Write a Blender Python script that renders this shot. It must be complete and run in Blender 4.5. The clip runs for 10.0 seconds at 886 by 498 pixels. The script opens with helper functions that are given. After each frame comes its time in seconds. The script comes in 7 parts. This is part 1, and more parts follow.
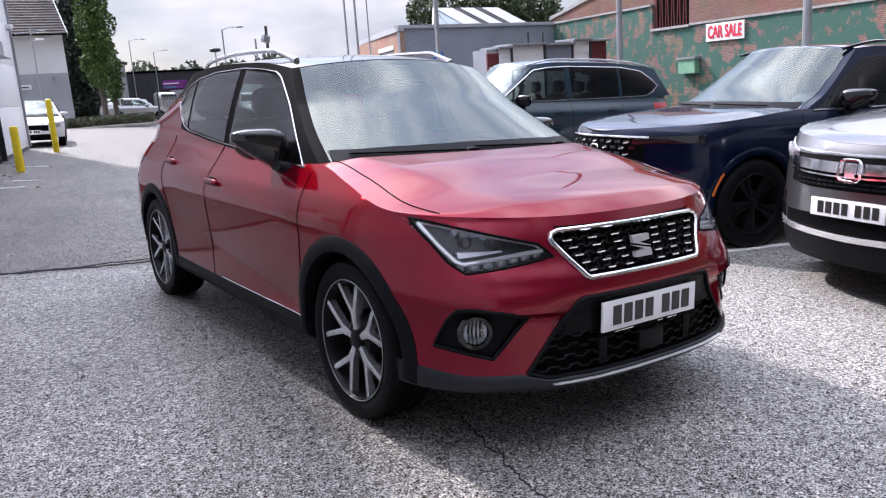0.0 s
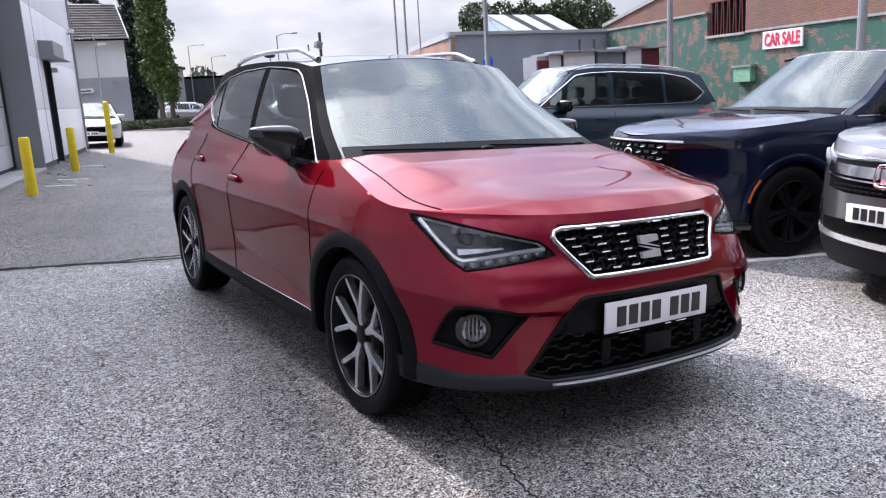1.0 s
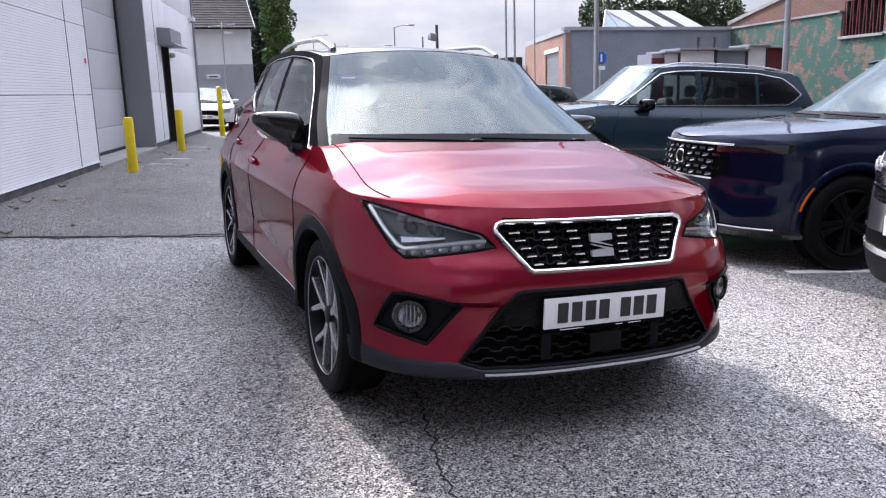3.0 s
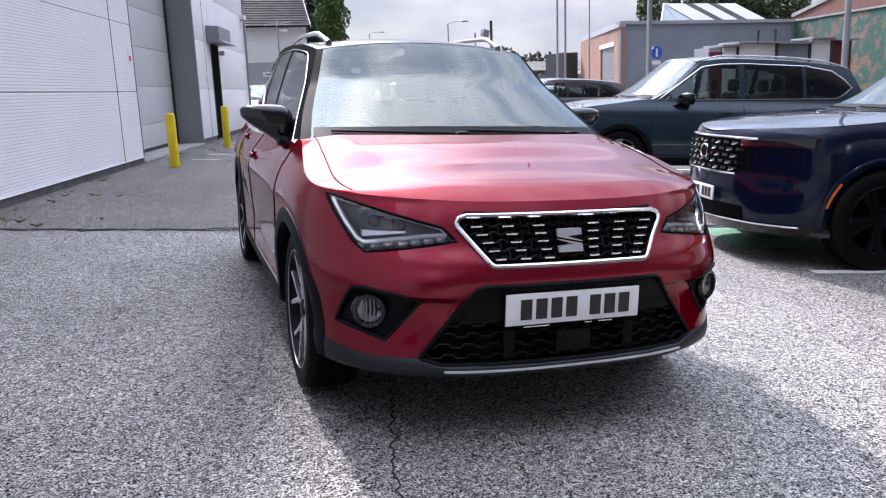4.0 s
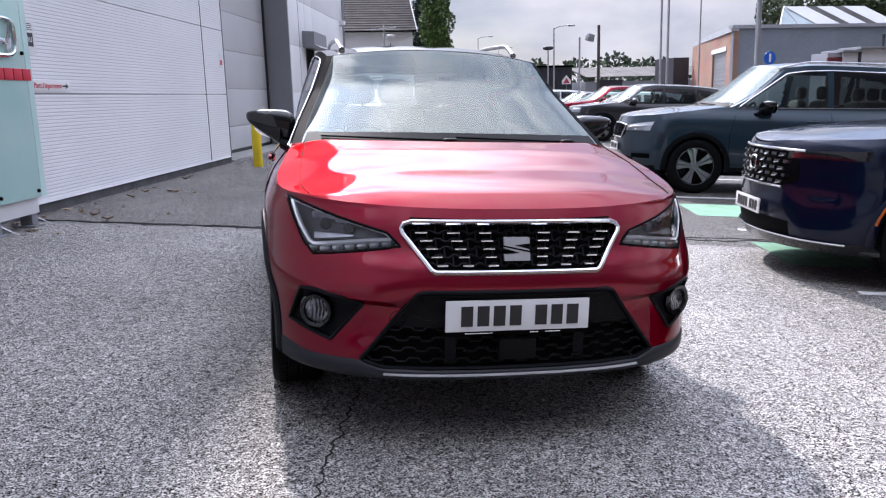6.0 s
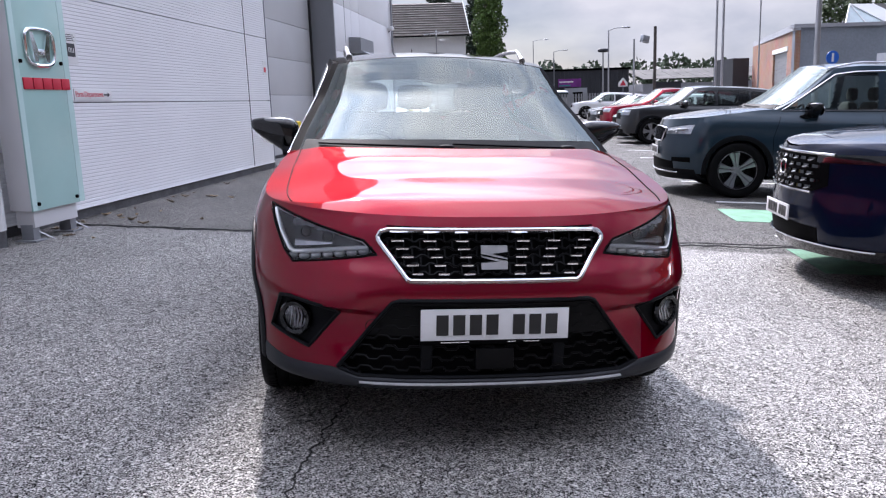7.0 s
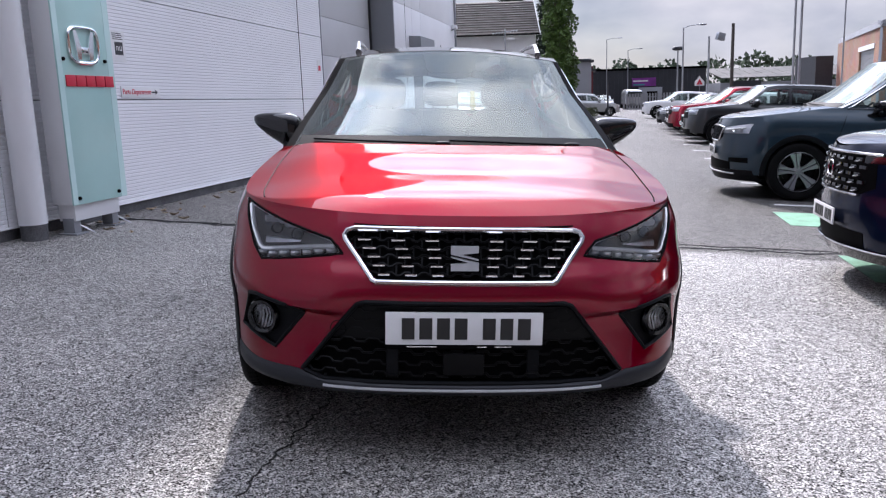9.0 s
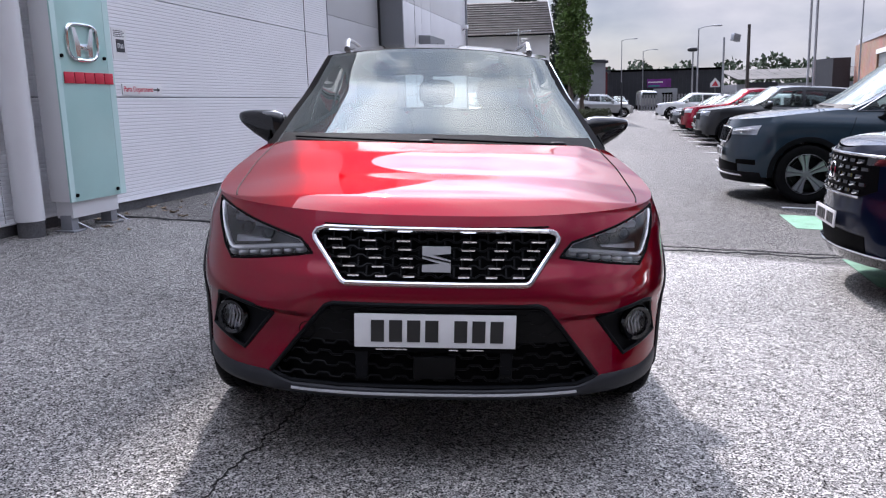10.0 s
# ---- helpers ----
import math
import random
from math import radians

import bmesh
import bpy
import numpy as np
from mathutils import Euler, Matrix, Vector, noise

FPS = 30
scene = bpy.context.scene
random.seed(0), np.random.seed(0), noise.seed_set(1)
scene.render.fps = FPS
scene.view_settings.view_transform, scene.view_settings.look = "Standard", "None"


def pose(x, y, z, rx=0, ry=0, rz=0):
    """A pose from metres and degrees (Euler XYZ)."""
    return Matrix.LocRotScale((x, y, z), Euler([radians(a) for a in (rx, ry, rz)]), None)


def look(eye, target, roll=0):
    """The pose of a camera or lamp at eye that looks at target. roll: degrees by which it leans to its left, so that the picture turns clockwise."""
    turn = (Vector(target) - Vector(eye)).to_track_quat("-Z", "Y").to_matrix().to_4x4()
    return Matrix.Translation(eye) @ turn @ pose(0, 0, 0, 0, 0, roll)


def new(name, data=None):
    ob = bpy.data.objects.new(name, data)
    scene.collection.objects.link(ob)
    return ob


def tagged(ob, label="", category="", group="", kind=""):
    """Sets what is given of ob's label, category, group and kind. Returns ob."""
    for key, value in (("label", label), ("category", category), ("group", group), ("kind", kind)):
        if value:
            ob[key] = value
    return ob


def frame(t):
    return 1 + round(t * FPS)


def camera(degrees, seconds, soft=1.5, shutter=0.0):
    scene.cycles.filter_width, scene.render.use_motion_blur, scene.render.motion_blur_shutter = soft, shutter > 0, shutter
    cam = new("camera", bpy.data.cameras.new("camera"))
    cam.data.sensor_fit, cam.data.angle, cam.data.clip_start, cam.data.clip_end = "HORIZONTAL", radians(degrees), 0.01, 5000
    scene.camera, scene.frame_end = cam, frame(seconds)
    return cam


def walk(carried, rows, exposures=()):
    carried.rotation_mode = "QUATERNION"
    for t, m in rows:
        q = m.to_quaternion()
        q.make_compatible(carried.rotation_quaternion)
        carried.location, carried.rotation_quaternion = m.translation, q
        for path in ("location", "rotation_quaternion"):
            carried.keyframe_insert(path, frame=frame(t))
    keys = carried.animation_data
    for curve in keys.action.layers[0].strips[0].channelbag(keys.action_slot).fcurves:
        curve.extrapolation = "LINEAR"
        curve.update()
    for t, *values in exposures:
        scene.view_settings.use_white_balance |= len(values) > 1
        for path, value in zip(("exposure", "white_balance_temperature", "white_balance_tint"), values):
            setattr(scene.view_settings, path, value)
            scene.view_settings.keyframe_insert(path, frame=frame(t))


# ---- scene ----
cam = camera(59.2, 10.0, soft=1.2)
EXPOSURES = ((0.0, 0.82, 6250.0, 18.5), (4.0, 0.69, 6150.0, 18.5), (10.0, 0.42, 6100.0, 18.5))   # stops, kelvin, tint
# the yard falls gently away from the workshop wall: cars and camera are laid out on its plane
SLOPE = Matrix.Translation((-4.455, 0, 0)) @ Matrix.Rotation(radians(2.92), 4, Vector((0.225, 0.974, 0))) @ Matrix.Translation((4.455, 0, 0))
PATH = [
    (0, (-2.24, -1.86, 1.267), (-1.125, -0.245, 0.88), -1.1),
    (0.5, (-2.199, -1.937, 1.245), (-1.13, -0.289, 0.87), -0.9),
    (1, (-2.097, -1.947, 1.226), (-1.086, -0.261, 0.858), -0.6),
    (1.5, (-1.96, -1.956, 1.224), (-1.013, -0.233, 0.858), -0.1),
    (2, (-1.851, -2.026, 1.22), (-0.968, -0.27, 0.85), 0.4),
    (2.5, (-1.732, -2.173, 1.221), (-0.912, -0.388, 0.844), 0.9),
    (2.7, (-1.69, -2.226, 1.224), (-0.894, -0.431, 0.844), 1.1),
    (3.8, (-1.334, -2.322, 1.198), (-0.69, -0.469, 0.805), 0.9),
    (4, (-1.276, -2.34, 1.206), (-0.656, -0.48, 0.811), 0.9),
    (4.5, (-1.111, -2.436, 1.22), (-0.562, -0.554, 0.824), 0.8),
    (5, (-0.991, -2.515, 1.219), (-0.509, -0.614, 0.825), 1.1),
    (5.5, (-0.884, -2.526, 1.215), (-0.466, -0.61, 0.825), 1.3),
    (5.7, (-0.831, -2.518, 1.221), (-0.435, -0.597, 0.83), 1.4),
    (7, (-0.472, -2.541, 1.249), (-0.255, -0.59, 0.865), 0.9),
    (7.5, (-0.353, -2.58, 1.245), (-0.197, -0.623, 0.862), 0.6),
    (8, (-0.269, -2.581, 1.241), (-0.164, -0.621, 0.857), 0.5),
    (8.5, (-0.182, -2.509, 1.236), (-0.117, -0.547, 0.851), 0.7),
    (9, (-0.12, -2.445, 1.233), (-0.084, -0.483, 0.845), 0.9),
    (9.5, (-0.046, -2.407, 1.234), (-0.033, -0.445, 0.846), 1.2),
    (10, (0.018, -2.384, 1.224), (0.019, -0.422, 0.836), 1.2),
]
walk(cam, [(t, SLOPE @ look(eye, target, roll)) for t, eye, target, roll in PATH], EXPOSURES)

# ---- world, sun ----
SUN_AZ, SUN_EL = -7.0, 40.0   # degrees: bearing from +y towards +x, height
world = bpy.data.worlds.new("sky")
scene.world = world
world.use_nodes = True
wn = world.node_tree
wn.nodes.clear()


def wnode(kind, **sockets):
    n = wn.nodes.new(kind)
    for k, v in sockets.items():
        n.inputs[k.replace("_", " ")].default_value = v
    return n


w_out = wnode("ShaderNodeOutputWorld")
w_sky = wnode("ShaderNodeTexSky")
w_sky.sky_type, w_sky.sun_disc = "NISHITA", False
w_sky.sun_elevation, w_sky.sun_rotation = radians(SUN_EL), radians(SUN_AZ)
w_co = wnode("ShaderNodeTexCoord")
w_map = wnode("ShaderNodeMapping")
w_map.inputs["Scale"].default_value = (1.0, 1.0, 2.2)
w_n1 = wnode("ShaderNodeTexNoise", Scale=2.3, Detail=5.0, Roughness=0.5)
w_ramp = wnode("ShaderNodeValToRGB")
w_ramp.color_ramp.elements[0].position, w_ramp.color_ramp.elements[1].position = 0.36, 0.56
w_ramp.color_ramp.elements[0].color = (0.42, 0.42, 0.42, 1)
w_n2 = wnode("ShaderNodeTexNoise", Scale=4.2, Detail=6.0, Roughness=0.5)
w_ramp2 = wnode("ShaderNodeValToRGB")
w_ramp2.color_ramp.elements[0].position, w_ramp2.color_ramp.elements[1].position = 0.38, 0.62
w_ramp2.color_ramp.elements[0].color = (4.4, 5.0, 6.1, 1)
w_ramp2.color_ramp.elements[1].color = (9.2, 9.3, 9.6, 1)
w_mix = wnode("ShaderNodeMix")
w_mix.data_type = "RGBA"
w_sep = wnode("ShaderNodeSeparateXYZ")
w_rise = wnode("ShaderNodeMapRange", From_Min=0.16, From_Max=0.42, To_Min=0.61, To_Max=2.15)   # thin bright cloud overhead, duller low down
w_top = wnode("ShaderNodeMapRange", From_Min=0.55, From_Max=0.85, To_Min=1.0, To_Max=1.45)
w_dot = wnode("ShaderNodeVectorMath")
w_dot.operation = "DOT_PRODUCT"
w_dot.inputs[1].default_value = (math.sin(radians(SUN_AZ)) * math.cos(radians(SUN_EL)), math.cos(radians(SUN_AZ)) * math.cos(radians(SUN_EL)), math.sin(radians(SUN_EL)))
w_halo = wnode("ShaderNodeMapRange", From_Min=-0.30, From_Max=0.45, To_Min=0.10, To_Max=1.20)      # the cloud is brighter towards the sun
w_ring = wnode("ShaderNodeMapRange", From_Min=0.87, From_Max=0.985, To_Min=1.0, To_Max=2.6)      # bright haze round the sun
w_near = wnode("ShaderNodeMath")
w_near.operation = "MULTIPLY"
w_all = wnode("ShaderNodeMath")
w_all.operation = "MULTIPLY"
w_both = wnode("ShaderNodeMath")
w_both.operation = "MULTIPLY"
w_gain = wnode("ShaderNodeVectorMath")
w_gain.operation = "SCALE"
w_bg = wnode("ShaderNodeBackground", Strength=0.080)
for a, b in ((w_co.outputs["Generated"], w_map.inputs["Vector"]), (w_map.outputs[0], w_n1.inputs["Vector"]),
             (w_map.outputs[0], w_n2.inputs["Vector"]), (w_n1.outputs["Fac"], w_ramp.inputs[0]),
             (w_n2.outputs["Fac"], w_ramp2.inputs[0]), (w_ramp.outputs[0], w_mix.inputs[0]),
             (w_sky.outputs[0], w_mix.inputs[6]), (w_ramp2.outputs[0], w_mix.inputs[7]),
             (w_co.outputs["Generated"], w_sep.inputs[0]), (w_sep.outputs["Z"], w_rise.inputs[0]),
             (w_mix.outputs[2], w_gain.inputs[0]), (w_sep.outputs["Z"], w_top.inputs[0]), (w_rise.outputs[0], w_both.inputs[0]), (w_top.outputs[0], w_both.inputs[1]),
             (w_co.outputs["Generated"], w_dot.inputs[0]), (w_dot.outputs["Value"], w_halo.inputs[0]), (w_dot.outputs["Value"], w_ring.inputs[0]), (w_ring.outputs[0], w_near.inputs[0]), (w_halo.outputs[0], w_near.inputs[1]),
             (w_both.outputs[0], w_all.inputs[0]), (w_near.outputs[0], w_all.inputs[1]),
             (w_all.outputs[0], w_gain.inputs["Scale"]), (w_gain.outputs[0], w_bg.inputs[0]), (w_bg.outputs[0], w_out.inputs[0])):
    wn.links.new(a, b)

sun_data = bpy.data.lights.new("sun", "SUN")
sun_data.energy, sun_data.angle, sun_data.color = 3.7, radians(1.8), (1.0, 0.95, 0.88)
sun = new("sun", sun_data)
_az, _el = radians(SUN_AZ), radians(SUN_EL)
sun.matrix_world = SLOPE @ look((40 * math.sin(_az) * math.cos(_el), 40 * math.cos(_az) * math.cos(_el), 40 * math.sin(_el)), (0, 0, 0))

# ---- materials ----
def material(name, base, rough=0.5, metal=0.0, vary=0.0, scale=8.0, fine=0.0, fine_scale=200.0, bump=0.0, bump_scale=60.0, coat=0.0,
             rough_vary=0.0, spec=0.5, coat_ior=1.5, by_piece=0.0, stretch=(1, 1, 1)):
    """A principled surface whose colour varies at two scales (vary: stains, fine: grain), with bump and worn gloss."""
    m = bpy.data.materials.new(name)
    m.use_nodes = True
    t = m.node_tree
    b = t.nodes["Principled BSDF"]
    b.inputs["Roughness"].default_value, b.inputs["Metallic"].default_value = rough, metal
    b.inputs["Specular IOR Level"].default_value = spec
    b.inputs["Coat Weight"].default_value, b.inputs["Coat Roughness"].default_value = coat, 0.015
    b.inputs["Coat IOR"].default_value = coat_ior
    co = t.nodes.new("ShaderNodeTexCoord")
    mp = t.nodes.new("ShaderNodeMapping")
    mp.inputs["Scale"].default_value = stretch
    t.links.new(co.outputs["Object"], mp.inputs["Vector"])

    def noise_node(s, detail=4.0):
        n = t.nodes.new("ShaderNodeTexNoise")
        n.inputs["Scale"].default_value, n.inputs["Detail"].default_value = s, detail
        t.links.new(mp.outputs[0], n.inputs["Vector"])
        return n.outputs["Fac"]

    value = None
    for amount, s in ((vary, scale), (fine, fine_scale)):
        if amount:
            r = t.nodes.new("ShaderNodeMapRange")
            r.inputs["From Min"].default_value, r.inputs["From Max"].default_value = 0.3, 0.7
            r.inputs["To Min"].default_value, r.inputs["To Max"].default_value = 1 - amount, 1 + amount
            t.links.new(noise_node(s), r.inputs["Value"])
            if value is None:
                value = r.outputs[0]
            else:
                mu = t.nodes.new("ShaderNodeMath")
                mu.operation = "MULTIPLY"
                t.links.new(value, mu.inputs[0])
                t.links.new(r.outputs[0], mu.inputs[1])
                value = mu.outputs[0]
    if by_piece:
        oi = t.nodes.new("ShaderNodeObjectInfo")
        r = t.nodes.new("ShaderNodeMapRange")
        r.inputs["To Min"].default_value, r.inputs["To Max"].default_value = 1 - by_piece, 1 + by_piece
        t.links.new(oi.outputs["Random"], r.inputs["Value"])
        if value is None:
            value = r.outputs[0]
        else:
            mu = t.nodes.new("ShaderNodeMath")
            mu.operation = "MULTIPLY"
            t.links.new(value, mu.inputs[0])
            t.links.new(r.outputs[0], mu.inputs[1])
            value = mu.outputs[0]
    b.inputs["Base Color"].default_value = (*base, 1)
    if value is not None:
        v = t.nodes.new("ShaderNodeVectorMath")
        v.operation = "SCALE"
        v.inputs[0].default_value = base
        t.links.new(value, v.inputs["Scale"])
        t.links.new(v.outputs[0], b.inputs["Base Color"])
    if rough_vary:
        r = t.nodes.new("ShaderNodeMapRange")
        r.inputs["To Min"].default_value, r.inputs["To Max"].default_value = max(0.0, rough - rough_vary), min(1.0, rough + rough_vary)
        t.links.new(noise_node(scale * 1.7), r.inputs["Value"])
        t.links.new(r.outputs[0], b.inputs["Roughness"])
    if bump:
        bp = t.nodes.new("ShaderNodeBump")
        bp.inputs["Strength"].default_value, bp.inputs["Distance"].default_value = bump, 0.01
        t.links.new(noise_node(bump_scale, 6.0), bp.inputs["Height"])
        t.links.new(bp.outputs[0], b.inputs["Normal"])
    return m


def glass(name, tint, rough=0.0, ior=1.75, film=(1, 1, 1)):
    """Thin tinted pane: mirror-like film over a see-through tint."""
    m = bpy.data.materials.new(name)
    m.use_nodes = True
    t = m.node_tree
    t.nodes.clear()
    out = t.nodes.new("ShaderNodeOutputMaterial")
    tr = t.nodes.new("ShaderNodeBsdfTransparent")
    tr.inputs[0].default_value = (*tint, 1)
    gl = t.nodes.new("ShaderNodeBsdfGlossy")
    gl.inputs["Color"].default_value = (*film, 1)
    gl.inputs["Roughness"].default_value = rough
    fr = t.nodes.new("ShaderNodeFresnel")
    fr.inputs["IOR"].default_value = ior
    mix = t.nodes.new("ShaderNodeMixShader")
    t.links.new(fr.outputs[0], mix.inputs[0])
    t.links.new(tr.outputs[0], mix.inputs[1])
    t.links.new(gl.outputs[0], mix.inputs[2])
    t.links.new(mix.outputs[0], out.inputs[0])
    return m


M = {}
M["red"] = material("red_metallic_paint", (0.215, 0.0002, 0.016), 0.35, 0.8, vary=0.03, scale=3, fine=0.12, fine_scale=1500, coat=1.0, spec=0.0, coat_ior=1.44)
M["red"].node_tree.nodes["Principled BSDF"].inputs["Specular Tint"].default_value = (0.5, 0.01, 0.02, 1)      # the flakes keep their red at a glance
M["black_gloss"] = material("black_gloss_paint", (0.005, 0.005, 0.006), 0.16, 0.0, spec=0.15, vary=0.2, scale=5, coat=1.0, coat_ior=1.5)
M["navy"] = material("navy_metallic_paint", (0.0016, 0.0060, 0.024), 0.4, 0.4, spec=0.05, vary=0.05, scale=3, fine=0.15, fine_scale=1500, coat=1.0, coat_ior=1.38)
M["silver"] = material("silver_metallic_paint", (0.15, 0.15, 0.163), 0.30, 0.85, vary=0.03, scale=3, fine=0.12, fine_scale=1500, coat=1.0)
M["steel_blue"] = material("dark_grey_blue_paint", (0.018, 0.038, 0.057), 0.4, 0.4, spec=0.2, vary=0.04, scale=3, fine=0.12, fine_scale=1500, coat=1.0, coat_ior=1.5)
M["pale_silver"] = material("pale_silver_paint", (0.45, 0.46, 0.47), 0.32, 0.6, vary=0.03, scale=3, fine=0.1, fine_scale=1500, coat=1.0)
M["charcoal"] = material("charcoal_paint", (0.02, 0.022, 0.026), 0.28, 0.4, vary=0.05, scale=3, coat=1.0)
M["white_paint"] = material("white_car_paint", (0.75, 0.75, 0.76), 0.3, 0.0, vary=0.02, scale=3, coat=1.0)
M["black_satin"] = material("black_satin_pillar_film", (0.003, 0.003, 0.004), 0.5, 0.0, spec=0.02, vary=0.15, scale=12)
M["cladding"] = material("black_plastic_cladding", (0.006, 0.0065, 0.008), 0.5, 0.0, spec=0.09, vary=0.15, scale=12, fine=0.1, bump=0.08, bump_scale=900)
M["grey_plastic"] = material("dark_grey_plastic", (0.014, 0.015, 0.019), 0.45, 0.0, spec=0.3, vary=0.1, scale=10, bump=0.05, bump_scale=900)
# black plastic; in gaps, wells and recesses the colour stands in for shade
M["dark"] = material("black_plastic_and_recess_shade", (0.0025, 0.0025, 0.003), 0.6, 0.0, spec=0.04, vary=0.2, scale=10)
M["chrome"] = material("satin_chrome", (0.78, 0.78, 0.80), 0.14, 1.0, vary=0.04, scale=20)
M["bright_chrome"] = material("bright_chrome", (0.85, 0.85, 0.87), 0.06, 1.0, vary=0.03, scale=20)
M["alloy"] = material("machined_alloy", (0.72, 0.72, 0.74), 0.26, 0.85, vary=0.08, scale=30, fine=0.06)
M["satin"] = material("satin_silver_trim", (0.50, 0.50, 0.51), 0.3, 0.4, vary=0.05, scale=30)
M["alloy_dark"] = material("grey_machined_alloy", (0.34, 0.34, 0.36), 0.32, 0.8, vary=0.12, scale=25)
M["rim_dark"] = material("dark_rim_paint", (0.006, 0.006, 0.007), 0.4, 0.0, spec=0.12, vary=0.15, scale=20, coat=0.08)
M["rubber"] = material("tyre_rubber", (0.005, 0.005, 0.0056), 0.55, 0.0, spec=0.10, vary=0.2, scale=25, fine=0.12, bump=0.12, bump_scale=300)
M["grille_black"] = material("matt_black_grille", (0.004, 0.004, 0.0045), 0.45, 0.0, spec=0.12, vary=0.2, scale=15)
M["glass"] = glass("car_glass", (0.80, 0.87, 0.85), 0.0, 2.0, (0.93, 1.0, 0.94))
M["glass_side"] = glass("side_car_glass", (0.74, 0.84, 0.81), 0.0, 1.55)
M["glass_dark"] = glass("tinted_car_glass", (0.26, 0.30, 0.30), 0.0, 1.6)
M["lamp_glass"] = glass("clear_lamp_cover", (0.96, 0.97, 0.99), 0.0, 1.6)
M["interior"] = material("grey_cabin_fabric", (0.05, 0.05, 0.053), 0.85, 0.0, vary=0.2, scale=20, bump=0.15, bump_scale=500)
M["plate"] = material("white_plate_film", (0.78, 0.78, 0.79), 0.25, 0.0, vary=0.03, scale=15)
M["ink"] = material("black_plate_ink", (0.012, 0.012, 0.013), 0.4, 0.0, vary=0.1, scale=30)
M["red_lens"] = material("red_lamp_lens", (0.35, 0.01, 0.012), 0.12, 0.0, vary=0.1, scale=30, coat=0.6)
M["amber"] = material("amber_reflector", (0.55, 0.13, 0.02), 0.25, 0.0, vary=0.1, scale=30)
M["lamp_back"] = material("smoked_lamp_back", (0.07, 0.072, 0.078), 0.3, 0.7, vary=0.25, scale=40)
M["light_guide"] = material("milky_light_guide", (0.85, 0.86, 0.88), 0.25, 0.0, vary=0.04, scale=40, coat=0.5)
M["lamp_inner"] = material("lamp_reflector", (0.86, 0.87, 0.90), 0.30, 0.9, vary=0.1, scale=60)
M["fog_bowl"] = material("smoked_chrome_bowl", (0.62, 0.62, 0.64), 0.2, 1.0, vary=0.1, scale=60)

# ---- mesh helpers ----
def smooth(*pts):
    """A smooth curve through (x, value) pairs that does not overshoot."""
    x, y = np.array([p[0] for p in pts], float), np.array([p[1] for p in pts], float)
    h, d = np.diff(x), np.diff(y) / np.diff(x)
    m = np.zeros(len(x))
    m[0], m[-1] = d[0], d[-1]
    for i in range(1, len(x) - 1):
        if d[i - 1] * d[i] > 0:
            w1, w2 = 2 * h[i] + h[i - 1], h[i] + 2 * h[i - 1]
            m[i] = (w1 + w2) / (w1 / d[i - 1] + w2 / d[i])

    def f(q):
        q = np.clip(np.asarray(q, float), x[0], x[-1])
        i = np.clip(np.searchsorted(x, q) - 1, 0, len(x) - 2)
        t = (q - x[i]) / h[i]
        return ((2 * t**3 - 3 * t**2 + 1) * y[i] + (t**3 - 2 * t**2 + t) * h[i] * m[i]
                + (-2 * t**3 + 3 * t**2) * y[i + 1] + (t**3 - t**2) * h[i] * m[i + 1])
    return f


def line(*pts):
    x, y = [p[0] for p in pts], [p[1] for p in pts]
    return lambda q: np.interp(q, x, y)


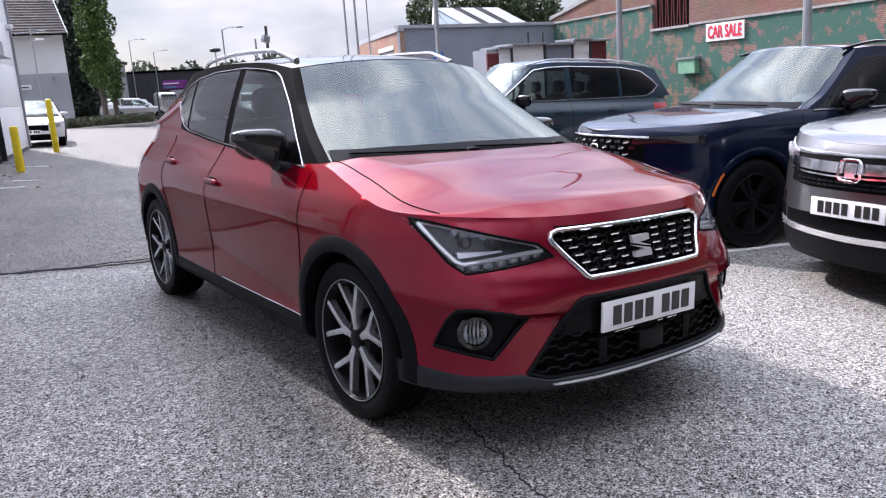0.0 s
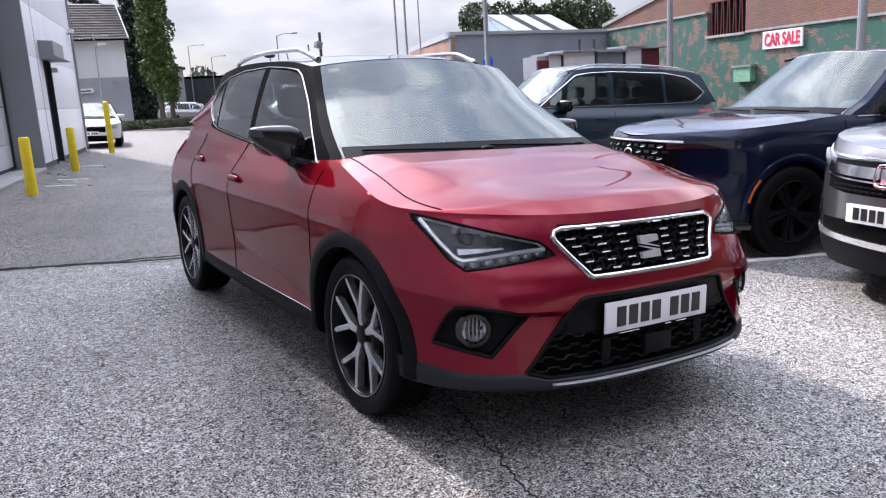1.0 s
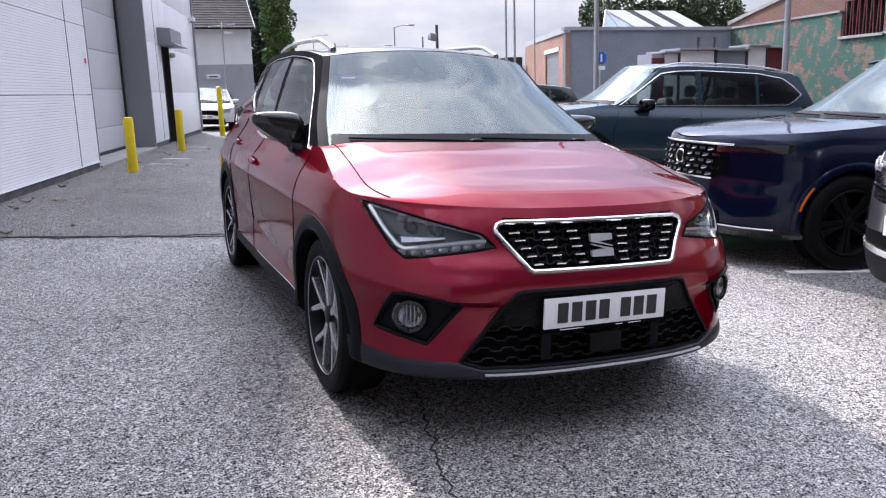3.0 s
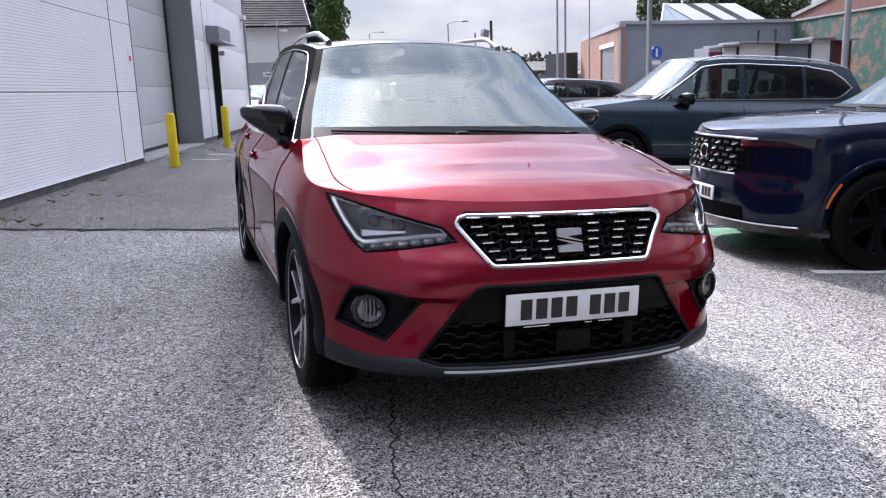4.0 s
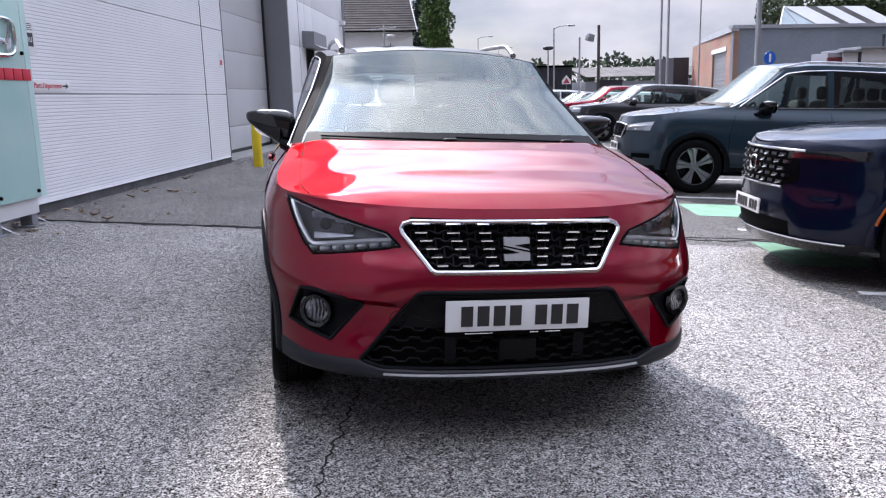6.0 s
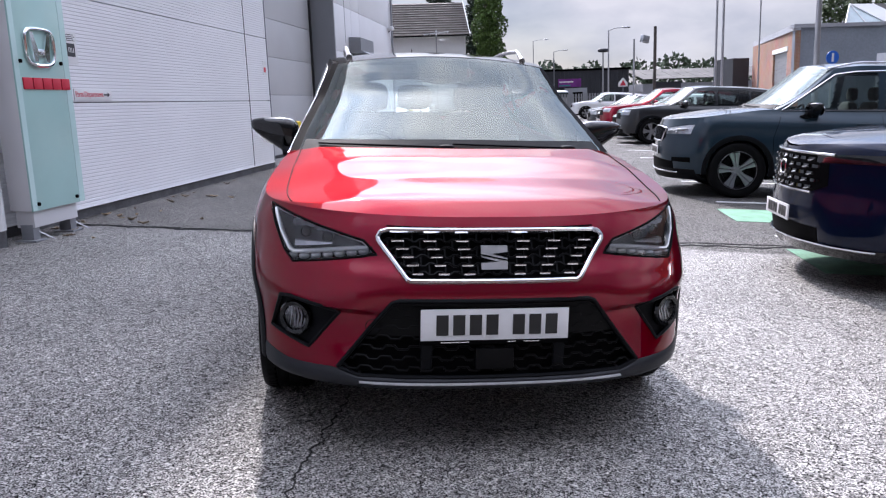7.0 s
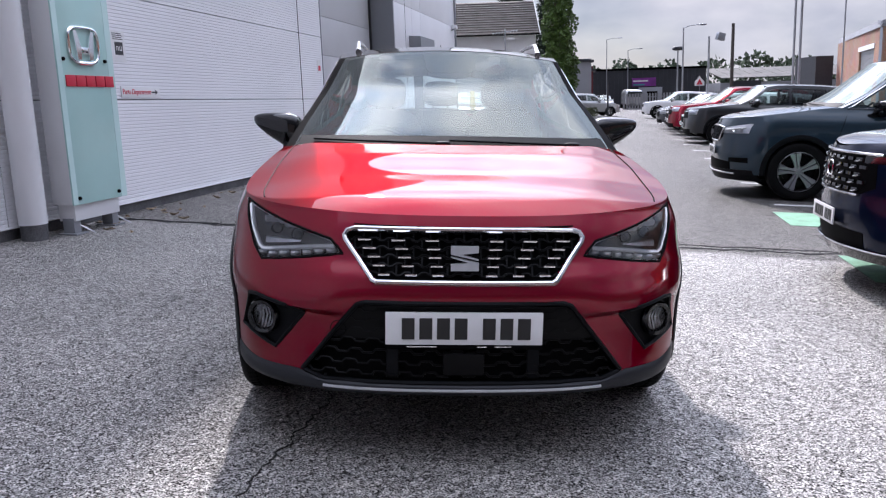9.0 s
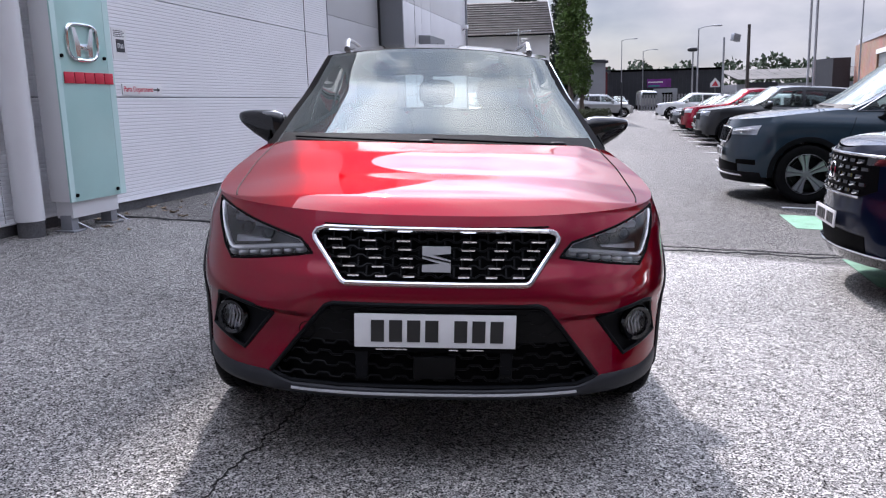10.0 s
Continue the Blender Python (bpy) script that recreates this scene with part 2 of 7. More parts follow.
class Soup:
    """Vertices and faces gathered for one mesh."""

    def __init__(self):
        self.v, self.f = [], []

    def add(self, verts, faces):
        k = len(self.v)
        self.v += [tuple(map(float, p)) for p in verts]
        self.f += [tuple(i + k for i in q) for q in faces]
        return self

    def grid(self, p, keep=None, flip=False):
        n, m = p.shape[:2]
        faces = []
        for i in range(n - 1):
            for j in range(m - 1):
                if keep is None or keep[i, j]:
                    q = (i * m + j, (i + 1) * m + j, (i + 1) * m + j + 1, i * m + j + 1)
                    faces.append(q[::-1] if flip else q)
        return self.add(p.reshape(-1, 3), faces)

    def slab(self, p, back):
        """A grid with thickness: back is an offset, or the grid of its other side."""
        n, m = p.shape[:2]
        q = p + np.array(back) if np.ndim(back) == 1 else back
        k = n * m
        faces = []
        for i in range(n - 1):
            for j in range(m - 1):
                a = (i * m + j, (i + 1) * m + j, (i + 1) * m + j + 1, i * m + j + 1)
                faces += [a, tuple(k + s for s in a[::-1])]
        rim = [(i, 0) for i in range(n)] + [(n - 1, j) for j in range(1, m)] + [(i, m - 1) for i in range(n - 2, -1, -1)] + [(0, j) for j in range(m - 2, 0, -1)]
        for a, b in zip(rim, rim[1:] + rim[:1]):
            a, b = a[0] * m + a[1], b[0] * m + b[1]
            faces.append((b, a, a + k, b + k))
        return self.add(np.concatenate([p.reshape(-1, 3), q.reshape(-1, 3)]), faces)

    def box(self, x0, y0, z0, x1, y1, z1, bevel=0.0):
        if bevel <= 0:
            v = [(x, y, z) for z in (z0, z1) for x, y in ((x0, y0), (x1, y0), (x1, y1), (x0, y1))]
            return self.add(v, [(3, 2, 1, 0), (4, 5, 6, 7), (0, 1, 5, 4), (1, 2, 6, 5), (2, 3, 7, 6), (3, 0, 4, 7)])
        bm = bmesh.new()
        bmesh.ops.create_cube(bm, size=1, matrix=Matrix.LocRotScale(((x0 + x1) / 2, (y0 + y1) / 2, (z0 + z1) / 2), None, (x1 - x0, y1 - y0, z1 - z0)))
        bmesh.ops.bevel(bm, geom=bm.edges[:], offset=bevel, segments=2, affect="EDGES", profile=0.6)
        return self.take(bm)

    def take(self, bm):
        bm.verts.index_update()
        self.add([v.co[:] for v in bm.verts], [[v.index for v in f.verts] for f in bm.faces])
        bm.free()
        return self

    def tube(self, path, r, k=8, closed=False):
        """A round bar along a path; r: one radius or one for each point."""
        path = [Vector(p) for p in path]
        n = len(path)
        rs = [r] * n if np.ndim(r) == 0 else list(r)
        ring, up = [], None
        for i, p in enumerate(path):
            a, b = path[(i - 1) % n if closed else max(i - 1, 0)], path[(i + 1) % n if closed else min(i + 1, n - 1)]
            t = (b - a).normalized()
            if up is None:
                up = t.orthogonal().normalized()
            up = (up - t * up.dot(t)).normalized()
            side = t.cross(up)
            ring += [p + rs[i] * (math.cos(2 * math.pi * j / k) * up + math.sin(2 * math.pi * j / k) * side) for j in range(k)]
        faces = [(i * k + j, i * k + (j + 1) % k, ((i + 1) % n) * k + (j + 1) % k, ((i + 1) % n) * k + j)
                 for i in range(n if closed else n - 1) for j in range(k)]
        if not closed:
            faces += [tuple(range(k))[::-1], tuple((n - 1) * k + j for j in range(k))]
        return self.add(ring, faces)

    def lathe(self, profile, k=48, axis="x", centre=(0, 0, 0), closed=False):
        """Turns (along, radius) pairs about an axis."""
        p = list(profile) + ([profile[0]] if closed else [])
        g = np.zeros((len(p), k + 1, 3))
        for j in range(k + 1):
            c, s = math.cos(2 * math.pi * j / k), math.sin(2 * math.pi * j / k)
            for i, (a, r) in enumerate(p):
                g[i, j] = {"x": (a, r * c, r * s), "y": (r * s, a, r * c), "z": (r * c, r * s, a)}[axis]
        g += np.array(centre)
        return self.grid(g)

    def extrude(self, outline, vec):
        """A prism of a flat outline (list of points) along vec."""
        n = len(outline)
        a = [Vector(p) for p in outline]
        b = [p + Vector(vec) for p in a]
        return self.add([p[:] for p in a + b], [tuple(range(n))[::-1], tuple(range(n, 2 * n))] + [(i, (i + 1) % n, n + (i + 1) % n, n + i) for i in range(n)])

    def mirrored(self):
        """Adds the mirror image across x = 0."""
        k = len(self.v)
        self.v += [(-x, y, z) for x, y, z in self.v]
        self.f += [tuple(i + k for i in q[::-1]) for q in self.f]
        return self

    def turned(self, m):
        self.v = [tuple((m @ Vector(p))[:]) for p in self.v]
        return self


def mesh_of(name, soup, mat, flat=False, weld=1e-5, sharp=35.0):
    me = bpy.data.meshes.new(name)
    bm = bmesh.new()
    vs = [bm.verts.new(p) for p in soup.v]
    for q in soup.f:
        if len(set(q)) > 2:
            try:
                bm.faces.new([vs[i] for i in q])
            except ValueError:
                pass
    if weld:
        bmesh.ops.remove_doubles(bm, verts=bm.verts[:], dist=weld)
    bmesh.ops.recalc_face_normals(bm, faces=bm.faces[:])
    for f in bm.faces:
        f.smooth = not flat
    if not flat:
        lim = math.cos(radians(sharp))
        for e in bm.edges:
            if len(e.link_faces) == 2 and e.link_faces[0].normal.dot(e.link_faces[1].normal) < lim:
                e.smooth = False
    bm.to_mesh(me)
    bm.free()
    me.materials.append(mat)
    return me


def part(name, soup, mat, parent, label="", flat=False, sharp=35.0):
    """One mesh object under a thing or a part."""
    ob = new(name, mesh_of(name, soup, mat, flat, sharp=sharp))
    ob.parent = parent
    if parent is not None and parent.type == "MESH":
        ob.matrix_parent_inverse = parent.matrix_basis.inverted()
    return tagged(ob, label)


def alike(name, ob, parent, m, label=""):
    """Another object on the same mesh, posed under parent."""
    o = new(name, ob.data)
    o.parent = parent
    o.matrix_basis = m
    return tagged(o, label)


ON_YARD = ("car", "van", "road marking", "road joint", "crack", "leaf")


def settled(m, category, at):
    """What lies on the yard follows its slope; what is built stands plumb on it."""
    m = m or Matrix()
    if category in ON_YARD:
        return SLOPE @ m
    c = Vector((at[0], at[1], 0)) if at else m.translation.copy()
    return Matrix.Translation(SLOPE @ c - c) @ m


def thing(name, label, category, group="", m=None, kind="", at=None):
    e = new(name)
    e.empty_display_size = 0.2
    e.matrix_basis = settled(m, category, at)
    return tagged(e, label, category, group, kind)


def solid(name, soup, mat, label, category, group="", kind="", flat=False, m=None, at=None):
    ob = new(name, mesh_of(name, soup, mat, flat))
    ob.matrix_basis = settled(m, category, at)
    return tagged(ob, label, category, group, kind)

# ---- cars ----
class Shell:
    """The outer form of a car: nose at y = 0, tail at y = length, x across, z up."""

    def __init__(self, length, w, taper, zb, yc, a, D, n, yr, ar, Dr, z0, zr, xr, bulge, crown, A0, A1, Bc, Tc, C0, C1, hood_w, hood_crown, hood_dome, detail, axles, wheel_r, arch_r, arch_band, track, sill, nose_cuts, windows, dlo, dlo_r, dlo_closed, paint_up, nose_form):
        self.length, self.w, self.taper, self.zb, self.yc, self.a, self.D, self.n = length, w, taper, zb, yc, a, D, n
        self.yr, self.ar, self.Dr, self.z0, self.zr, self.xr, self.bulge, self.crown = yr, ar, Dr, z0, zr, xr, bulge, crown
        self.A0, self.A1, self.Bc, self.Tc, self.C0, self.C1, self.hood_w, self.hood_crown = A0, A1, Bc, Tc, C0, C1, hood_w, hood_crown
        self.hood_dome, self.detail, self.axles, self.wheel_r, self.arch_r, self.arch_band, self.track, self.sill = hood_dome, detail, axles, wheel_r, arch_r, arch_band, track, sill
        self.nose_cuts, self.windows, self.dlo, self.dlo_r, self.dlo_closed, self.paint_up, self.nose_form = nose_cuts, windows, dlo, dlo_r, dlo_closed, paint_up, nose_form

    def F(self, x, z):
        w = self.w(z)
        s = np.clip(np.abs(x) / w, 0, 1)
        return self.yc(z) + self.a * np.abs(x) ** 2 + self.D * (1 - (1 - s**self.n) ** (1 / self.n)) + self.nose_form(np.abs(x), z)

    def R(self, x, z):
        w = self.w(z) * self.taper(self.length)
        s = np.clip(np.abs(x) / w, 0, 1)
        return self.yr(z) - self.ar * np.abs(x) ** 2 - self.Dr * (1 - (1 - s**self.n) ** (1 / self.n))

    def belt(self, y):
        return self.w(self.zb(y)) * self.taper(y)

    def X(self, y, z):
        """Half width at the side."""
        y, z = np.broadcast_arrays(np.asarray(y, float), np.asarray(z, float))
        zb, zr = self.zb(y), self.zr(y)
        v = np.clip((z - zb) / np.maximum(zr - zb, 0.05), 0, 1)
        up = self.belt(y) * (1 - v) + self.xr(y) * v + self.bulge * 4 * v * (1 - v)
        x = np.where(z > zb, up, self.w(z) * self.taper(y) + self.detail(y, z))
        w = self.w(np.minimum(z, zb))
        lo, hi = np.zeros_like(x), np.ones_like(x)
        for _ in range(30):
            mid = (lo + hi) / 2
            far = self.F(mid * w, np.minimum(z, zb)) > y
            hi, lo = np.where(far, mid, hi), np.where(far, lo, mid)
        x = np.where(y < self.F(w, np.minimum(z, zb)), np.minimum(x, lo * w), x)
        wr = w * self.taper(self.length)
        lo, hi = np.zeros_like(x), np.ones_like(x)
        for _ in range(30):
            mid = (lo + hi) / 2
            far = self.R(mid * wr, np.minimum(z, zb)) < y
            hi, lo = np.where(far, mid, hi), np.where(far, lo, mid)
        return np.where((y > self.R(wr, np.minimum(z, zb))) & (z <= zb + 0.01), np.minimum(x, lo * wr), x)

    def bow(self, s):
        """How far the screen's foot runs back from its middle (0) to its corner (1): flatter in the middle."""
        return 0.35 * s**2 + 0.65 * s**4

    def windscreen(self, s, v):
        s, v = np.broadcast_arrays(np.asarray(s, float), np.asarray(v, float))
        y = self.A0 + (self.A1 - self.A0) * v
        z = self.zb(y) * (1 - v) + self.zr(y) * v
        x = self.X(y, z)
        c = 1 - s**2
        dy = (self.A0 - self.Bc) * (1 - v) + (self.A1 - self.Tc) * v
        k = 4 * v * (1 - v) * c
        return np.stack([s * x, y - dy * (1 - self.bow(s)) - 0.012 * k, z + self.crown * v * c + 0.012 * k], -1)

    def rear_screen(self, s, v):
        s, v = np.broadcast_arrays(np.asarray(s, float), np.asarray(v, float))
        y = self.C0 + (self.C1 - self.C0) * v
        z = self.zb(y) * (1 - v) + self.zr(y) * v
        x = self.X(y, z)
        c = 1 - s**2
        return np.stack([s * x, y + 0.10 * c, z + self.crown * v * c], -1)

    def side(self, y, z, off=0.0):
        y, z = np.broadcast_arrays(np.asarray(y, float), np.asarray(z, float))
        return np.stack([self.X(y, z) + off, y, z], -1)

    def nose(self, x, z, off=0.0):
        x, z = np.broadcast_arrays(np.asarray(x, float), np.asarray(z, float))
        return np.stack([x, self.F(x, z) - off, z], -1)

    def nose_patch(self, x0, x1, low, high, off=0.0, nx=16, nz=8):
        x = np.linspace(x0, x1, nx)[:, None]
        t = np.linspace(0, 1, nz)[None, :]
        return self.nose(x, low(x) * (1 - t) + high(x) * t, off)

    def side_patch(self, y0, y1, low, high, off=0.0, ny=24, nz=10):
        y = np.linspace(y0, y1, ny)[:, None]
        t = np.linspace(0, 1, nz)[None, :]
        return self.side(y, low(y) * (1 - t) + high(y) * t, off)

    def hood(self, c, r):
        c, r = np.broadcast_arrays(np.asarray(c, float), np.asarray(r, float))
        x1 = self.hood_w
        zf = lambda x: self.zb(self.F(x, self.zb(0.3)))
        ye = self.F(x1, zf(x1)) * (1 - r) + self.A0 * r
        yf = self.F(c * x1, zf(c * x1))
        yb = self.Bc + (self.A0 - self.Bc) * self.bow(c)
        y = yf * (1 - r) + yb * r
        xe = self.X(ye, self.zb(ye))
        h = 1 - (1 - r) ** 3
        ridge = 0.84 * r + 0.50 * (1 - r)
        flank, lip = (1 - c) / (1 - ridge), r / 0.095
        dome = -np.log(np.exp(-28 * flank) + np.exp(-28 * lip) + math.exp(-28)) / 28      # plateau that falls off to the wings and the nose
        z = self.zb(y) + self.hood_crown * (1 - c**3) * h + 1.1 * self.hood_dome * np.sin(math.pi * r) * (1 - c**4) + self.hood_dome * dome * np.minimum(1, (1 - r) * 12 + 0.3)
        return np.stack([c * xe, y, z], -1)


def inside_any(p, windows, m):
    """Which points of a grid (…, 3) lie inside one of the side windows (y0, y1, low, high)."""
    hit = np.zeros(p.shape[:-1], bool)
    for y0, y1, lo, hi in windows:
        hit |= (p[..., 1] > y0 + m) & (p[..., 1] < y1 - m) & (p[..., 2] > lo(p[..., 1]) + m) & (p[..., 2] < hi(p[..., 1]) - m)
    return hit


def centres(g):
    return (g[:-1, :-1] + g[1:, :-1] + g[1:, 1:] + g[:-1, 1:]) / 4


def wheel_mesh_set(r, width, rim, spokes, face, dark_face):
    """Barrel, tyre, one spoke and cap of a wheel whose outer face looks along +x."""
    h = width / 2
    barrel = Soup().lathe([(h * 0.62, rim * 0.30), (h * 0.60, rim * 0.34), (-h * 0.1, rim * 0.5), (-h * 0.2, rim * 0.90), (h * 0.75, rim * 0.93), (h * 0.92, rim * 0.965), (h * 0.95, rim * 1.0),
                           (h * 0.8, rim * 1.02), (-h * 0.9, rim * 1.02), (-h * 0.9, rim * 0.6), (-h * 0.5, 0.02)], 56)
    tyre = Soup().lathe([(h * 0.80, rim * 1.0), (h * 0.93, rim * 1.02), (h * 1.0, rim + (r - rim) * 0.30), (h * 1.02, rim + (r - rim) * 0.55), (h * 0.97, rim + (r - rim) * 0.82), (h * 0.86, r * 0.985), (h * 0.74, r * 0.998),
                         (h * 0.50, r), (h * 0.48, r * 0.978), (h * 0.42, r * 0.978), (h * 0.40, r), (h * 0.06, r), (h * 0.04, r * 0.978), (-h * 0.04, r * 0.978), (-h * 0.06, r), (-h * 0.40, r), (-h * 0.42, r * 0.978),
                         (-h * 0.48, r * 0.978), (-h * 0.50, r), (-h * 0.74, r * 0.998), (-h * 0.9, r * 0.97), (-h * 1.0, rim + (r - rim) * 0.5), (-h * 0.9, rim * 1.02)], 64)
    for j in range(64):
        a = 2 * math.pi * j / 64
        for side in (1, -1):
            s = Soup().box(side * h * 0.56 - 0.016, -0.004, r * 0.985, side * h * 0.56 + 0.020, 0.004, r * 1.004)
            s.turned(Matrix.Rotation(a, 4, "X") @ Matrix.Shear("XY", 4, (0, 0)))
            tyre.add(s.v, s.f)
    sp = Soup()
    for sgn in (1, -1):
        if spokes == "twin":
            path = [(sgn * 0.003, rim * 0.14), (sgn * 0.007, rim * 0.43), (sgn * rim * 0.33, rim * 0.955)]
            ws = (0.009, 0.013, 0.0125)
        else:
            path = [(sgn * rim * 0.055, rim * 0.12), (sgn * rim * 0.085, rim * 0.50), (sgn * rim * 0.155, rim * 0.94)]
            ws = (0.010, 0.017, 0.031)
        g = np.zeros((len(path), 5, 3))
        for i, (q, rad) in enumerate(path):
            x = h * (0.72 + 0.16 * (rad / rim) ** 2)
            for j, (o, d) in enumerate(((-1.15, 0.028), (-1, 0.0), (0, -0.003), (1, 0.0), (1.15, 0.028))):
                g[i, j] = (x - d, q + o * ws[i], rad)
        sp.grid(g)
    cap = Soup().lathe([(h * 0.80, 0.0), (h * 0.80, rim * 0.11), (h * 0.76, rim * 0.16), (h * 0.60, rim * 0.18), (h * 0.5, rim * 0.30)], 24)
    # the disc is near-black: shade behind the spokes is put into its colour
    disc = Soup().lathe([(h * 0.05, 0.05), (h * 0.05, rim * 0.72), (-h * 0.15, rim * 0.72), (-h * 0.15, 0.05)], 40)
    lip = Soup().lathe([(h * 0.90, rim * 0.982), (h * 0.97, rim * 0.985), (h * 0.975, rim * 0.992), (h * 0.96, rim * 1.0), (h * 0.90, rim * 1.0)], 56)
    return {"rim_lip": mesh_of("rim_lip", lip, M["rim_dark"] if face is M["rim_dark"] else M["alloy_dark"]), "wheel": mesh_of("wheel", barrel, M["rim_dark"]), "tyre": mesh_of("tyre", tyre, M["rubber"]), "spoke": mesh_of("spoke", sp, face),
            "hub_cap": mesh_of("hub_cap", cap, dark_face), "brake_disc": mesh_of("brake_disc", disc, M["rim_dark"])}


def add_wheel(parent, ms, x, y, z, spin, count=5, steer=0.0):
    w = new("wheel", ms["wheel"])
    w.parent = parent
    w.matrix_basis = pose(x, y, z, 0, 0, (0 if x > 0 else 180) + steer) @ pose(0, 0, 0, spin)
    for nm in ("tyre", "rim_lip", "hub_cap", "brake_disc"):
        o = new(nm, ms[nm])
        o.parent = w
    for i in range(count):
        o = new("spoke", ms["spoke"])
        o.parent = w
        o.matrix_basis = pose(0, 0, 0, 360 / count * i)
    return w


def blob(cx, cy, cz, rx, ry, rz, e=0.7, n=20, m=12, bend=None):
    """A rounded box (superellipsoid), with an optional bend of its points."""
    u = np.linspace(-math.pi, math.pi, n + 1)[:, None]
    v = np.linspace(-math.pi / 2, math.pi / 2, m + 1)[None, :]
    pw = lambda q: np.sign(q) * np.abs(q) ** e
    g = np.stack([rx * pw(np.cos(v)) * pw(np.cos(u)), ry * pw(np.cos(v)) * pw(np.sin(u)), rz * pw(np.sin(v)) * np.ones_like(u)], -1)
    if bend is not None:
        g = bend(g)
    return Soup().grid(g + np.array((cx, cy, cz)))


def build_car(name, sh, label, mats, m=None, fine=1.0, group="", nose_fine=1.0):
    """Body, roof, panes, wheels, cladding, mirrors, cabin of one car. mats: paint, roof, wheel set and trim."""
    car = thing(name, label, "car", group, m)
    nf, ns, nr, nv = int(26 * fine * nose_fine) + 6, int(100 * fine) + 16, int(14 * fine) + 5, int(28 * fine * (1 + nose_fine) / 2) + 6
    v = np.linspace(0, 1, nv)[None, :]
    # lower body, nose to tail
    rows = []
    s = np.sin(np.linspace(0, 1, nf) * math.pi / 2)[:, None]
    z = np.full((nf, nv), 0.5) * 1.0
    for _ in range(6):
        y = sh.F(s * sh.w(z), z)
        z = sh.z0(y) * (1 - v) + sh.zb(y) * v
    front = np.stack([s * sh.w(z), y, z], -1)
    y0, y1 = front[-1, :, 1], None
    s = np.sin(np.linspace(1, 0, nr) * math.pi / 2)[:, None]
    z = np.full((nr, nv), 0.5)
    for _ in range(6):
        y = sh.R(s * sh.w(z) * sh.taper(sh.length), z)
        z = sh.z0(y) * (1 - v) + sh.zb(y) * v
    rear = np.stack([s * sh.w(z) * sh.taper(sh.length), y, z], -1)
    y1 = rear[0, :, 1]
    q = np.linspace(0, 1, ns)[1:-1, None]
    y = y0[None, :] * (1 - q) + y1[None, :] * q
    z = sh.z0(y) * (1 - v) + sh.zb(y) * v
    mid = np.stack([sh.w(z) * sh.taper(y) + sh.detail(y, z), y, z], -1)
    g = np.concatenate([front, mid, rear])
    c = centres(g)
    keep = np.ones(c.shape[:2], bool)
    for ay in sh.axles:
        keep &= ~(((c[..., 1] - ay) ** 2 + (c[..., 2] - sh.wheel_r) ** 2 < sh.arch_r**2) & (np.abs(c[..., 0]) > 0.4))
    for x0, x1, lo, hi, mm in sh.nose_cuts:
        ax = np.abs(c[..., 0])
        keep &= ~((ax > x0 + mm) & (ax < x1 - mm) & (c[..., 2] > lo(ax) + mm) & (c[..., 2] < hi(ax) - mm) & (c[..., 1] < 0.75))
    body = Soup().grid(g, keep)
    # bonnet and tail deck
    cc, rr = np.linspace(0, 1, int(80 * fine) + 8)[:, None], np.linspace(0, 1, int(80 * fine) + 8)[None, :]
    body.grid(sh.hood(cc, rr))
    sr = np.linspace(0, 1, 12)[:, None]
    a, b = rear[::-1][np.linspace(0, nr - 1, 12).astype(int), -1], sh.rear_screen(sr[:, 0], 0.0)
    t = np.linspace(0, 1, 5)[None, :, None]
    body.grid(a[:, None] * (1 - t) + b[:, None] * t)
    # cage round the panes
    nu, nw = int(110 * fine) + 14, int(22 * fine) + 6
    vv, uu = np.linspace(0, 1, nw)[None, :], np.linspace(0, 1, nu)[:, None]
    y = (sh.A0 + (sh.A1 - sh.A0) * vv) * (1 - uu) + (sh.C0 + (sh.C1 - sh.C0) * vv) * uu
    z = sh.zb(y) * (1 - vv) + sh.zr(y) * vv
    cage = sh.side(y, z)
    cc2 = centres(cage)
    keep = ~inside_any(cc2, sh.windows, 0.012)
    red = sh.paint_up(cc2[..., 1], cc2[..., 2])
    body.grid(cage, keep & red)
    roof, pillar = Soup(), Soup().grid(cage, keep & ~red)
    sw, vw = np.linspace(0, 1, int(40 * fine) + 6)[:, None], np.linspace(0, 1, int(24 * fine) + 5)[None, :]
    scr = sh.windscreen(sw, vw)
    sh_open = mats.get("screen", 0.925)      # share of the width that is clear glass
    sc, vc = (sw[:-1] + sw[1:]) / 2, (vw[:, :-1] + vw[:, 1:]) / 2
    pillar.grid(scr, ~((sc < sh_open) & (vc > 0.03) & (vc < 0.955)))
    rs = sh.rear_screen(sw, vw)
    pillar.grid(rs, ~((sc < 0.88) & (vc > 0.12) & (vc < 0.9)))
    t = np.linspace(0, 1, int(24 * fine) + 6)[None, :, None]
    top0, top1 = sh.windscreen(sw, 1.0)[:, 0], sh.rear_screen(sw, 1.0)[:, 0]
    gy = top0[:, None, 1] * (1 - t[..., 0]) + top1[:, None, 1] * t[..., 0]
    ye = sh.A1 * (1 - t[..., 0]) + sh.C1 * t[..., 0]
    gz = sh.zr(ye) + sh.crown * (1 - sw**2)
    roof.grid(np.stack([sw * sh.xr(ye), gy, gz], -1))
    part("body", body.mirrored(), mats["paint"], car, sharp=28)
    part("roof", roof.mirrored(), mats["roof"], car, mats.get("roof_label", ""), sharp=28)
    part("pillar_frame", pillar.mirrored(), mats.get("pillar", mats["roof"]), car, sharp=28)
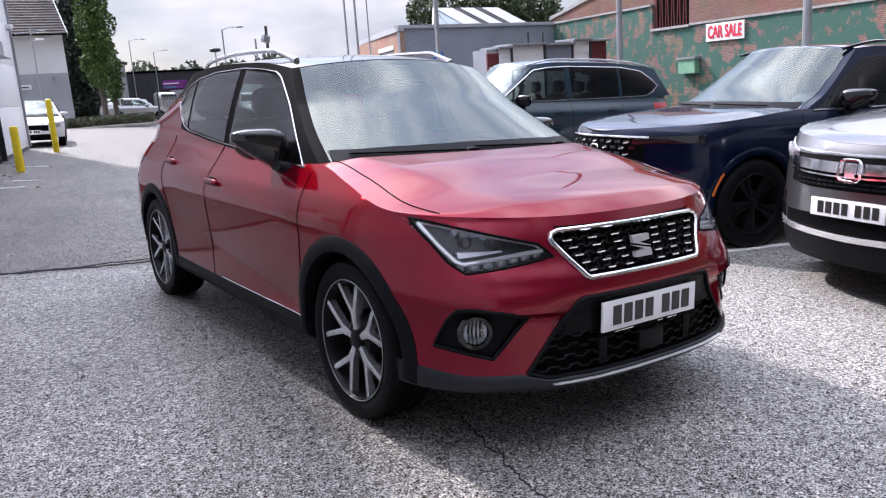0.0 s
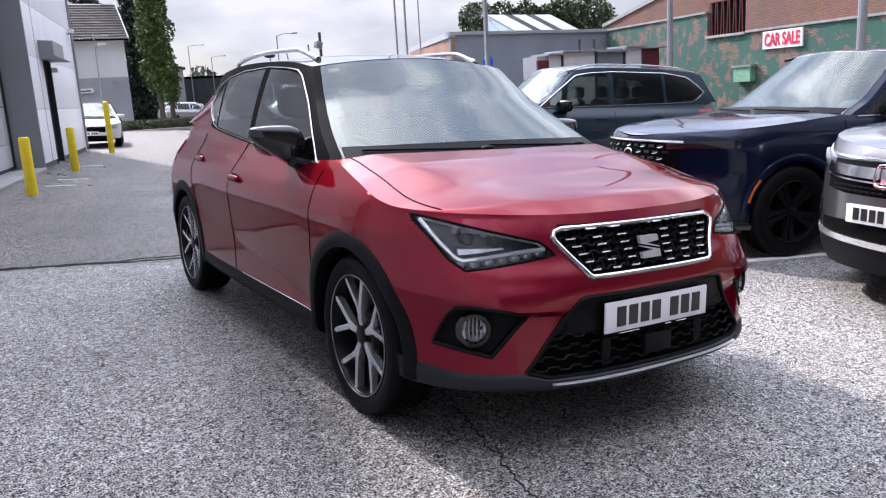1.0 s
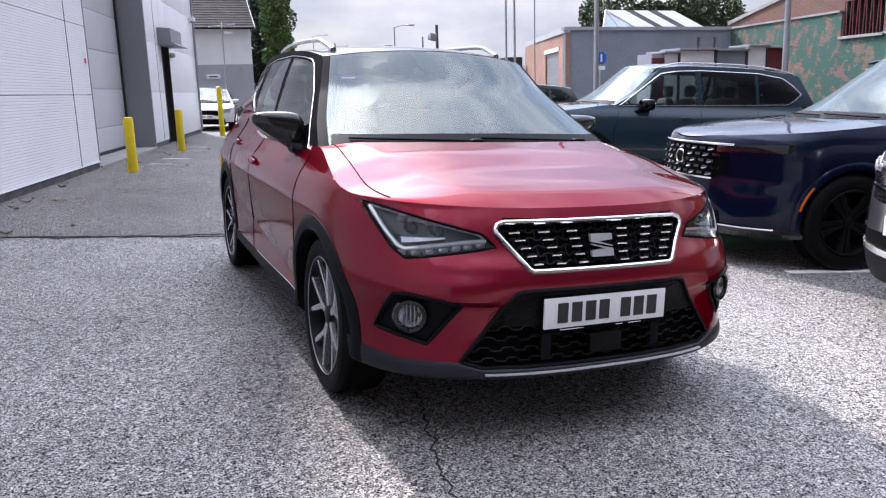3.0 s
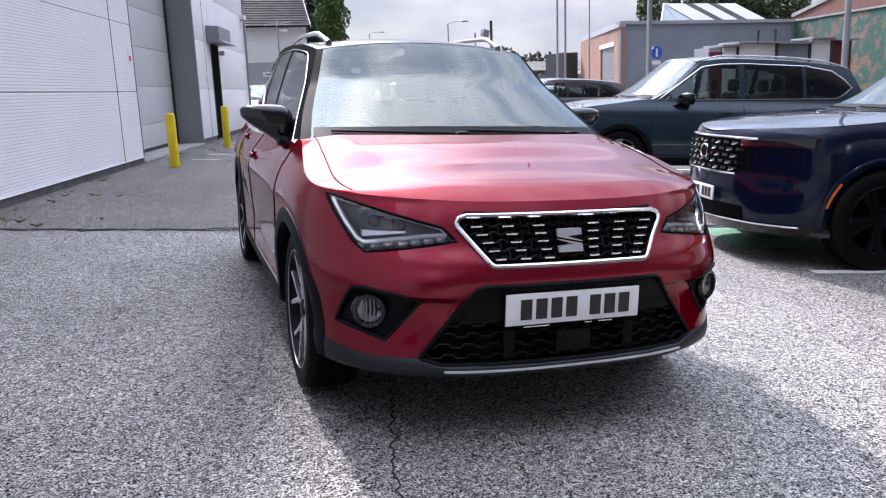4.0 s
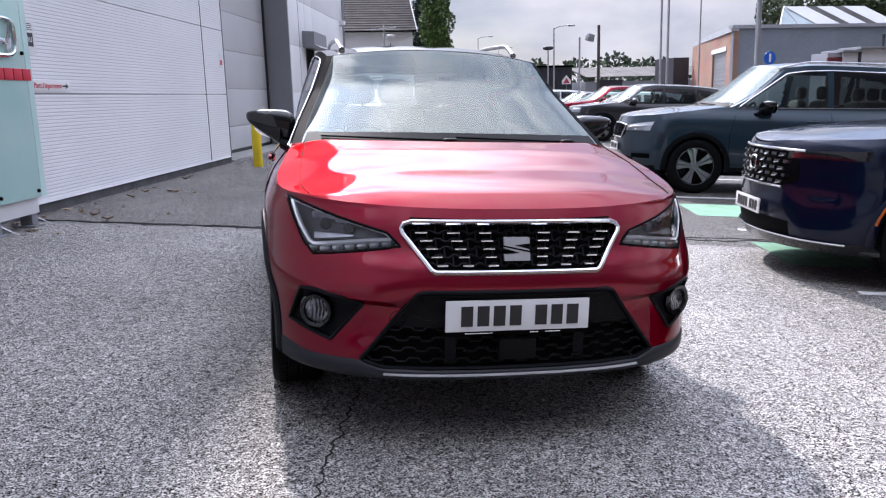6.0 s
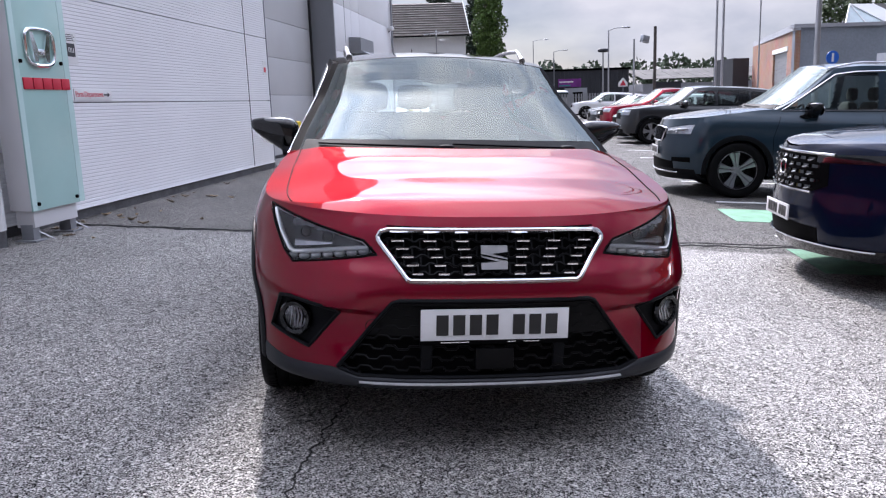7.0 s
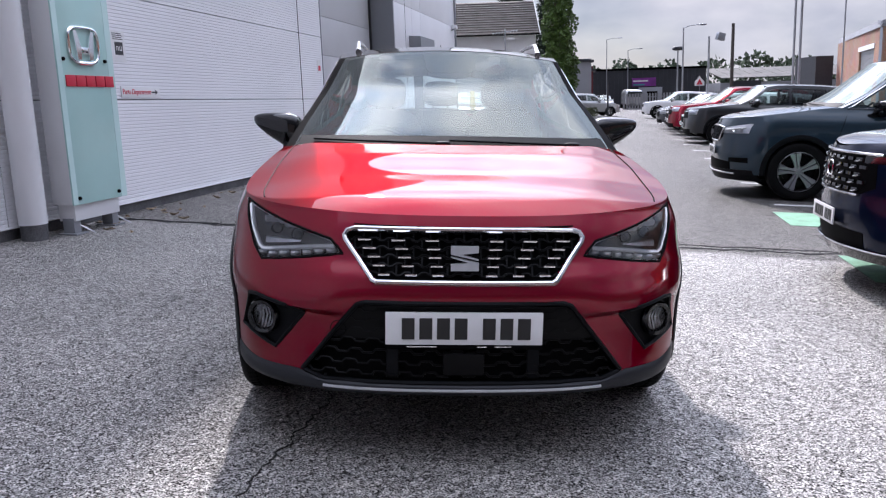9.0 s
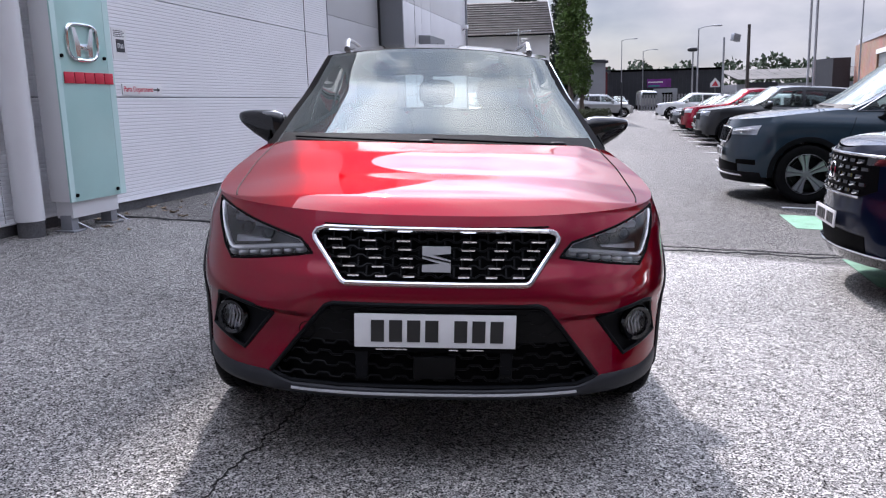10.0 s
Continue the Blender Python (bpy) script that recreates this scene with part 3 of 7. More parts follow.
    # panes
    gs, gv = np.linspace(-0.945, 0.945, 30)[:, None], np.linspace(0.0, 0.985, 16)[None, :]
    wind = part("windscreen", Soup().grid(sh.windscreen(gs, gv) + np.array((0, -0.003, 0.003))), M["glass"], car, "grey reflective windscreen")
    part("rear_screen", Soup().grid(sh.rear_screen(np.linspace(-0.9, 0.9, 20)[:, None], np.linspace(0.1, 0.92, 10)[None, :]) + np.array((0, 0.004, 0.002))), M["glass_side"], car)
    # dark edge band of the windscreen
    inner, outer = np.array((0, 0.004, -0.004)), np.array((0, -0.006, 0.006))
    band = np.stack([sh.windscreen(np.linspace(-0.93, 0.93, 30), v_) + outer for v_ in (0.012, 0.07, 0.13)], 1)
    part("cowl", Soup().slab(band, (0, 0.006, -0.006)), M["cladding"], wind)
    shade = np.stack([sh.windscreen(np.linspace(-k_, k_, 10), v_) + inner for k_, v_ in ((0.16, 0.80), (0.20, 0.84), (0.24, 0.97))], 1)
    part("sensor_shade", Soup().slab(shade, (0, 0.006, -0.006)), M["dark"], wind)
    for wi, (wy0, wy1, lo, hi) in enumerate(sh.windows):
        pg = sh.side_patch(wy0, wy1, lo, hi, 0.003)
        for k in (1, -1):
            part("side_window", Soup().grid(pg * np.array((k, 1, 1))), M["glass_side"] if wi == 0 else M["glass_dark"], car)
    # bright line round the side panes
    if sh.dlo is not None:
        for k in (1, -1):
            pts = [(k * float(sh.X(yy, zz) + 0.006), yy, zz) for yy, zz in sh.dlo]
            part("window_trim", Soup().tube(pts, sh.dlo_r, 6, closed=sh.dlo_closed), mats.get("trim", M["chrome"]), car, "bright window surround")
    # arches, sills
    for ay in sh.axles:
        for k in (1, -1):
            ang = np.linspace(radians(-9), radians(189), 40)[:, None]
            rad = np.linspace(sh.arch_r - 0.012, sh.arch_r + sh.arch_band, 5)[None, :]
            yy, zz = ay + rad * np.cos(ang), sh.wheel_r + rad * np.sin(ang)
            p = sh.side(yy, zz, 0.009)
            p[:, -1, 0] -= 0.005
            p[:, 0, 0] -= 0.005
            part("wheel_arch", Soup().slab(p * np.array((k, 1, 1)), (-k * 0.05, 0, 0)), mats["clad"], car)
            well = Soup()
            ang = np.linspace(radians(-6), radians(186), 30)
            wg = np.array([[(k * xx, ay + sh.arch_r * 1.01 * math.cos(a_), sh.wheel_r + sh.arch_r * 1.01 * math.sin(a_)) for xx in (0.5, 0.62, 0.74, sh.w(0.5) - 0.03)] for a_ in ang])
            edge = np.maximum(sh.X(wg[:, 0, 1], wg[:, 0, 2]) - 0.035, 0.5)
            wg[..., 0] = k * np.minimum(np.abs(wg[..., 0]), edge[:, None])
            well.grid(wg)
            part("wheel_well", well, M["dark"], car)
    zs = sh.sill
    for k in (1, -1):
        p = sh.side_patch(sh.axles[0] + sh.arch_r, sh.axles[1] - sh.arch_r, lambda y: y * 0 + zs[0] + 0.03, lambda y: y * 0 + zs[1], 0.006, 30, 5)
        p[:, -1, 0] -= 0.005
        p[:, 1, 0] -= 0.015      # the foot tucks under the body
        p[:, 0, 0] -= 0.060
        part("sill", Soup().slab(p * np.array((k, 1, 1)), (-k * 0.05, 0, 0)), mats["clad"], car)
    part("underbody", Soup().box(-0.62, 0.35, zs[0] + 0.0, 0.62, sh.length - 0.3, zs[0] + 0.16, 0.03), M["dark"], car)
    # wheels
    for ay in sh.axles:
        for k in (1, -1):
            add_wheel(car, mats["wheels"], k * (sh.track), ay, sh.wheel_r, mats.get("spin", 10) + (17 if ay > 2 else 0), mats.get("spokes", 5))
    # cabin
    part("dashboard", blob(0, sh.A0 + 0.28, sh.zb(sh.A0) - 0.12, sh.w(0.9) * 0.80, 0.30, 0.10, 0.6), M["interior"], car)
    part("cabin_floor", Soup().box(-0.7, sh.A0, 0.36, 0.7, sh.C0 - 0.1, 0.42), M["interior"], car)
    seat = Soup()
    for bx in (blob(0, 0, 0.10, 0.25, 0.27, 0.09, 0.5), blob(0, 0.30, 0.44, 0.24, 0.08, 0.32, 0.5), blob(0, 0.34, 0.86, 0.13, 0.05, 0.09, 0.6)):
        seat.add(bx.v, bx.f)
    seat.tube([(0.05, 0.33, 0.72), (0.05, 0.34, 0.84)], 0.008, 6).tube([(-0.05, 0.33, 0.72), (-0.05, 0.34, 0.84)], 0.008, 6)
    seat_ob = part("seat", seat, M["interior"], car)
    hz = sh.zb(2.0) - 0.62
    seat_ob.matrix_basis = pose(-0.37, sh.A0 + 1.0, hz)
    alike("seat", seat_ob, car, pose(0.37, sh.A0 + 1.0, hz))
    for xx in (-0.42, 0.0, 0.42):
        alike("rear_seat", seat_ob, car, pose(xx, sh.A0 + 1.85, hz, 0, 0, 0))
    wheel_ring = Soup().tube([(0.18 * math.cos(a_), 0, 0.18 * math.sin(a_)) for a_ in np.linspace(0, 2 * math.pi, 25)[:-1]], 0.016, 6, closed=True)
    hubb = blob(0, 0, 0, 0.07, 0.03, 0.06)
    wheel_ring.add(hubb.v, hubb.f).tube([(-0.17, 0, 0), (0.17, 0, 0)], 0.014, 6)
    st = part("steering_wheel", wheel_ring, M["dark"], car)
    st.matrix_basis = pose(-0.36, sh.A0 + 0.60, sh.zb(sh.A0) - 0.10, -25)
    mz = sh.windscreen(0.0, 0.86)
    part("rear_view_mirror", blob(0, float(mz[1]) + 0.10, float(mz[2]) - 0.03, 0.12, 0.015, 0.035), M["dark"], car)
    return car


def wing_mirror(car, sh, k, mat, tip_x, y, z, size=1.0):
    """Door mirror: a tapered housing on a foot, with its glass."""
    def bend(g):
        t = (g[..., 0:1] / (0.125 * size) + 1) / 2          # 0 at the root, 1 at the tip
        g = g * np.concatenate([np.ones_like(t), 1.0 - 0.45 * t, 1.25 - 0.90 * t], -1)      # flat top, belly that rises to the tip
        return g + np.concatenate([0 * t, 0.03 * t, 0.078 * t - 0.034], -1) * size
    b = blob(0, 0, 0, 0.125 * size, 0.085 * size, 0.092 * size, 0.6, 24, 14, bend)
    b.v = [(k * (x + tip_x - 0.125 * size), yy + y, zz + z) for x, yy, zz in b.v]
    ob = part("wing_mirror", b, mat, car)
    root = float(sh.X(y - 0.10, z - 0.10))
    foot = Soup()
    secs = [((root - 0.03, y - 0.10, z - 0.105), 0.075, 0.030), ((root + 0.03, y - 0.06, z - 0.085), 0.060, 0.026), ((tip_x - 0.17 * size, y - 0.0, z - 0.03), 0.070, 0.05)]
    g = np.zeros((3, 13, 3))
    for i, (c, ry, rz) in enumerate(secs):
        for j in range(13):
            a_ = 2 * math.pi * j / 12
            g[i, j] = (k * c[0], c[1] + ry * math.cos(a_), c[2] + rz * math.sin(a_))
    part("mirror_foot", foot.grid(g), M["cladding"], ob)
    gl = Soup()
    rim = [(k * (tip_x - 0.135 * size + 0.10 * size * math.cos(a_)), y + 0.078 * size, z + 0.062 * size * math.sin(a_) - 0.005) for a_ in np.linspace(0, 2 * math.pi, 20)[:-1]]
    gl.extrude(rim, (0, 0.004, 0))
    part("mirror_glass", gl, M["bright_chrome"], ob)
    return ob


def door_handle(car, sh, k, y, z, mat):
    x = float(sh.X(y, z))
    b = blob(k * (x + 0.016), y, z, 0.012, 0.085, 0.017, 0.6, 16, 10)
    ob = part("door_handle", b, mat, car)
    cup = blob(k * (x + 0.001), y + 0.012, z, 0.006, 0.055, 0.026, 0.9, 14, 8)
    part("handle_cup", cup, M["dark"], ob)
    return ob


# a dark tube on the surface, coloured as the shade inside the gap
def seam(car, pts, r=0.0025, name="panel_gap"):
    return part(name, Soup().tube(pts, r, 5), M["dark"], car)


def side_seam(car, sh, yz, r=0.0028, n=8):
    pts2 = []
    for (ya, za), (yb, zb) in zip(yz, yz[1:]):
        pts2 += [(ya + (yb - ya) * t, za + (zb - za) * t) for t in np.linspace(0, 1, n)[:-1]]
    pts2.append(yz[-1])
    for k in (1, -1):
        seam(car, [(k * (float(sh.X(y, z)) + 0.0005), y, z) for y, z in pts2], r)


def number_plate(car, sh, z, off=0.012, bars=7, y=None):
    """White plate whose characters are plain dark bars."""
    yy = float(sh.F(0, z)) - off if y is None else y
    pl = Soup().box(-0.26, yy - 0.006, z - 0.0555, 0.26, yy + 0.004, z + 0.0555, 0.003)
    ob = part("number_plate", pl, M["plate"], car, "white plate with plain dark bars")
    xs = [-0.185 + 0.058 * i for i in range(4)] + [0.082 + 0.058 * i for i in range(3)]
    for x in xs:
        part("plate_bar", Soup().box(x - 0.021, yy - 0.009, z - 0.036, x + 0.021, yy - 0.005, z + 0.036), M["ink"], ob)
    return ob


def flat_detail(y, z):
    return 0.0 * (y + z)


def plain_nose(x, z):
    return 0.0 * (x + z)


def all_paint_up(y, z):
    return np.ones(np.shape(y), bool)


# the red crossover in the middle
def red_detail(y, z):
    """Door sculpture: a ledge, a face that leans under it, and a foot that kicks out again."""
    mid = 1 / (1 + np.exp(-(y - 1.22) / 0.05)) / (1 + np.exp((y - 3.02) / 0.07))
    ledge = 0.79 + 0.03 * (y - 1.2)
    waist = 0.38 + 0.135 * (y - 1.3)
    up = np.clip((z - waist) / np.maximum(ledge - waist, 0.05), 0, 1)
    down = np.clip((waist - z) / np.maximum(waist - 0.30, 0.03), 0, 1)
    over = np.clip((z - ledge) / 0.10, 0, 1)
    return (-0.016 + 0.026 * up + 0.018 * down - 0.010 * over) * mid


def red_nose(x, z):
    """The blade over the fog pockets: the surface swells down to an edge and steps back under it."""
    edge = 0.530 + 0.06 * (x - 0.55)
    over = np.clip((edge + 0.10 - z) / 0.10, 0, 1) ** 1.5 * (z > edge)
    under = np.clip((z - (edge - 0.018)) / 0.018, 0, 1) * (z <= edge)
    side = 1 / (1 + np.exp(-(x - 0.43) / 0.03)) / (1 + np.exp((x - 0.75) / 0.03))
    return -0.024 * (over + under) * side


head_lo, head_hi = line((0.405, 0.704), (0.70, 0.664), (0.735, 0.702), (0.775, 0.79), (0.80, 0.846)), line((0.405, 0.712), (0.45, 0.752), (0.62, 0.797), (0.785, 0.845), (0.80, 0.85))
grille_lo, grille_hi = line((0, 0.628), (0.297, 0.628), (0.402, 0.765)), line((0, 0.792), (0.372, 0.788), (0.402, 0.77))
intake_lo, intake_hi = line((0, 0.290), (0.47, 0.292), (0.545, 0.312)), line((0, 0.562), (0.335, 0.562), (0.36, 0.55), (0.545, 0.316))
fog_lo, fog_hi = line((0.535, 0.508), (0.645, 0.370), (0.785, 0.408)), line((0.535, 0.512), (0.60, 0.532), (0.71, 0.550), (0.745, 0.545), (0.785, 0.415))
red_shell = Shell(
    length=4.10, w=smooth((0.15, 0.83), (0.25, 0.862), (0.4, 0.878), (0.6, 0.889), (0.75, 0.888), (0.85, 0.862), (0.95, 0.797), (1.02, 0.747), (1.06, 0.732), (1.1, 0.705)),
    taper=smooth((0, 1), (2.2, 1), (3.2, 0.985), (4.1, 0.95)), zb=smooth((0.0, 0.80), (0.12, 0.828), (0.25, 0.846), (0.52, 0.862), (0.85, 0.935), (1.18, 0.990), (1.45, 0.975), (2.0, 1.0), (2.5, 1.03), (3.0, 1.07), (3.4, 1.10), (4.1, 1.08)),
    yc=smooth((0.15, 0.06), (0.25, 0.004), (0.32, 0.018), (0.48, 0.040), (0.57, 0.022), (0.63, 0.042), (0.693, 0.082), (0.785, 0.125), (0.84, 0.155)),
    a=0.08, D=0.76, n=3.2, yr=smooth((0.15, 3.95), (0.45, 4.08), (0.7, 4.1), (1.0, 4.04), (1.1, 4.0)), ar=0.12, Dr=0.25,
    z0=lambda y: np.where(y < 0.47, 0.284, 0.29), zr=smooth((1.6, 1.36), (1.8, 1.412), (2.2, 1.455), (2.6, 1.462), (3.2, 1.435), (3.7, 1.37), (3.95, 1.33)),
    xr=smooth((1.2, 0.565), (1.8, 0.575), (2.2, 0.60), (2.8, 0.605), (3.2, 0.585), (3.5, 0.53), (3.9, 0.43)), bulge=0.012, crown=0.045,
    A0=1.18, A1=1.80, Bc=1.02, Tc=1.70, C0=3.92, C1=3.70, hood_w=0.80, hood_crown=0.034, hood_dome=0.021, detail=red_detail,
    axles=(0.80, 3.37), wheel_r=0.322, arch_r=0.372, arch_band=0.050, track=0.750, sill=(0.19, 0.335),
    nose_cuts=((0.405, 0.79, head_lo, head_hi, 0.002), (-1, 0.402, grille_lo, grille_hi, 0.001), (-1, 0.545, intake_lo, intake_hi, 0.001), (0.535, 0.785, fog_lo, fog_hi, 0.001)),
    windows=((1.34, 2.27, line((1.34, 0.988), (2.27, 1.035)), line((1.34, 1.0), (1.87, 1.372), (2.0, 1.398), (2.27, 1.418))),
             (2.35, 3.02, line((2.35, 1.04), (3.02, 1.095)), line((2.35, 1.42), (2.7, 1.412), (3.02, 1.385))),
             (3.06, 3.34, line((3.06, 1.10), (3.2, 1.15), (3.34, 1.245)), line((3.06, 1.38), (3.2, 1.342), (3.34, 1.265)))),
    dlo=[(1.29, 0.974), (1.5, 0.985), (1.9, 1.010), (2.3, 1.03), (2.7, 1.06), (3.0, 1.085), (3.12, 1.11), (3.24, 1.165), (3.34, 1.235), (3.37, 1.262), (3.34, 1.285), (3.2, 1.352), (3.0, 1.394), (2.7, 1.422), (2.3, 1.430), (2.05, 1.415), (1.92, 1.398), (1.85, 1.368), (1.66, 1.235), (1.45, 1.085), (1.32, 0.99)],
    dlo_r=0.0036, dlo_closed=True, paint_up=lambda y, z: (y > 3.22) & (z < 1.285), nose_form=red_nose)

wheels_twin = wheel_mesh_set(0.322, 0.215, 0.245, "twin", M["alloy"], M["rim_dark"])
red_car = build_car("crossover_car", red_shell, "metallic red compact crossover with black roof, parked on grey asphalt",
                    dict(paint=M["red"], roof=M["black_gloss"], pillar=M["black_satin"], roof_label="gloss black roof", clad=M["cladding"], wheels=wheels_twin, spin=8, screen=0.90), pose(0, 0, 0, 0, 0, 0.8), nose_fine=3.0)
for k in (1, -1):
    wing_mirror(red_car, red_shell, k, M["black_gloss"], 0.96 if k > 0 else 0.99, 1.56, 1.055)
    door_handle(red_car, red_shell, k, 2.21, 0.845, M["red"])
    door_handle(red_car, red_shell, k, 3.05, 0.905, M["red"])
side_seam(red_car, red_shell, [(1.16, 0.36), (1.15, 0.70), (1.19, 0.95)])
side_seam(red_car, red_shell, [(2.28, 0.34), (2.30, 0.70), (2.33, 1.02)])
side_seam(red_car, red_shell, [(2.98, 0.46), (3.04, 0.62), (3.18, 0.85), (3.24, 1.05)])
for k in (1, -1):
    rb_ = red_shell.side_patch(3.70, 3.99, lambda y: 0.21 + 0 * y, lambda y: 0.40 + 0 * y, 0.010, 14, 6)
    part("rear_corner_trim", Soup().slab(rb_ * np.array((k, 1, 1)), (-k * 0.04, 0, 0)), M["cladding"], red_car)
    # bright tube in place of the highlight along the sill
    part("sill_strip", Soup().tube([(k * (float(red_shell.X(y, 0.342)) + 0.008), y, 0.342) for y in np.linspace(1.19, 2.15, 30)], 0.0024, 6), M["alloy"], red_car, "thin alloy line in place of the sill's highlight")
for k in (1, -1):
    seam(red_car, [red_shell.hood(0.93 - 0.05 * (1 - t), 0.03 + 0.94 * t) * np.array((k, 1, 1)) + np.array((0, 0, 0.0005)) for t in np.linspace(0, 1, 24)], 0.0028)
seam(red_car, [red_shell.nose(x, 0.797 + 0.04 * abs(x) ** 2, 0.001) for x in np.linspace(-0.37, 0.37, 30)], 0.003)

# grille: frame, dark back, honeycomb, bright dashes
def ring_on_nose(sh, pts, off, n=6):
    out = []
    for (xa, za), (xb, zb) in zip(pts, pts[1:] + pts[:1]):
        out += [sh.nose(xa + (xb - xa) * t, za + (zb - za) * t, off) for t in np.linspace(0, 1, n + 1)[:-1]]
    return out


def both(half):
    return half + [(-x, z) for x, z in half[::-1]]


def seat_front(car, sh):
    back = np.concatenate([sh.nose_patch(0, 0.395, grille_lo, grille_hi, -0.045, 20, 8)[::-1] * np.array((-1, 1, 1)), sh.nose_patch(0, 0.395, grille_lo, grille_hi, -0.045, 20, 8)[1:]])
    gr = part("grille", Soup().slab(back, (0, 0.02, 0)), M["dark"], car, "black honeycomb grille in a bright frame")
    part("grille_frame", Soup().tube(ring_on_nose(sh, both([(0.365, 0.790), (0.392, 0.782), (0.402, 0.766), (0.398, 0.752), (0.305, 0.634), (0.292, 0.627)]), 0.004), 0.0095, 8, closed=True), M["chrome"], gr, "bright chrome frame")
    comb = Soup()
    pitch, rise = 0.0565, 0.0262
    for row in range(7):
        z = 0.7812 - rise * row
        pts = []
        for j in range(-34, 35):
            x = j * pitch / 4
            ph = (j + 2 * row) % 4
            zz = z + (0.0045 if ph in (0, 1) else -0.0045)
            if abs(x) < 0.40 and grille_lo(abs(x)) < zz < grille_hi(abs(x)):
                pts.append(sh.nose(x, zz, -0.010))
        if len(pts) > 2:
            comb.tube(pts, 0.0045, 5)
        for j in range(-8, 9):
            x = (j + 0.5 * (row % 2)) * pitch
            if abs(x) < 0.38 and grille_lo(abs(x)) < z - rise and z < grille_hi(abs(x)):
                comb.tube([sh.nose(x, z, -0.012), sh.nose(x, z - rise, -0.012)], 0.004, 4)
    part("honeycomb", comb, M["grille_black"], gr)
    for row in range(5):
        z, half_ = 0.755 - 0.0262 * row, 0.0225 - 0.0009 * row
        for j in range(3):
            for k in (1, -1):
                x = k * (0.108 + 0.113 * j - row * (0.005 + 0.0059 * j))
                y = float(sh.F(x, z)) + 0.002
                part("grille_dash", Soup().box(x - half_, y - 0.006, z - 0.0036, x + half_, y + 0.006, z + 0.0036, 0.002), M["bright_chrome"], gr)
    yb = float(sh.F(0, 0.70)) - 0.016
    bd = Soup()
    tilt = 0.30
    o = lambda x, z: (x, yb + tilt * (z - 0.70), z)
    bd.extrude([o(-0.046, 0.742), o(0.046, 0.742), o(0.046, 0.722), o(-0.012, 0.716), o(0.046, 0.700), o(0.046, 0.697), o(-0.046, 0.716)], (0, 0.014, 0))
    bd.extrude([o(0.046, 0.664), o(-0.046, 0.664), o(-0.046, 0.684), o(0.012, 0.690), o(-0.046, 0.706), o(-0.046, 0.709), o(0.046, 0.690)], (0, 0.014, 0))
    part("badge", bd, M["satin"], gr, "plain bright badge", flat=True)
    shape = both([(0.372, 0.789), (0.402, 0.768), (0.297, 0.629)])
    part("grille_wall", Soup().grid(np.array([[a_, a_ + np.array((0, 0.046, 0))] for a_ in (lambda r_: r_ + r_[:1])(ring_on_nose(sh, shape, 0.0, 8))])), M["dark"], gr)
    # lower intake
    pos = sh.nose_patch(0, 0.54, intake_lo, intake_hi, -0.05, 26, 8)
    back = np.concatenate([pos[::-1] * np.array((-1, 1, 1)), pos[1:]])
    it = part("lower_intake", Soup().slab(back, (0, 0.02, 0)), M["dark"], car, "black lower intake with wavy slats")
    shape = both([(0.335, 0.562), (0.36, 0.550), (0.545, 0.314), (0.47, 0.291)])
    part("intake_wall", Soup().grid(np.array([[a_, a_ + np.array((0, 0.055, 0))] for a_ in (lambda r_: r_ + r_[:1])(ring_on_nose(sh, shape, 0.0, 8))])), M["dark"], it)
    part("intake_edge", Soup().tube(ring_on_nose(sh, both([(0.33, 0.562), (0.355, 0.553), (0.545, 0.314), (0.47, 0.292)]), 0.001), 0.008, 6, closed=True), M["cladding"], it)
    for row in range(7):
        z = 0.318 + 0.036 * row
        lim = float(np.interp(z, [0.316, 0.55], [0.53, 0.35]))
        pts = [sh.nose(x, z + 0.006 * (1 if (int(math.floor(x / 0.0425 + 0.5 * (row % 2) + 100)) % 2) else -1), -0.006) for x in np.arange(-lim, lim, 0.0106)]
        part("slat", Soup().tube(pts, 0.0042, 5), M["grille_black"], it)
    for k in (1, -1):
        part("cooler_bracket", Soup().box(k * 0.235 - 0.022, 0.035, 0.30, k * 0.235 + 0.018, 0.05, 0.41, 0.004), M["cladding"], it)
    yb = float(sh.F(0, 0.36))
    part("radar_cover", Soup().box(-0.068, yb - 0.012, 0.318, 0.068, yb + 0.03, 0.392, 0.005), M["grille_black"], it)
    part("intake_panel", Soup().slab(np.concatenate([sh.nose_patch(0, 0.46, lambda x: np.maximum(intake_lo(x), 0.432), lambda x: np.maximum(intake_hi(x) - 0.012, 0.434), -0.004, 16, 6)[::-1] * np.array((-1, 1, 1)),
                                                     sh.nose_patch(0, 0.46, lambda x: np.maximum(intake_lo(x), 0.432), lambda x: np.maximum(intake_hi(x) - 0.012, 0.434), -0.004, 16, 6)[1:]]), (0, 0.02, 0)), M["grille_black"], it)
    plate = number_plate(car, sh, 0.478, 0.014)
    for x, w_ in ((-0.14, 0.10), (0.06, 0.03), (0.13, 0.055)):
        y_ = float(sh.F(x, 0.415)) - 0.010
        part("plate_footer_bar", Soup().box(x - w_ / 2, y_ - 0.002, 0.4125, x + w_ / 2, y_ + 0.003, 0.4165), M["alloy"], plate)
    y_ = float(sh.F(0.0, 0.415)) - 0.008
    part("plate_holder", Soup().box(-0.262, y_, 0.405, 0.262, y_ + 0.01, 0.424, 0.002), M["dark"], plate)
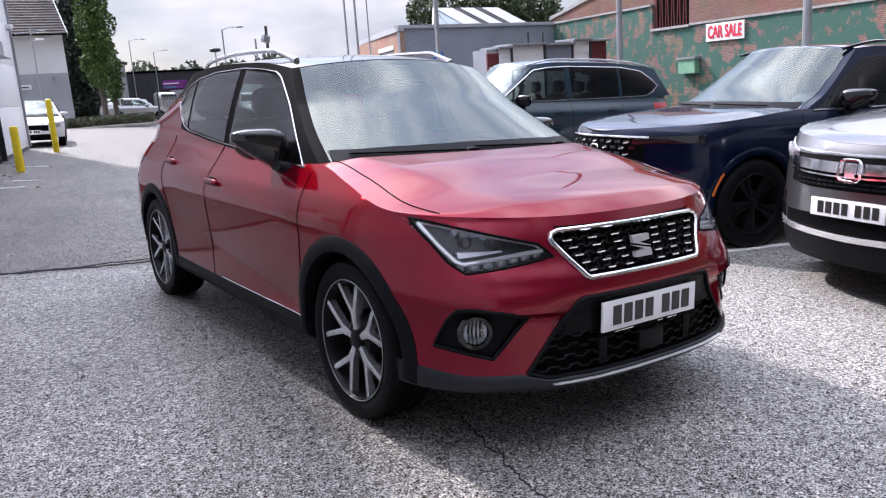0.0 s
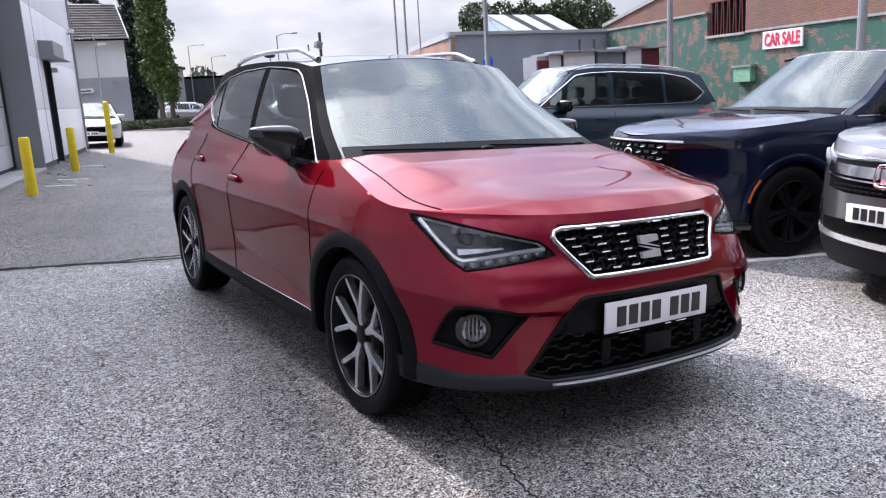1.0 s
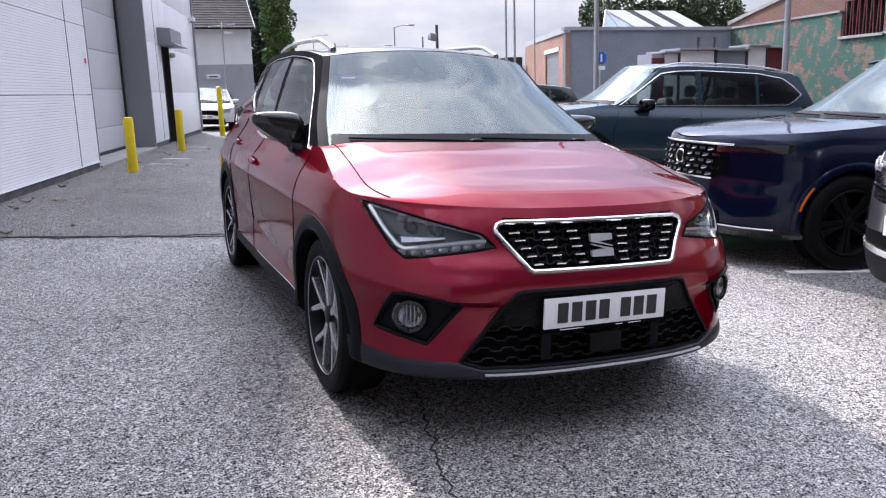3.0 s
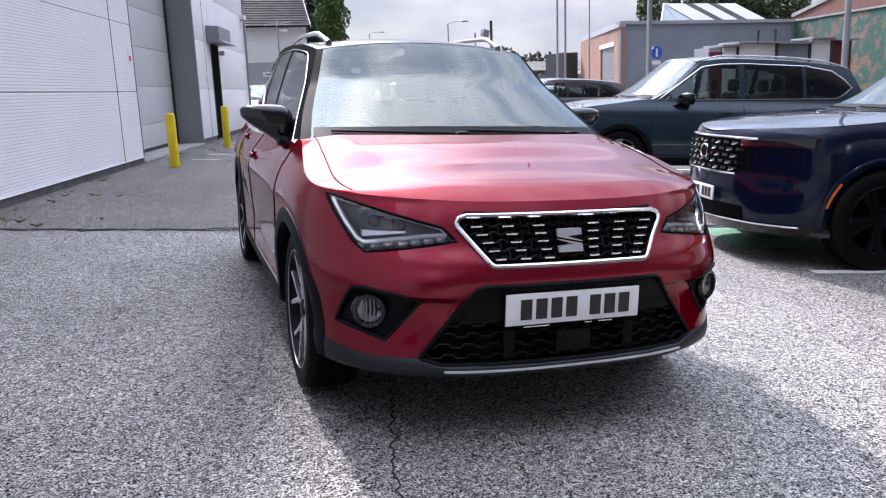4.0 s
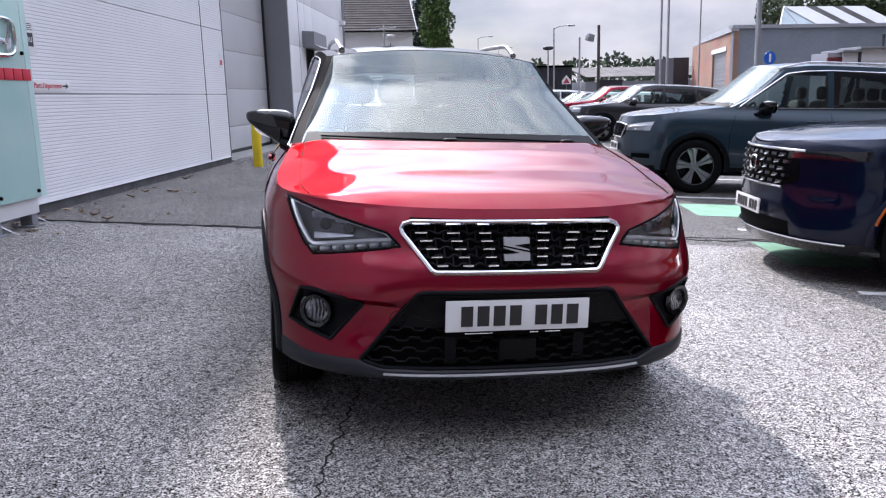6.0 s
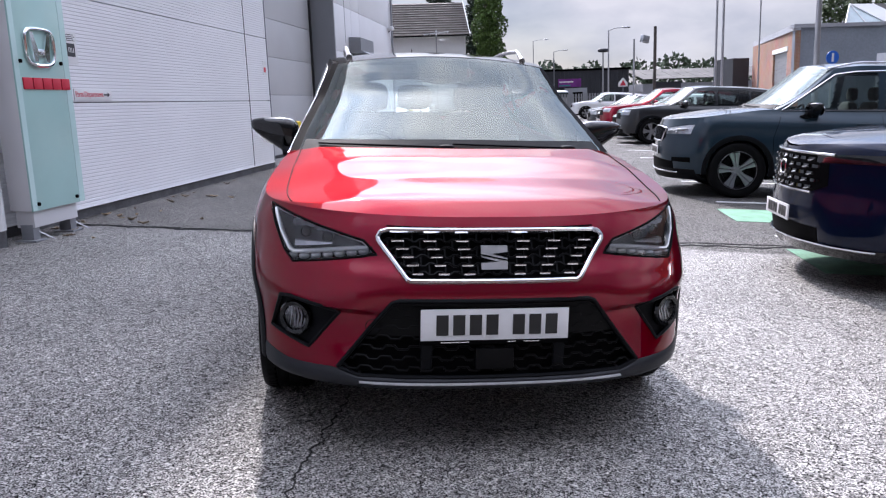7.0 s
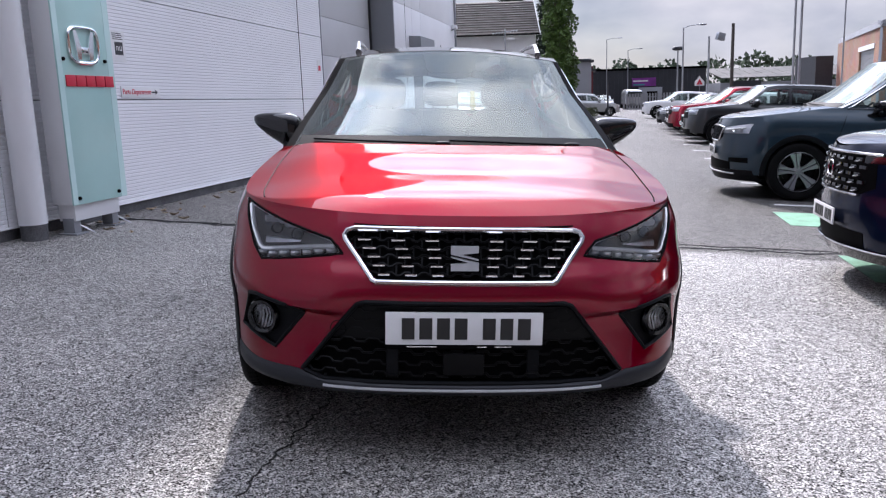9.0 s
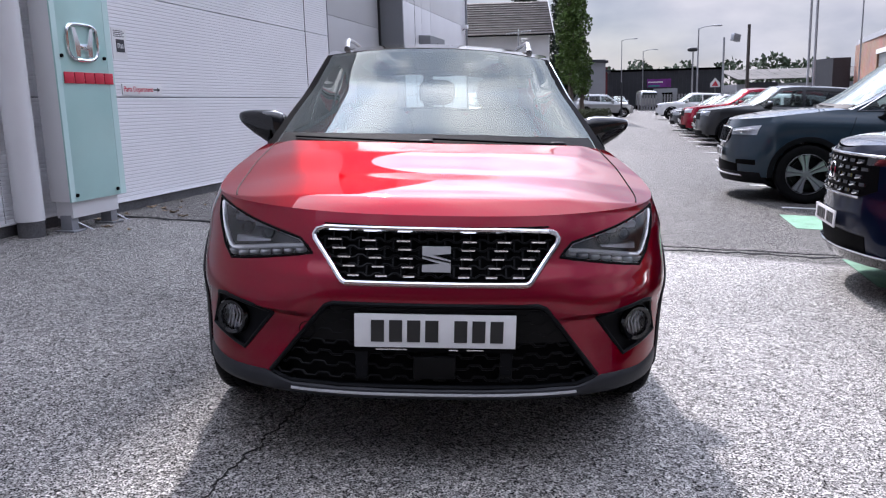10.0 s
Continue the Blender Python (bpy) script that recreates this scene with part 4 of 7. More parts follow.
    # fog lamps
    for k in (1, -1):
        mir = np.array((k, 1, 1))
        pk = part("fog_pocket", Soup().slab(sh.nose_patch(0.54, 0.783, fog_lo, fog_hi, -0.022, 18, 8) * mir, (0, 0.02, 0)), M["cladding"], car)
        half = [(0.535, 0.510), (0.60, 0.532), (0.71, 0.550), (0.745, 0.545), (0.785, 0.411), (0.645, 0.370)]
        part("pocket_edge", Soup().tube([p * mir for p in ring_on_nose(sh, half, -0.001, 4)], 0.0075, 6, closed=True), M["cladding"], pk)
        cx, cz = 0.688, 0.466
        cy = float(sh.F(cx, cz))
        turn = Matrix.Translation((k * cx, cy + 0.005, cz)) @ pose(0, 0, 0, 0, 0, k * 25)
        part("fog_ring", Soup().lathe([(0.03, 0.060), (-0.012, 0.064), (-0.022, 0.058), (-0.020, 0.046), (0.03, 0.040)], 32, "y").turned(turn), M["black_gloss"], pk)
        part("fog_reflector", Soup().lathe([(0.025, 0.0), (0.020, 0.02), (0.006, 0.034), (-0.010, 0.043)], 28, "y").turned(turn), M["fog_bowl"], pk)
        for rx_ in (-0.026, -0.013, 0.0, 0.013, 0.026):
            hz_ = math.sqrt(0.042**2 - rx_**2)
            part("fog_rib", Soup().tube([(rx_, -0.004, -hz_), (rx_ * 1.1, 0.012, 0.0), (rx_, -0.004, hz_)], 0.0028, 5).turned(turn), M["lamp_inner"], pk)
        part("fog_lens", Soup().lathe([(-0.020, 0.0), (-0.018, 0.02), (-0.012, 0.043)], 28, "y").turned(turn), M["lamp_glass"], pk)
        part("tow_cover", Soup().tube([sh.nose(-0.42 + 0.026 * math.cos(a_), 0.462 + 0.026 * math.sin(a_), 0.0005) for a_ in np.linspace(0, 2 * math.pi, 18)[:-1]], 0.0016, 4, closed=True), M["dark"], car) if k == 1 else None
    # headlamps
    for k in (1, -1):
        mir = np.array((k, 1, 1))
        lo, hi = head_lo, head_hi
        inn = sh.nose_patch(0.415, 0.785, lambda x: lo(x) + 0.002, lambda x: hi(x) - 0.002, -0.07, 24, 8)
        hl = part("headlamp", Soup().slab(inn * mir, (0, 0.02, 0)), M["lamp_back"], car, "dark headlamp with clear cover")
        half = [(0.405, 0.707), (0.45, 0.752), (0.62, 0.797), (0.785, 0.846), (0.775, 0.792), (0.735, 0.702), (0.70, 0.665)]
        walls = np.array([[sh.nose(x, z, 0.0), sh.nose(x, z, -0.07)] for x, z in half + half[:1]])
        part("lamp_housing", Soup().grid(walls * mir), M["dark"], hl)
        part("lamp_seal", Soup().tube([p * mir for p in ring_on_nose(sh, half, 0.0, 5)], 0.0045, 5, closed=True), M["dark"], hl)
        drl = [(0.435, 0.726), (0.50, 0.722), (0.58, 0.712), (0.66, 0.700), (0.695, 0.695), (0.712, 0.704), (0.742, 0.755), (0.762, 0.808), (0.768, 0.828)]
        bez = [(0.43, 0.728), (0.455, 0.746), (0.62, 0.788), (0.76, 0.829)]
        part("bezel", Soup().tube([sh.nose(x, z, -0.014) * mir for x, z in bez], 0.0045, 6), M["lamp_inner"], hl)
        part("light_guide", Soup().tube([sh.nose(x, z, -0.010) * mir for x, z in drl], 0.0085, 8), M["light_guide"], hl)
        for i in range(7):
            x = 0.45 + 0.042 * i
            z = float(lo(x)) + 0.012
            y = float(sh.F(x, z)) + 0.030
            part("led_cell", blob(k * x, y, z, 0.018, 0.014, 0.010, 0.6, 12, 8), M["lamp_inner"], hl)
        for i, (x, z) in enumerate(((0.575, 0.752), (0.655, 0.762))):
            y = float(sh.F(x, z)) + 0.042
            pr = part("projector", Soup().lathe([(0.03, 0.020), (-0.006, 0.022), (-0.010, 0.018), (0.0, 0.015)], 24, "y", (k * x, y, z)), M["lamp_back"], hl)
            part("projector_lens", Soup().lathe([(-0.012, 0.0), (-0.008, 0.010), (0.0, 0.015)], 20, "y", (k * x, y, z)), M["lamp_glass"], pr)
            for j in range(3):
                part("prism", Soup().box(-0.017, -0.01, -0.010, 0.017, 0.01, 0.010, 0.003).turned(pose(k * (x + 0.028 * (j - 1)), float(sh.F(x + 0.028 * (j - 1), z + 0.030)) + 0.034, z + 0.030, 20, 0, 30 * (j - 1))), M["lamp_inner"], hl)
        part("lamp_wing", Soup().slab(sh.nose_patch(0.56, 0.695, lambda x: lo(x) + 0.046, lambda x: lo(x) + 0.050 + 0.12 * (x - 0.56), -0.03, 14, 3) * mir, (0, 0.02, 0)), M["lamp_inner"], hl)
        part("lamp_cover", Soup().grid(sh.nose_patch(0.41, 0.795, lo, hi, 0.0, 26, 10) * mir), M["lamp_glass"], hl)
    # dark chin, silver blade
    chin_hi = smooth((0, 0.288), (0.46, 0.290), (0.56, 0.312), (0.70, 0.310), (0.8, 0.328), (0.9, 0.35))
    rows = []
    for s in np.sin(np.linspace(0, 1, 30) * math.pi / 2):
        row = []
        for t in np.linspace(0, 1, 7):
            z = 0.248 * (1 - t) + float(chin_hi(s * 0.86)) * t
            w_ = float(sh.w(z))
            row.append((s * w_, float(sh.F(s * w_, z)) - 0.010 + 0.02 * (1 - t) ** 6 + (0.007 if t == 1 else 0), z))
        rows.append(row)
    rows = np.array(rows)
    rows = rows[rows[:, 3, 1] < 0.46]
    part("chin", Soup().slab(np.concatenate([rows[::-1] * np.array((-1, 1, 1)), rows[1:]]), (0, 0.05, 0.0)), M["grey_plastic"], car, "dark grey lower bumper")
    p = np.array([[sh.nose(x, z, 0.020 - 0.006 * (abs(z - 0.272) > 0.002)) for z in (0.2682, 0.2703, 0.2737, 0.2758)] for x in np.linspace(-0.47, 0.47, 40)])
    part("skid_blade", Soup().slab(p, (0, 0.02, 0)), M["satin"], car, "silver lower blade")
    # roof rails, aerial, wipers, tail lamps
    for k in (1, -1):
        pts = []
        for t in np.linspace(0, 1, 22):
            y = 1.93 + 1.50 * t
            lift = 0.040 * min(1, math.sin(math.pi * min(max(t, 0.0), 1.0)) * 2.2) + 0.004
            pts.append((k * (float(sh.xr(y)) - 0.095), y, float(sh.zr(y)) + 0.018 + lift))
        part("roof_rail", Soup().tube(pts, [0.012 if 0 < i < 21 else 0.018 for i in range(22)], 8), M["alloy"], car, "satin silver roof rail")
        tl = sh.side_patch(3.72, 3.98, line((3.72, 0.90), (3.98, 0.86)), line((3.72, 0.99), (3.98, 1.02)), 0.006, 10, 6)
        part("tail_lamp", Soup().slab(tl * np.array((k, 1, 1)), (-k * 0.02, 0, 0)), M["red_lens"], car, "red tail lamp")
    part("aerial", Soup().tube([(0, 3.55, 1.44), (0, 3.66, 1.60)], [0.006, 0.003], 6), M["dark"], car)
    for x0, x1, s_ in ((-0.05, -0.62, 1), (0.52, -0.02, 1)):
        pts = [sh.windscreen(np.clip((x0 + (x1 - x0) * t) / 0.74, -0.93, 0.93), 0.045 + 0.03 * t) + np.array((0, -0.010, 0.010)) for t in np.linspace(0, 1, 14)]
        wp = part("wiper", Soup().tube(pts, 0.0042, 6), M["dark"], car)
        part("wiper_arm", blob(float(pts[0][0]), float(pts[0][1]) - 0.01, float(pts[0][2]), 0.035, 0.02, 0.012), M["cladding"], wp)


seat_front(red_car, red_shell)


# ---- the other cars ----
def suv_shell(**k):
    """A family car shell; lengths in metres, changed by name."""
    d = dict(length=4.70, w=smooth((0.15, 0.84), (0.3, 0.90), (0.5, 0.925), (0.75, 0.935), (0.95, 0.92), (1.05, 0.875), (1.12, 0.83), (1.2, 0.80)),
             taper=smooth((0, 1), (3.0, 1), (4.0, 0.985), (4.7, 0.95)), zb=smooth((0.0, 0.92), (0.12, 0.955), (0.4, 0.985), (0.9, 1.05), (1.35, 1.10), (1.7, 1.075), (2.5, 1.09), (3.5, 1.12), (4.7, 1.14)),
             yc=smooth((0.15, 0.10), (0.3, 0.03), (0.5, 0.01), (0.7, 0.02), (0.85, 0.04), (0.95, 0.08), (1.0, 0.1)), a=0.22, D=0.42, n=2.8,
             yr=smooth((0.15, 4.5), (0.45, 4.66), (0.8, 4.7), (1.1, 4.64), (1.2, 4.6)), ar=0.1, Dr=0.25, z0=lambda y: 0.30 + 0 * y,
             zr=smooth((1.7, 1.50), (2.0, 1.57), (2.5, 1.62), (3.2, 1.615), (4.0, 1.57), (4.5, 1.50)), xr=smooth((1.4, 0.60), (2.0, 0.63), (2.6, 0.655), (3.6, 0.65), (4.5, 0.61)),
             bulge=0.012, crown=0.05, A0=1.38, A1=2.10, Bc=1.15, Tc=1.92, C0=4.52, C1=4.30, hood_w=0.86, hood_crown=0.02, hood_dome=0.012, detail=flat_detail,
             axles=(0.93, 3.70), wheel_r=0.362, arch_r=0.405, arch_band=0.05, track=0.81, sill=(0.22, 0.36), nose_cuts=(),
             windows=((1.52, 2.62, line((1.52, 1.095), (2.62, 1.115)), line((1.52, 1.11), (2.12, 1.51), (2.35, 1.54), (2.62, 1.553))),
                      (2.70, 3.55, line((2.70, 1.118), (3.55, 1.14)), line((2.70, 1.555), (3.55, 1.54))),
                      (3.60, 4.22, line((3.60, 1.142), (4.0, 1.155), (4.22, 1.29)), line((3.60, 1.535), (4.0, 1.48), (4.22, 1.31)))),
             dlo=[(1.45, 1.09), (2.0, 1.10), (2.6, 1.11), (3.5, 1.135), (4.0, 1.15), (4.14, 1.21), (4.25, 1.30), (4.14, 1.39), (4.0, 1.485), (3.6, 1.545), (2.7, 1.565), (2.35, 1.55), (2.1, 1.515), (1.8, 1.31), (1.5, 1.11)],
             dlo_r=0.008, dlo_closed=True, paint_up=all_paint_up, nose_form=plain_nose)
    d.update(k)
    return Shell(**d)


HEADING = -103.0       # cars in the bays face the lane


def bay_pose(x, y, turn=0.0):
    return pose(x, y, 0, 0, 0, HEADING + turn)


def lamp_unit(car, sh, x0, x1, lo, hi, body=None, name="headlamp", depth=0.004, cells=4):
    for k in (1, -1):
        mir = np.array((k, 1, 1))
        hl = part(name, Soup().slab(sh.nose_patch(x0, x1, lo, hi, depth, 16, 6) * mir, (0, 0.03, 0)), body or M["dark"], car)
        zc = lambda x: (lo(x) + hi(x)) / 2
        for i in range(cells):
            x = x0 + (x1 - x0) * (0.25 + 0.18 * i)
            z = float(zc(x))
            h_ = float(hi(x) - lo(x))
            part("led_cell", blob(k * x, float(sh.F(x, z)) - depth, z, 0.022, 0.006, h_ * 0.28, 0.6, 12, 8), M["lamp_inner"], hl)
        if cells:
            part("lamp_cover", Soup().grid(sh.nose_patch(x0, x1, lo, hi, depth + 0.012, 16, 6) * mir), M["lamp_glass"], hl)


def mirror_pair(sh, car, x0, x1, lo, hi, off, mat, name, label="", parent=None, th=0.02):
    """A symmetric slab on the nose from x0 = 0 outwards, or a pair of slabs."""
    g = sh.nose_patch(x0, x1, lo, hi, off, 18, 6)
    if x0 == 0:
        return part(name, Soup().slab(np.concatenate([g[::-1] * np.array((-1, 1, 1)), g[1:]]), (0, th, 0)), mat, parent or car, label)
    for k in (1, -1):
        ob = part(name, Soup().slab(g * np.array((k, 1, 1)), (0, th, 0)), mat, parent or car, label)
    return ob


def nose_tube(sh, car, pts, r, mat, name, off=0.006, n=8):
    out = []
    for (xa, za), (xb, zb) in zip(pts, pts[1:]):
        out += [sh.nose(xa + (xb - xa) * t, za + (zb - za) * t, off) for t in np.linspace(0, 1, n + 1)[:-1]]
    out.append(sh.nose(*pts[-1], off))
    return part(name, Soup().tube(out, r, 8), mat, car)


def common_side(car, sh, paint, mirror_mat, mirror_y, mirror_z, tip, handles, seams):
    for k in (1, -1):
        wing_mirror(car, sh, k, mirror_mat, tip, mirror_y, mirror_z, 1.15)
        for y, z in handles:
            door_handle(car, sh, k, y, z, paint)
        tl = sh.side_patch(sh.length - 0.55, sh.length - 0.28, lambda y: 0 * y + 0.98, lambda y: 0 * y + 1.09, 0.006, 8, 5)
        part("tail_lamp", Soup().slab(tl * np.array((k, 1, 1)), (-k * 0.02, 0, 0)), M["red_lens"], car)
    for s_ in seams:
        side_seam(car, sh, s_)


def roof_rails(car, sh, mat, y0, y1, r=0.014, lift=0.03):
    for k in (1, -1):
        pts = []
        for t in np.linspace(0, 1, 20):
            y = y0 + (y1 - y0) * t
            pts.append((k * (float(sh.xr(y)) - 0.02), y, float(sh.zr(y)) + 0.012 + lift * min(1, 6 * t, 6 * (1 - t))))
        part("roof_rail", Soup().tube(pts, r, 7), mat, car)


def wipers(car, sh):
    for x0, x1 in ((-0.05, -0.62), (0.55, -0.02)):
        pts = [sh.windscreen(np.clip((x0 + (x1 - x0) * t) / 0.8, -0.93, 0.93), 0.03 + 0.03 * t) + np.array((0, -0.018, 0.016)) for t in np.linspace(0, 1, 10)]
        part("wiper", Soup().tube(pts, 0.007, 6), M["dark"], car)


SUV_SEAMS = [[(1.36, 0.38), (1.34, 0.8), (1.42, 1.06)], [(2.63, 0.38), (2.66, 0.8), (2.66, 1.09)], [(3.30, 0.55), (3.5, 0.85), (3.57, 1.10)], [(1.38, 0.40), (3.25, 0.40)]]
wheels_black = wheel_mesh_set(0.362, 0.235, 0.245, "plain", M["rim_dark"], M["rim_dark"])
wheels_silver = wheel_mesh_set(0.362, 0.235, 0.245, "plain", M["alloy_dark"], M["alloy_dark"])

# grey-blue seven-seater
kod = suv_shell(zb=smooth((0.0, 0.95), (0.12, 0.99), (0.4, 1.03), (0.9, 1.10), (1.35, 1.15), (1.7, 1.125), (2.5, 1.14), (3.5, 1.16), (4.7, 1.18)),
                zr=smooth((1.7, 1.58), (2.0, 1.66), (2.5, 1.72), (3.2, 1.715), (4.0, 1.66), (4.5, 1.58)),
                windows=((1.50, 2.62, line((1.50, 1.150), (2.62, 1.168)), line((1.50, 1.165), (2.12, 1.595), (2.35, 1.63), (2.62, 1.645))),
                         (2.70, 3.55, line((2.70, 1.170), (3.55, 1.19)), line((2.70, 1.647), (3.55, 1.632))),
                         (3.60, 4.26, line((3.60, 1.192), (4.05, 1.21), (4.26, 1.34)), line((3.60, 1.628), (4.0, 1.57), (4.26, 1.37)))),
                dlo=[(1.43, 1.14), (2.0, 1.152), (2.6, 1.162), (3.5, 1.183), (4.05, 1.20), (4.18, 1.26), (4.29, 1.355), (4.18, 1.46), (4.0, 1.578), (3.6, 1.638), (2.7, 1.657), (2.35, 1.642), (2.1, 1.605), (1.8, 1.39), (1.48, 1.165)])
kod_car = build_car("suv", kod, "dark grey-blue family SUV with chrome window line in a bay",
                    dict(paint=M["steel_blue"], roof=M["steel_blue"], clad=M["cladding"], wheels=wheels_silver, spin=12), bay_pose(3.74, 8.24), 0.7, "cars in the bays")
common_side(kod_car, kod, M["steel_blue"], M["black_gloss"], 1.80, 1.16, 1.07, [(2.42, 0.98), (3.36, 1.0)], SUV_SEAMS)
roof_rails(kod_car, kod, M["alloy"], 2.0, 4.2)
wipers(kod_car, kod)
lamp_unit(kod_car, kod, 0.42, 0.82, line((0.42, 0.80), (0.82, 0.815)), line((0.42, 0.87), (0.6, 0.90), (0.82, 0.935)), M["lamp_inner"])
for k in (1, -1):
    nose_tube(kod, kod_car, [(k * 0.46, 0.845), (k * 0.62, 0.862), (k * 0.78, 0.885)], 0.010, M["light_guide"], "light_guide", 0.010, 6)
    part("lamp_reflector", blob(k * 0.62, float(kod.F(0.62, 0.825)) - 0.004, 0.828, 0.05, 0.012, 0.014), M["lamp_inner"], kod_car)
kg = mirror_pair(kod, kod_car, 0, 0.40, lambda x: 0.70 + 0.25 * np.maximum(np.abs(x) - 0.30, 0) * 2, lambda x: 0.90 - 0.06 * x, 0.006, M["dark"], "grille", "black slatted grille in chrome")
nose_tube(kod, kg, [(-0.40, 0.875), (-0.32, 0.70), (0.32, 0.70), (0.40, 0.875), (0.2, 0.892), (-0.2, 0.892), (-0.40, 0.875)], 0.011, M["chrome"], "grille_frame", 0.012)
for i in range(-8, 9):
    if i:
        x = 0.042 * i
        part("slat", Soup().tube([kod.nose(x, 0.715 + (0.12 if abs(x) > 0.32 else 0), 0.014), kod.nose(x, 0.88, 0.014)], 0.007, 5), M["black_gloss"], kg)
mirror_pair(kod, kod_car, 0, 0.62, lambda x: 0.33 + 0 * x, lambda x: 0.47 - 0.04 * x, 0.006, M["dark"], "lower_intake")
mirror_pair(kod, kod_car, 0.60, 0.84, lambda x: 0.445 + 0 * x, lambda x: 0.50 + 0.05 * (x - 0.62), 0.005, M["dark"], "fog_pocket")
mirror_pair(kod, kod_car, 0, 0.86, lambda x: 0.20 + 0.02 * x, lambda x: 0.33 + 0.03 * x, 0.010, M["cladding"], "chin", th=0.05)
nose_tube(kod, kod_car, [(-0.7, 0.30), (0.7, 0.30)], 0.012, M["alloy"], "skid_blade", 0.02, 20)
number_plate(kod_car, kod, 0.57, 0.012)

# navy SUV
def navy_nose(x, z):
    """A hollow cheek over a jutting lower corner."""
    side = np.clip((x - 0.44) / 0.16, 0, 1)
    return side * (0.030 * np.exp(-(((z - 0.66) / 0.16) ** 2)) - 0.020 * np.exp(-(((z - 0.33) / 0.09) ** 2)))


nav = suv_shell(zb=smooth((0.0, 0.90), (0.10, 0.965), (0.4, 1.0), (0.9, 1.05), (1.5, 1.10), (1.8, 1.075), (2.6, 1.09), (3.5, 1.12), (4.7, 1.14)), A0=1.50, A1=2.22, Bc=1.25, Tc=2.04,
                yc=smooth((0.15, 0.12), (0.3, 0.03), (0.5, 0.0), (0.7, 0.02), (0.88, 0.03), (0.96, 0.06), (1.0, 0.1)), a=0.26, D=0.50, nose_form=navy_nose,
                windows=((1.62, 2.70, line((1.62, 1.095), (2.70, 1.115)), line((1.62, 1.11), (2.22, 1.51), (2.4, 1.54), (2.70, 1.553))),
                         (2.78, 3.60, line((2.78, 1.118), (3.60, 1.14)), line((2.78, 1.555), (3.60, 1.54))),
                         (3.65, 4.2, line((3.65, 1.142), (4.0, 1.155), (4.2, 1.29)), line((3.65, 1.535), (4.0, 1.48), (4.2, 1.31)))),
                dlo=[(1.55, 1.09), (2.0, 1.10), (2.6, 1.11), (3.5, 1.135), (4.0, 1.15), (4.25, 1.30)], dlo_closed=False)
nav_car = build_car("suv", nav, "dark navy metallic SUV with black honeycomb grille in a bay",
                    dict(paint=M["navy"], roof=M["navy"], clad=M["navy"], wheels=wheels_black, spin=30, trim=M["chrome"]), bay_pose(2.66, 2.93), 0.85, "cars in the bays")
common_side(nav_car, nav, M["navy"], M["black_gloss"], 1.95, 1.17, 1.07, [(2.5, 0.98), (3.42, 1.0)], SUV_SEAMS)
roof_rails(nav_car, nav, M["black_gloss"], 2.1, 4.2)
wipers(nav_car, nav)
lamp_unit(nav_car, nav, 0.42, 0.86, line((0.42, 0.845), (0.86, 0.865)), line((0.42, 0.90), (0.86, 0.925)), M["black_gloss"], cells=0)
ng = mirror_pair(nav, nav_car, 0, 0.52, lambda x: 0.64 + 0.45 * np.maximum(x - 0.40, 0), lambda x: 0.895 + 0 * x, 0.004, M["dark"], "grille", "black honeycomb grille")
for row in range(5):
    for j in range(-5, 6):
        x, z = 0.095 * j + (0.047 if row % 2 else 0), 0.675 + 0.048 * row
        if abs(x) < 0.47 and not (abs(x) < 0.09 and row in (2, 3)):
            pc = nav.nose_patch(x - 0.030, x + 0.030, lambda q, z=z: z - 0.010 + 0 * q, lambda q, z=z: z + 0.012 + 0 * q, 0.016, 4, 3)
            cell = part("grille_cell", Soup().slab(pc, (0, 0.03, 0)), M["black_gloss"], ng)
            if (row + j) % 2 == 0:
                tip = [nav.nose(x - 0.028, z - 0.012, 0.020), nav.nose(x, z - 0.009, 0.022), nav.nose(x + 0.024, z - 0.001, 0.020)]
                part("bright_tip", Soup().tube(tip, 0.0045, 5), M["chrome"], cell)
nose_tube(nav, ng, [(-0.56, 0.905), (0.56, 0.905)], 0.010, M["chrome"], "grille_bar", 0.012, 24)
nose_tube(nav, ng, [(-0.42, 0.642), (0.42, 0.642)], 0.010, M["chrome"], "lower_grille_bar", 0.012, 24)
part("badge_rim", Soup().tube([nav.nose(0.055 * np.sign(math.cos(a_)) * abs(math.cos(a_)) ** 0.5, 0.785 + 0.048 * np.sign(math.sin(a_)) * abs(math.sin(a_)) ** 0.5, 0.024) for a_ in np.linspace(0, 2 * math.pi, 28)[:-1]], 0.007, 6, closed=True), M["chrome"], ng, "plain bright badge rim")
mirror_pair(nav, nav_car, 0, 0.50, lambda x: 0.30 + 0 * x, lambda x: 0.42 - 0.03 * x, 0.004, M["dark"], "lower_intake")
mirror_pair(nav, nav_car, 0, 0.88, lambda x: 0.21 + 0.02 * x, lambda x: 0.29 + 0.02 * x, 0.016, M["black_gloss"], "chin", th=0.05)
nose_tube(nav, nav_car, [(-0.82, 0.295), (0.82, 0.295)], 0.008, M["chrome"], "chin_blade", 0.022, 24)
number_plate(nav_car, nav, 0.475, 0.016)
for k in (1, -1):
    a_, r_ = np.linspace(radians(142), radians(168), 10)[:, None], np.array((0.415, 0.430))[None, :]
    p = nav.side(0.93 + r_ * np.cos(a_), 0.362 + r_ * np.sin(a_), 0.014)
    part("side_reflector", Soup().slab(p * np.array((k, 1, 1)), (-k * 0.01, 0, 0)), M["amber"], nav_car, "amber side reflector")

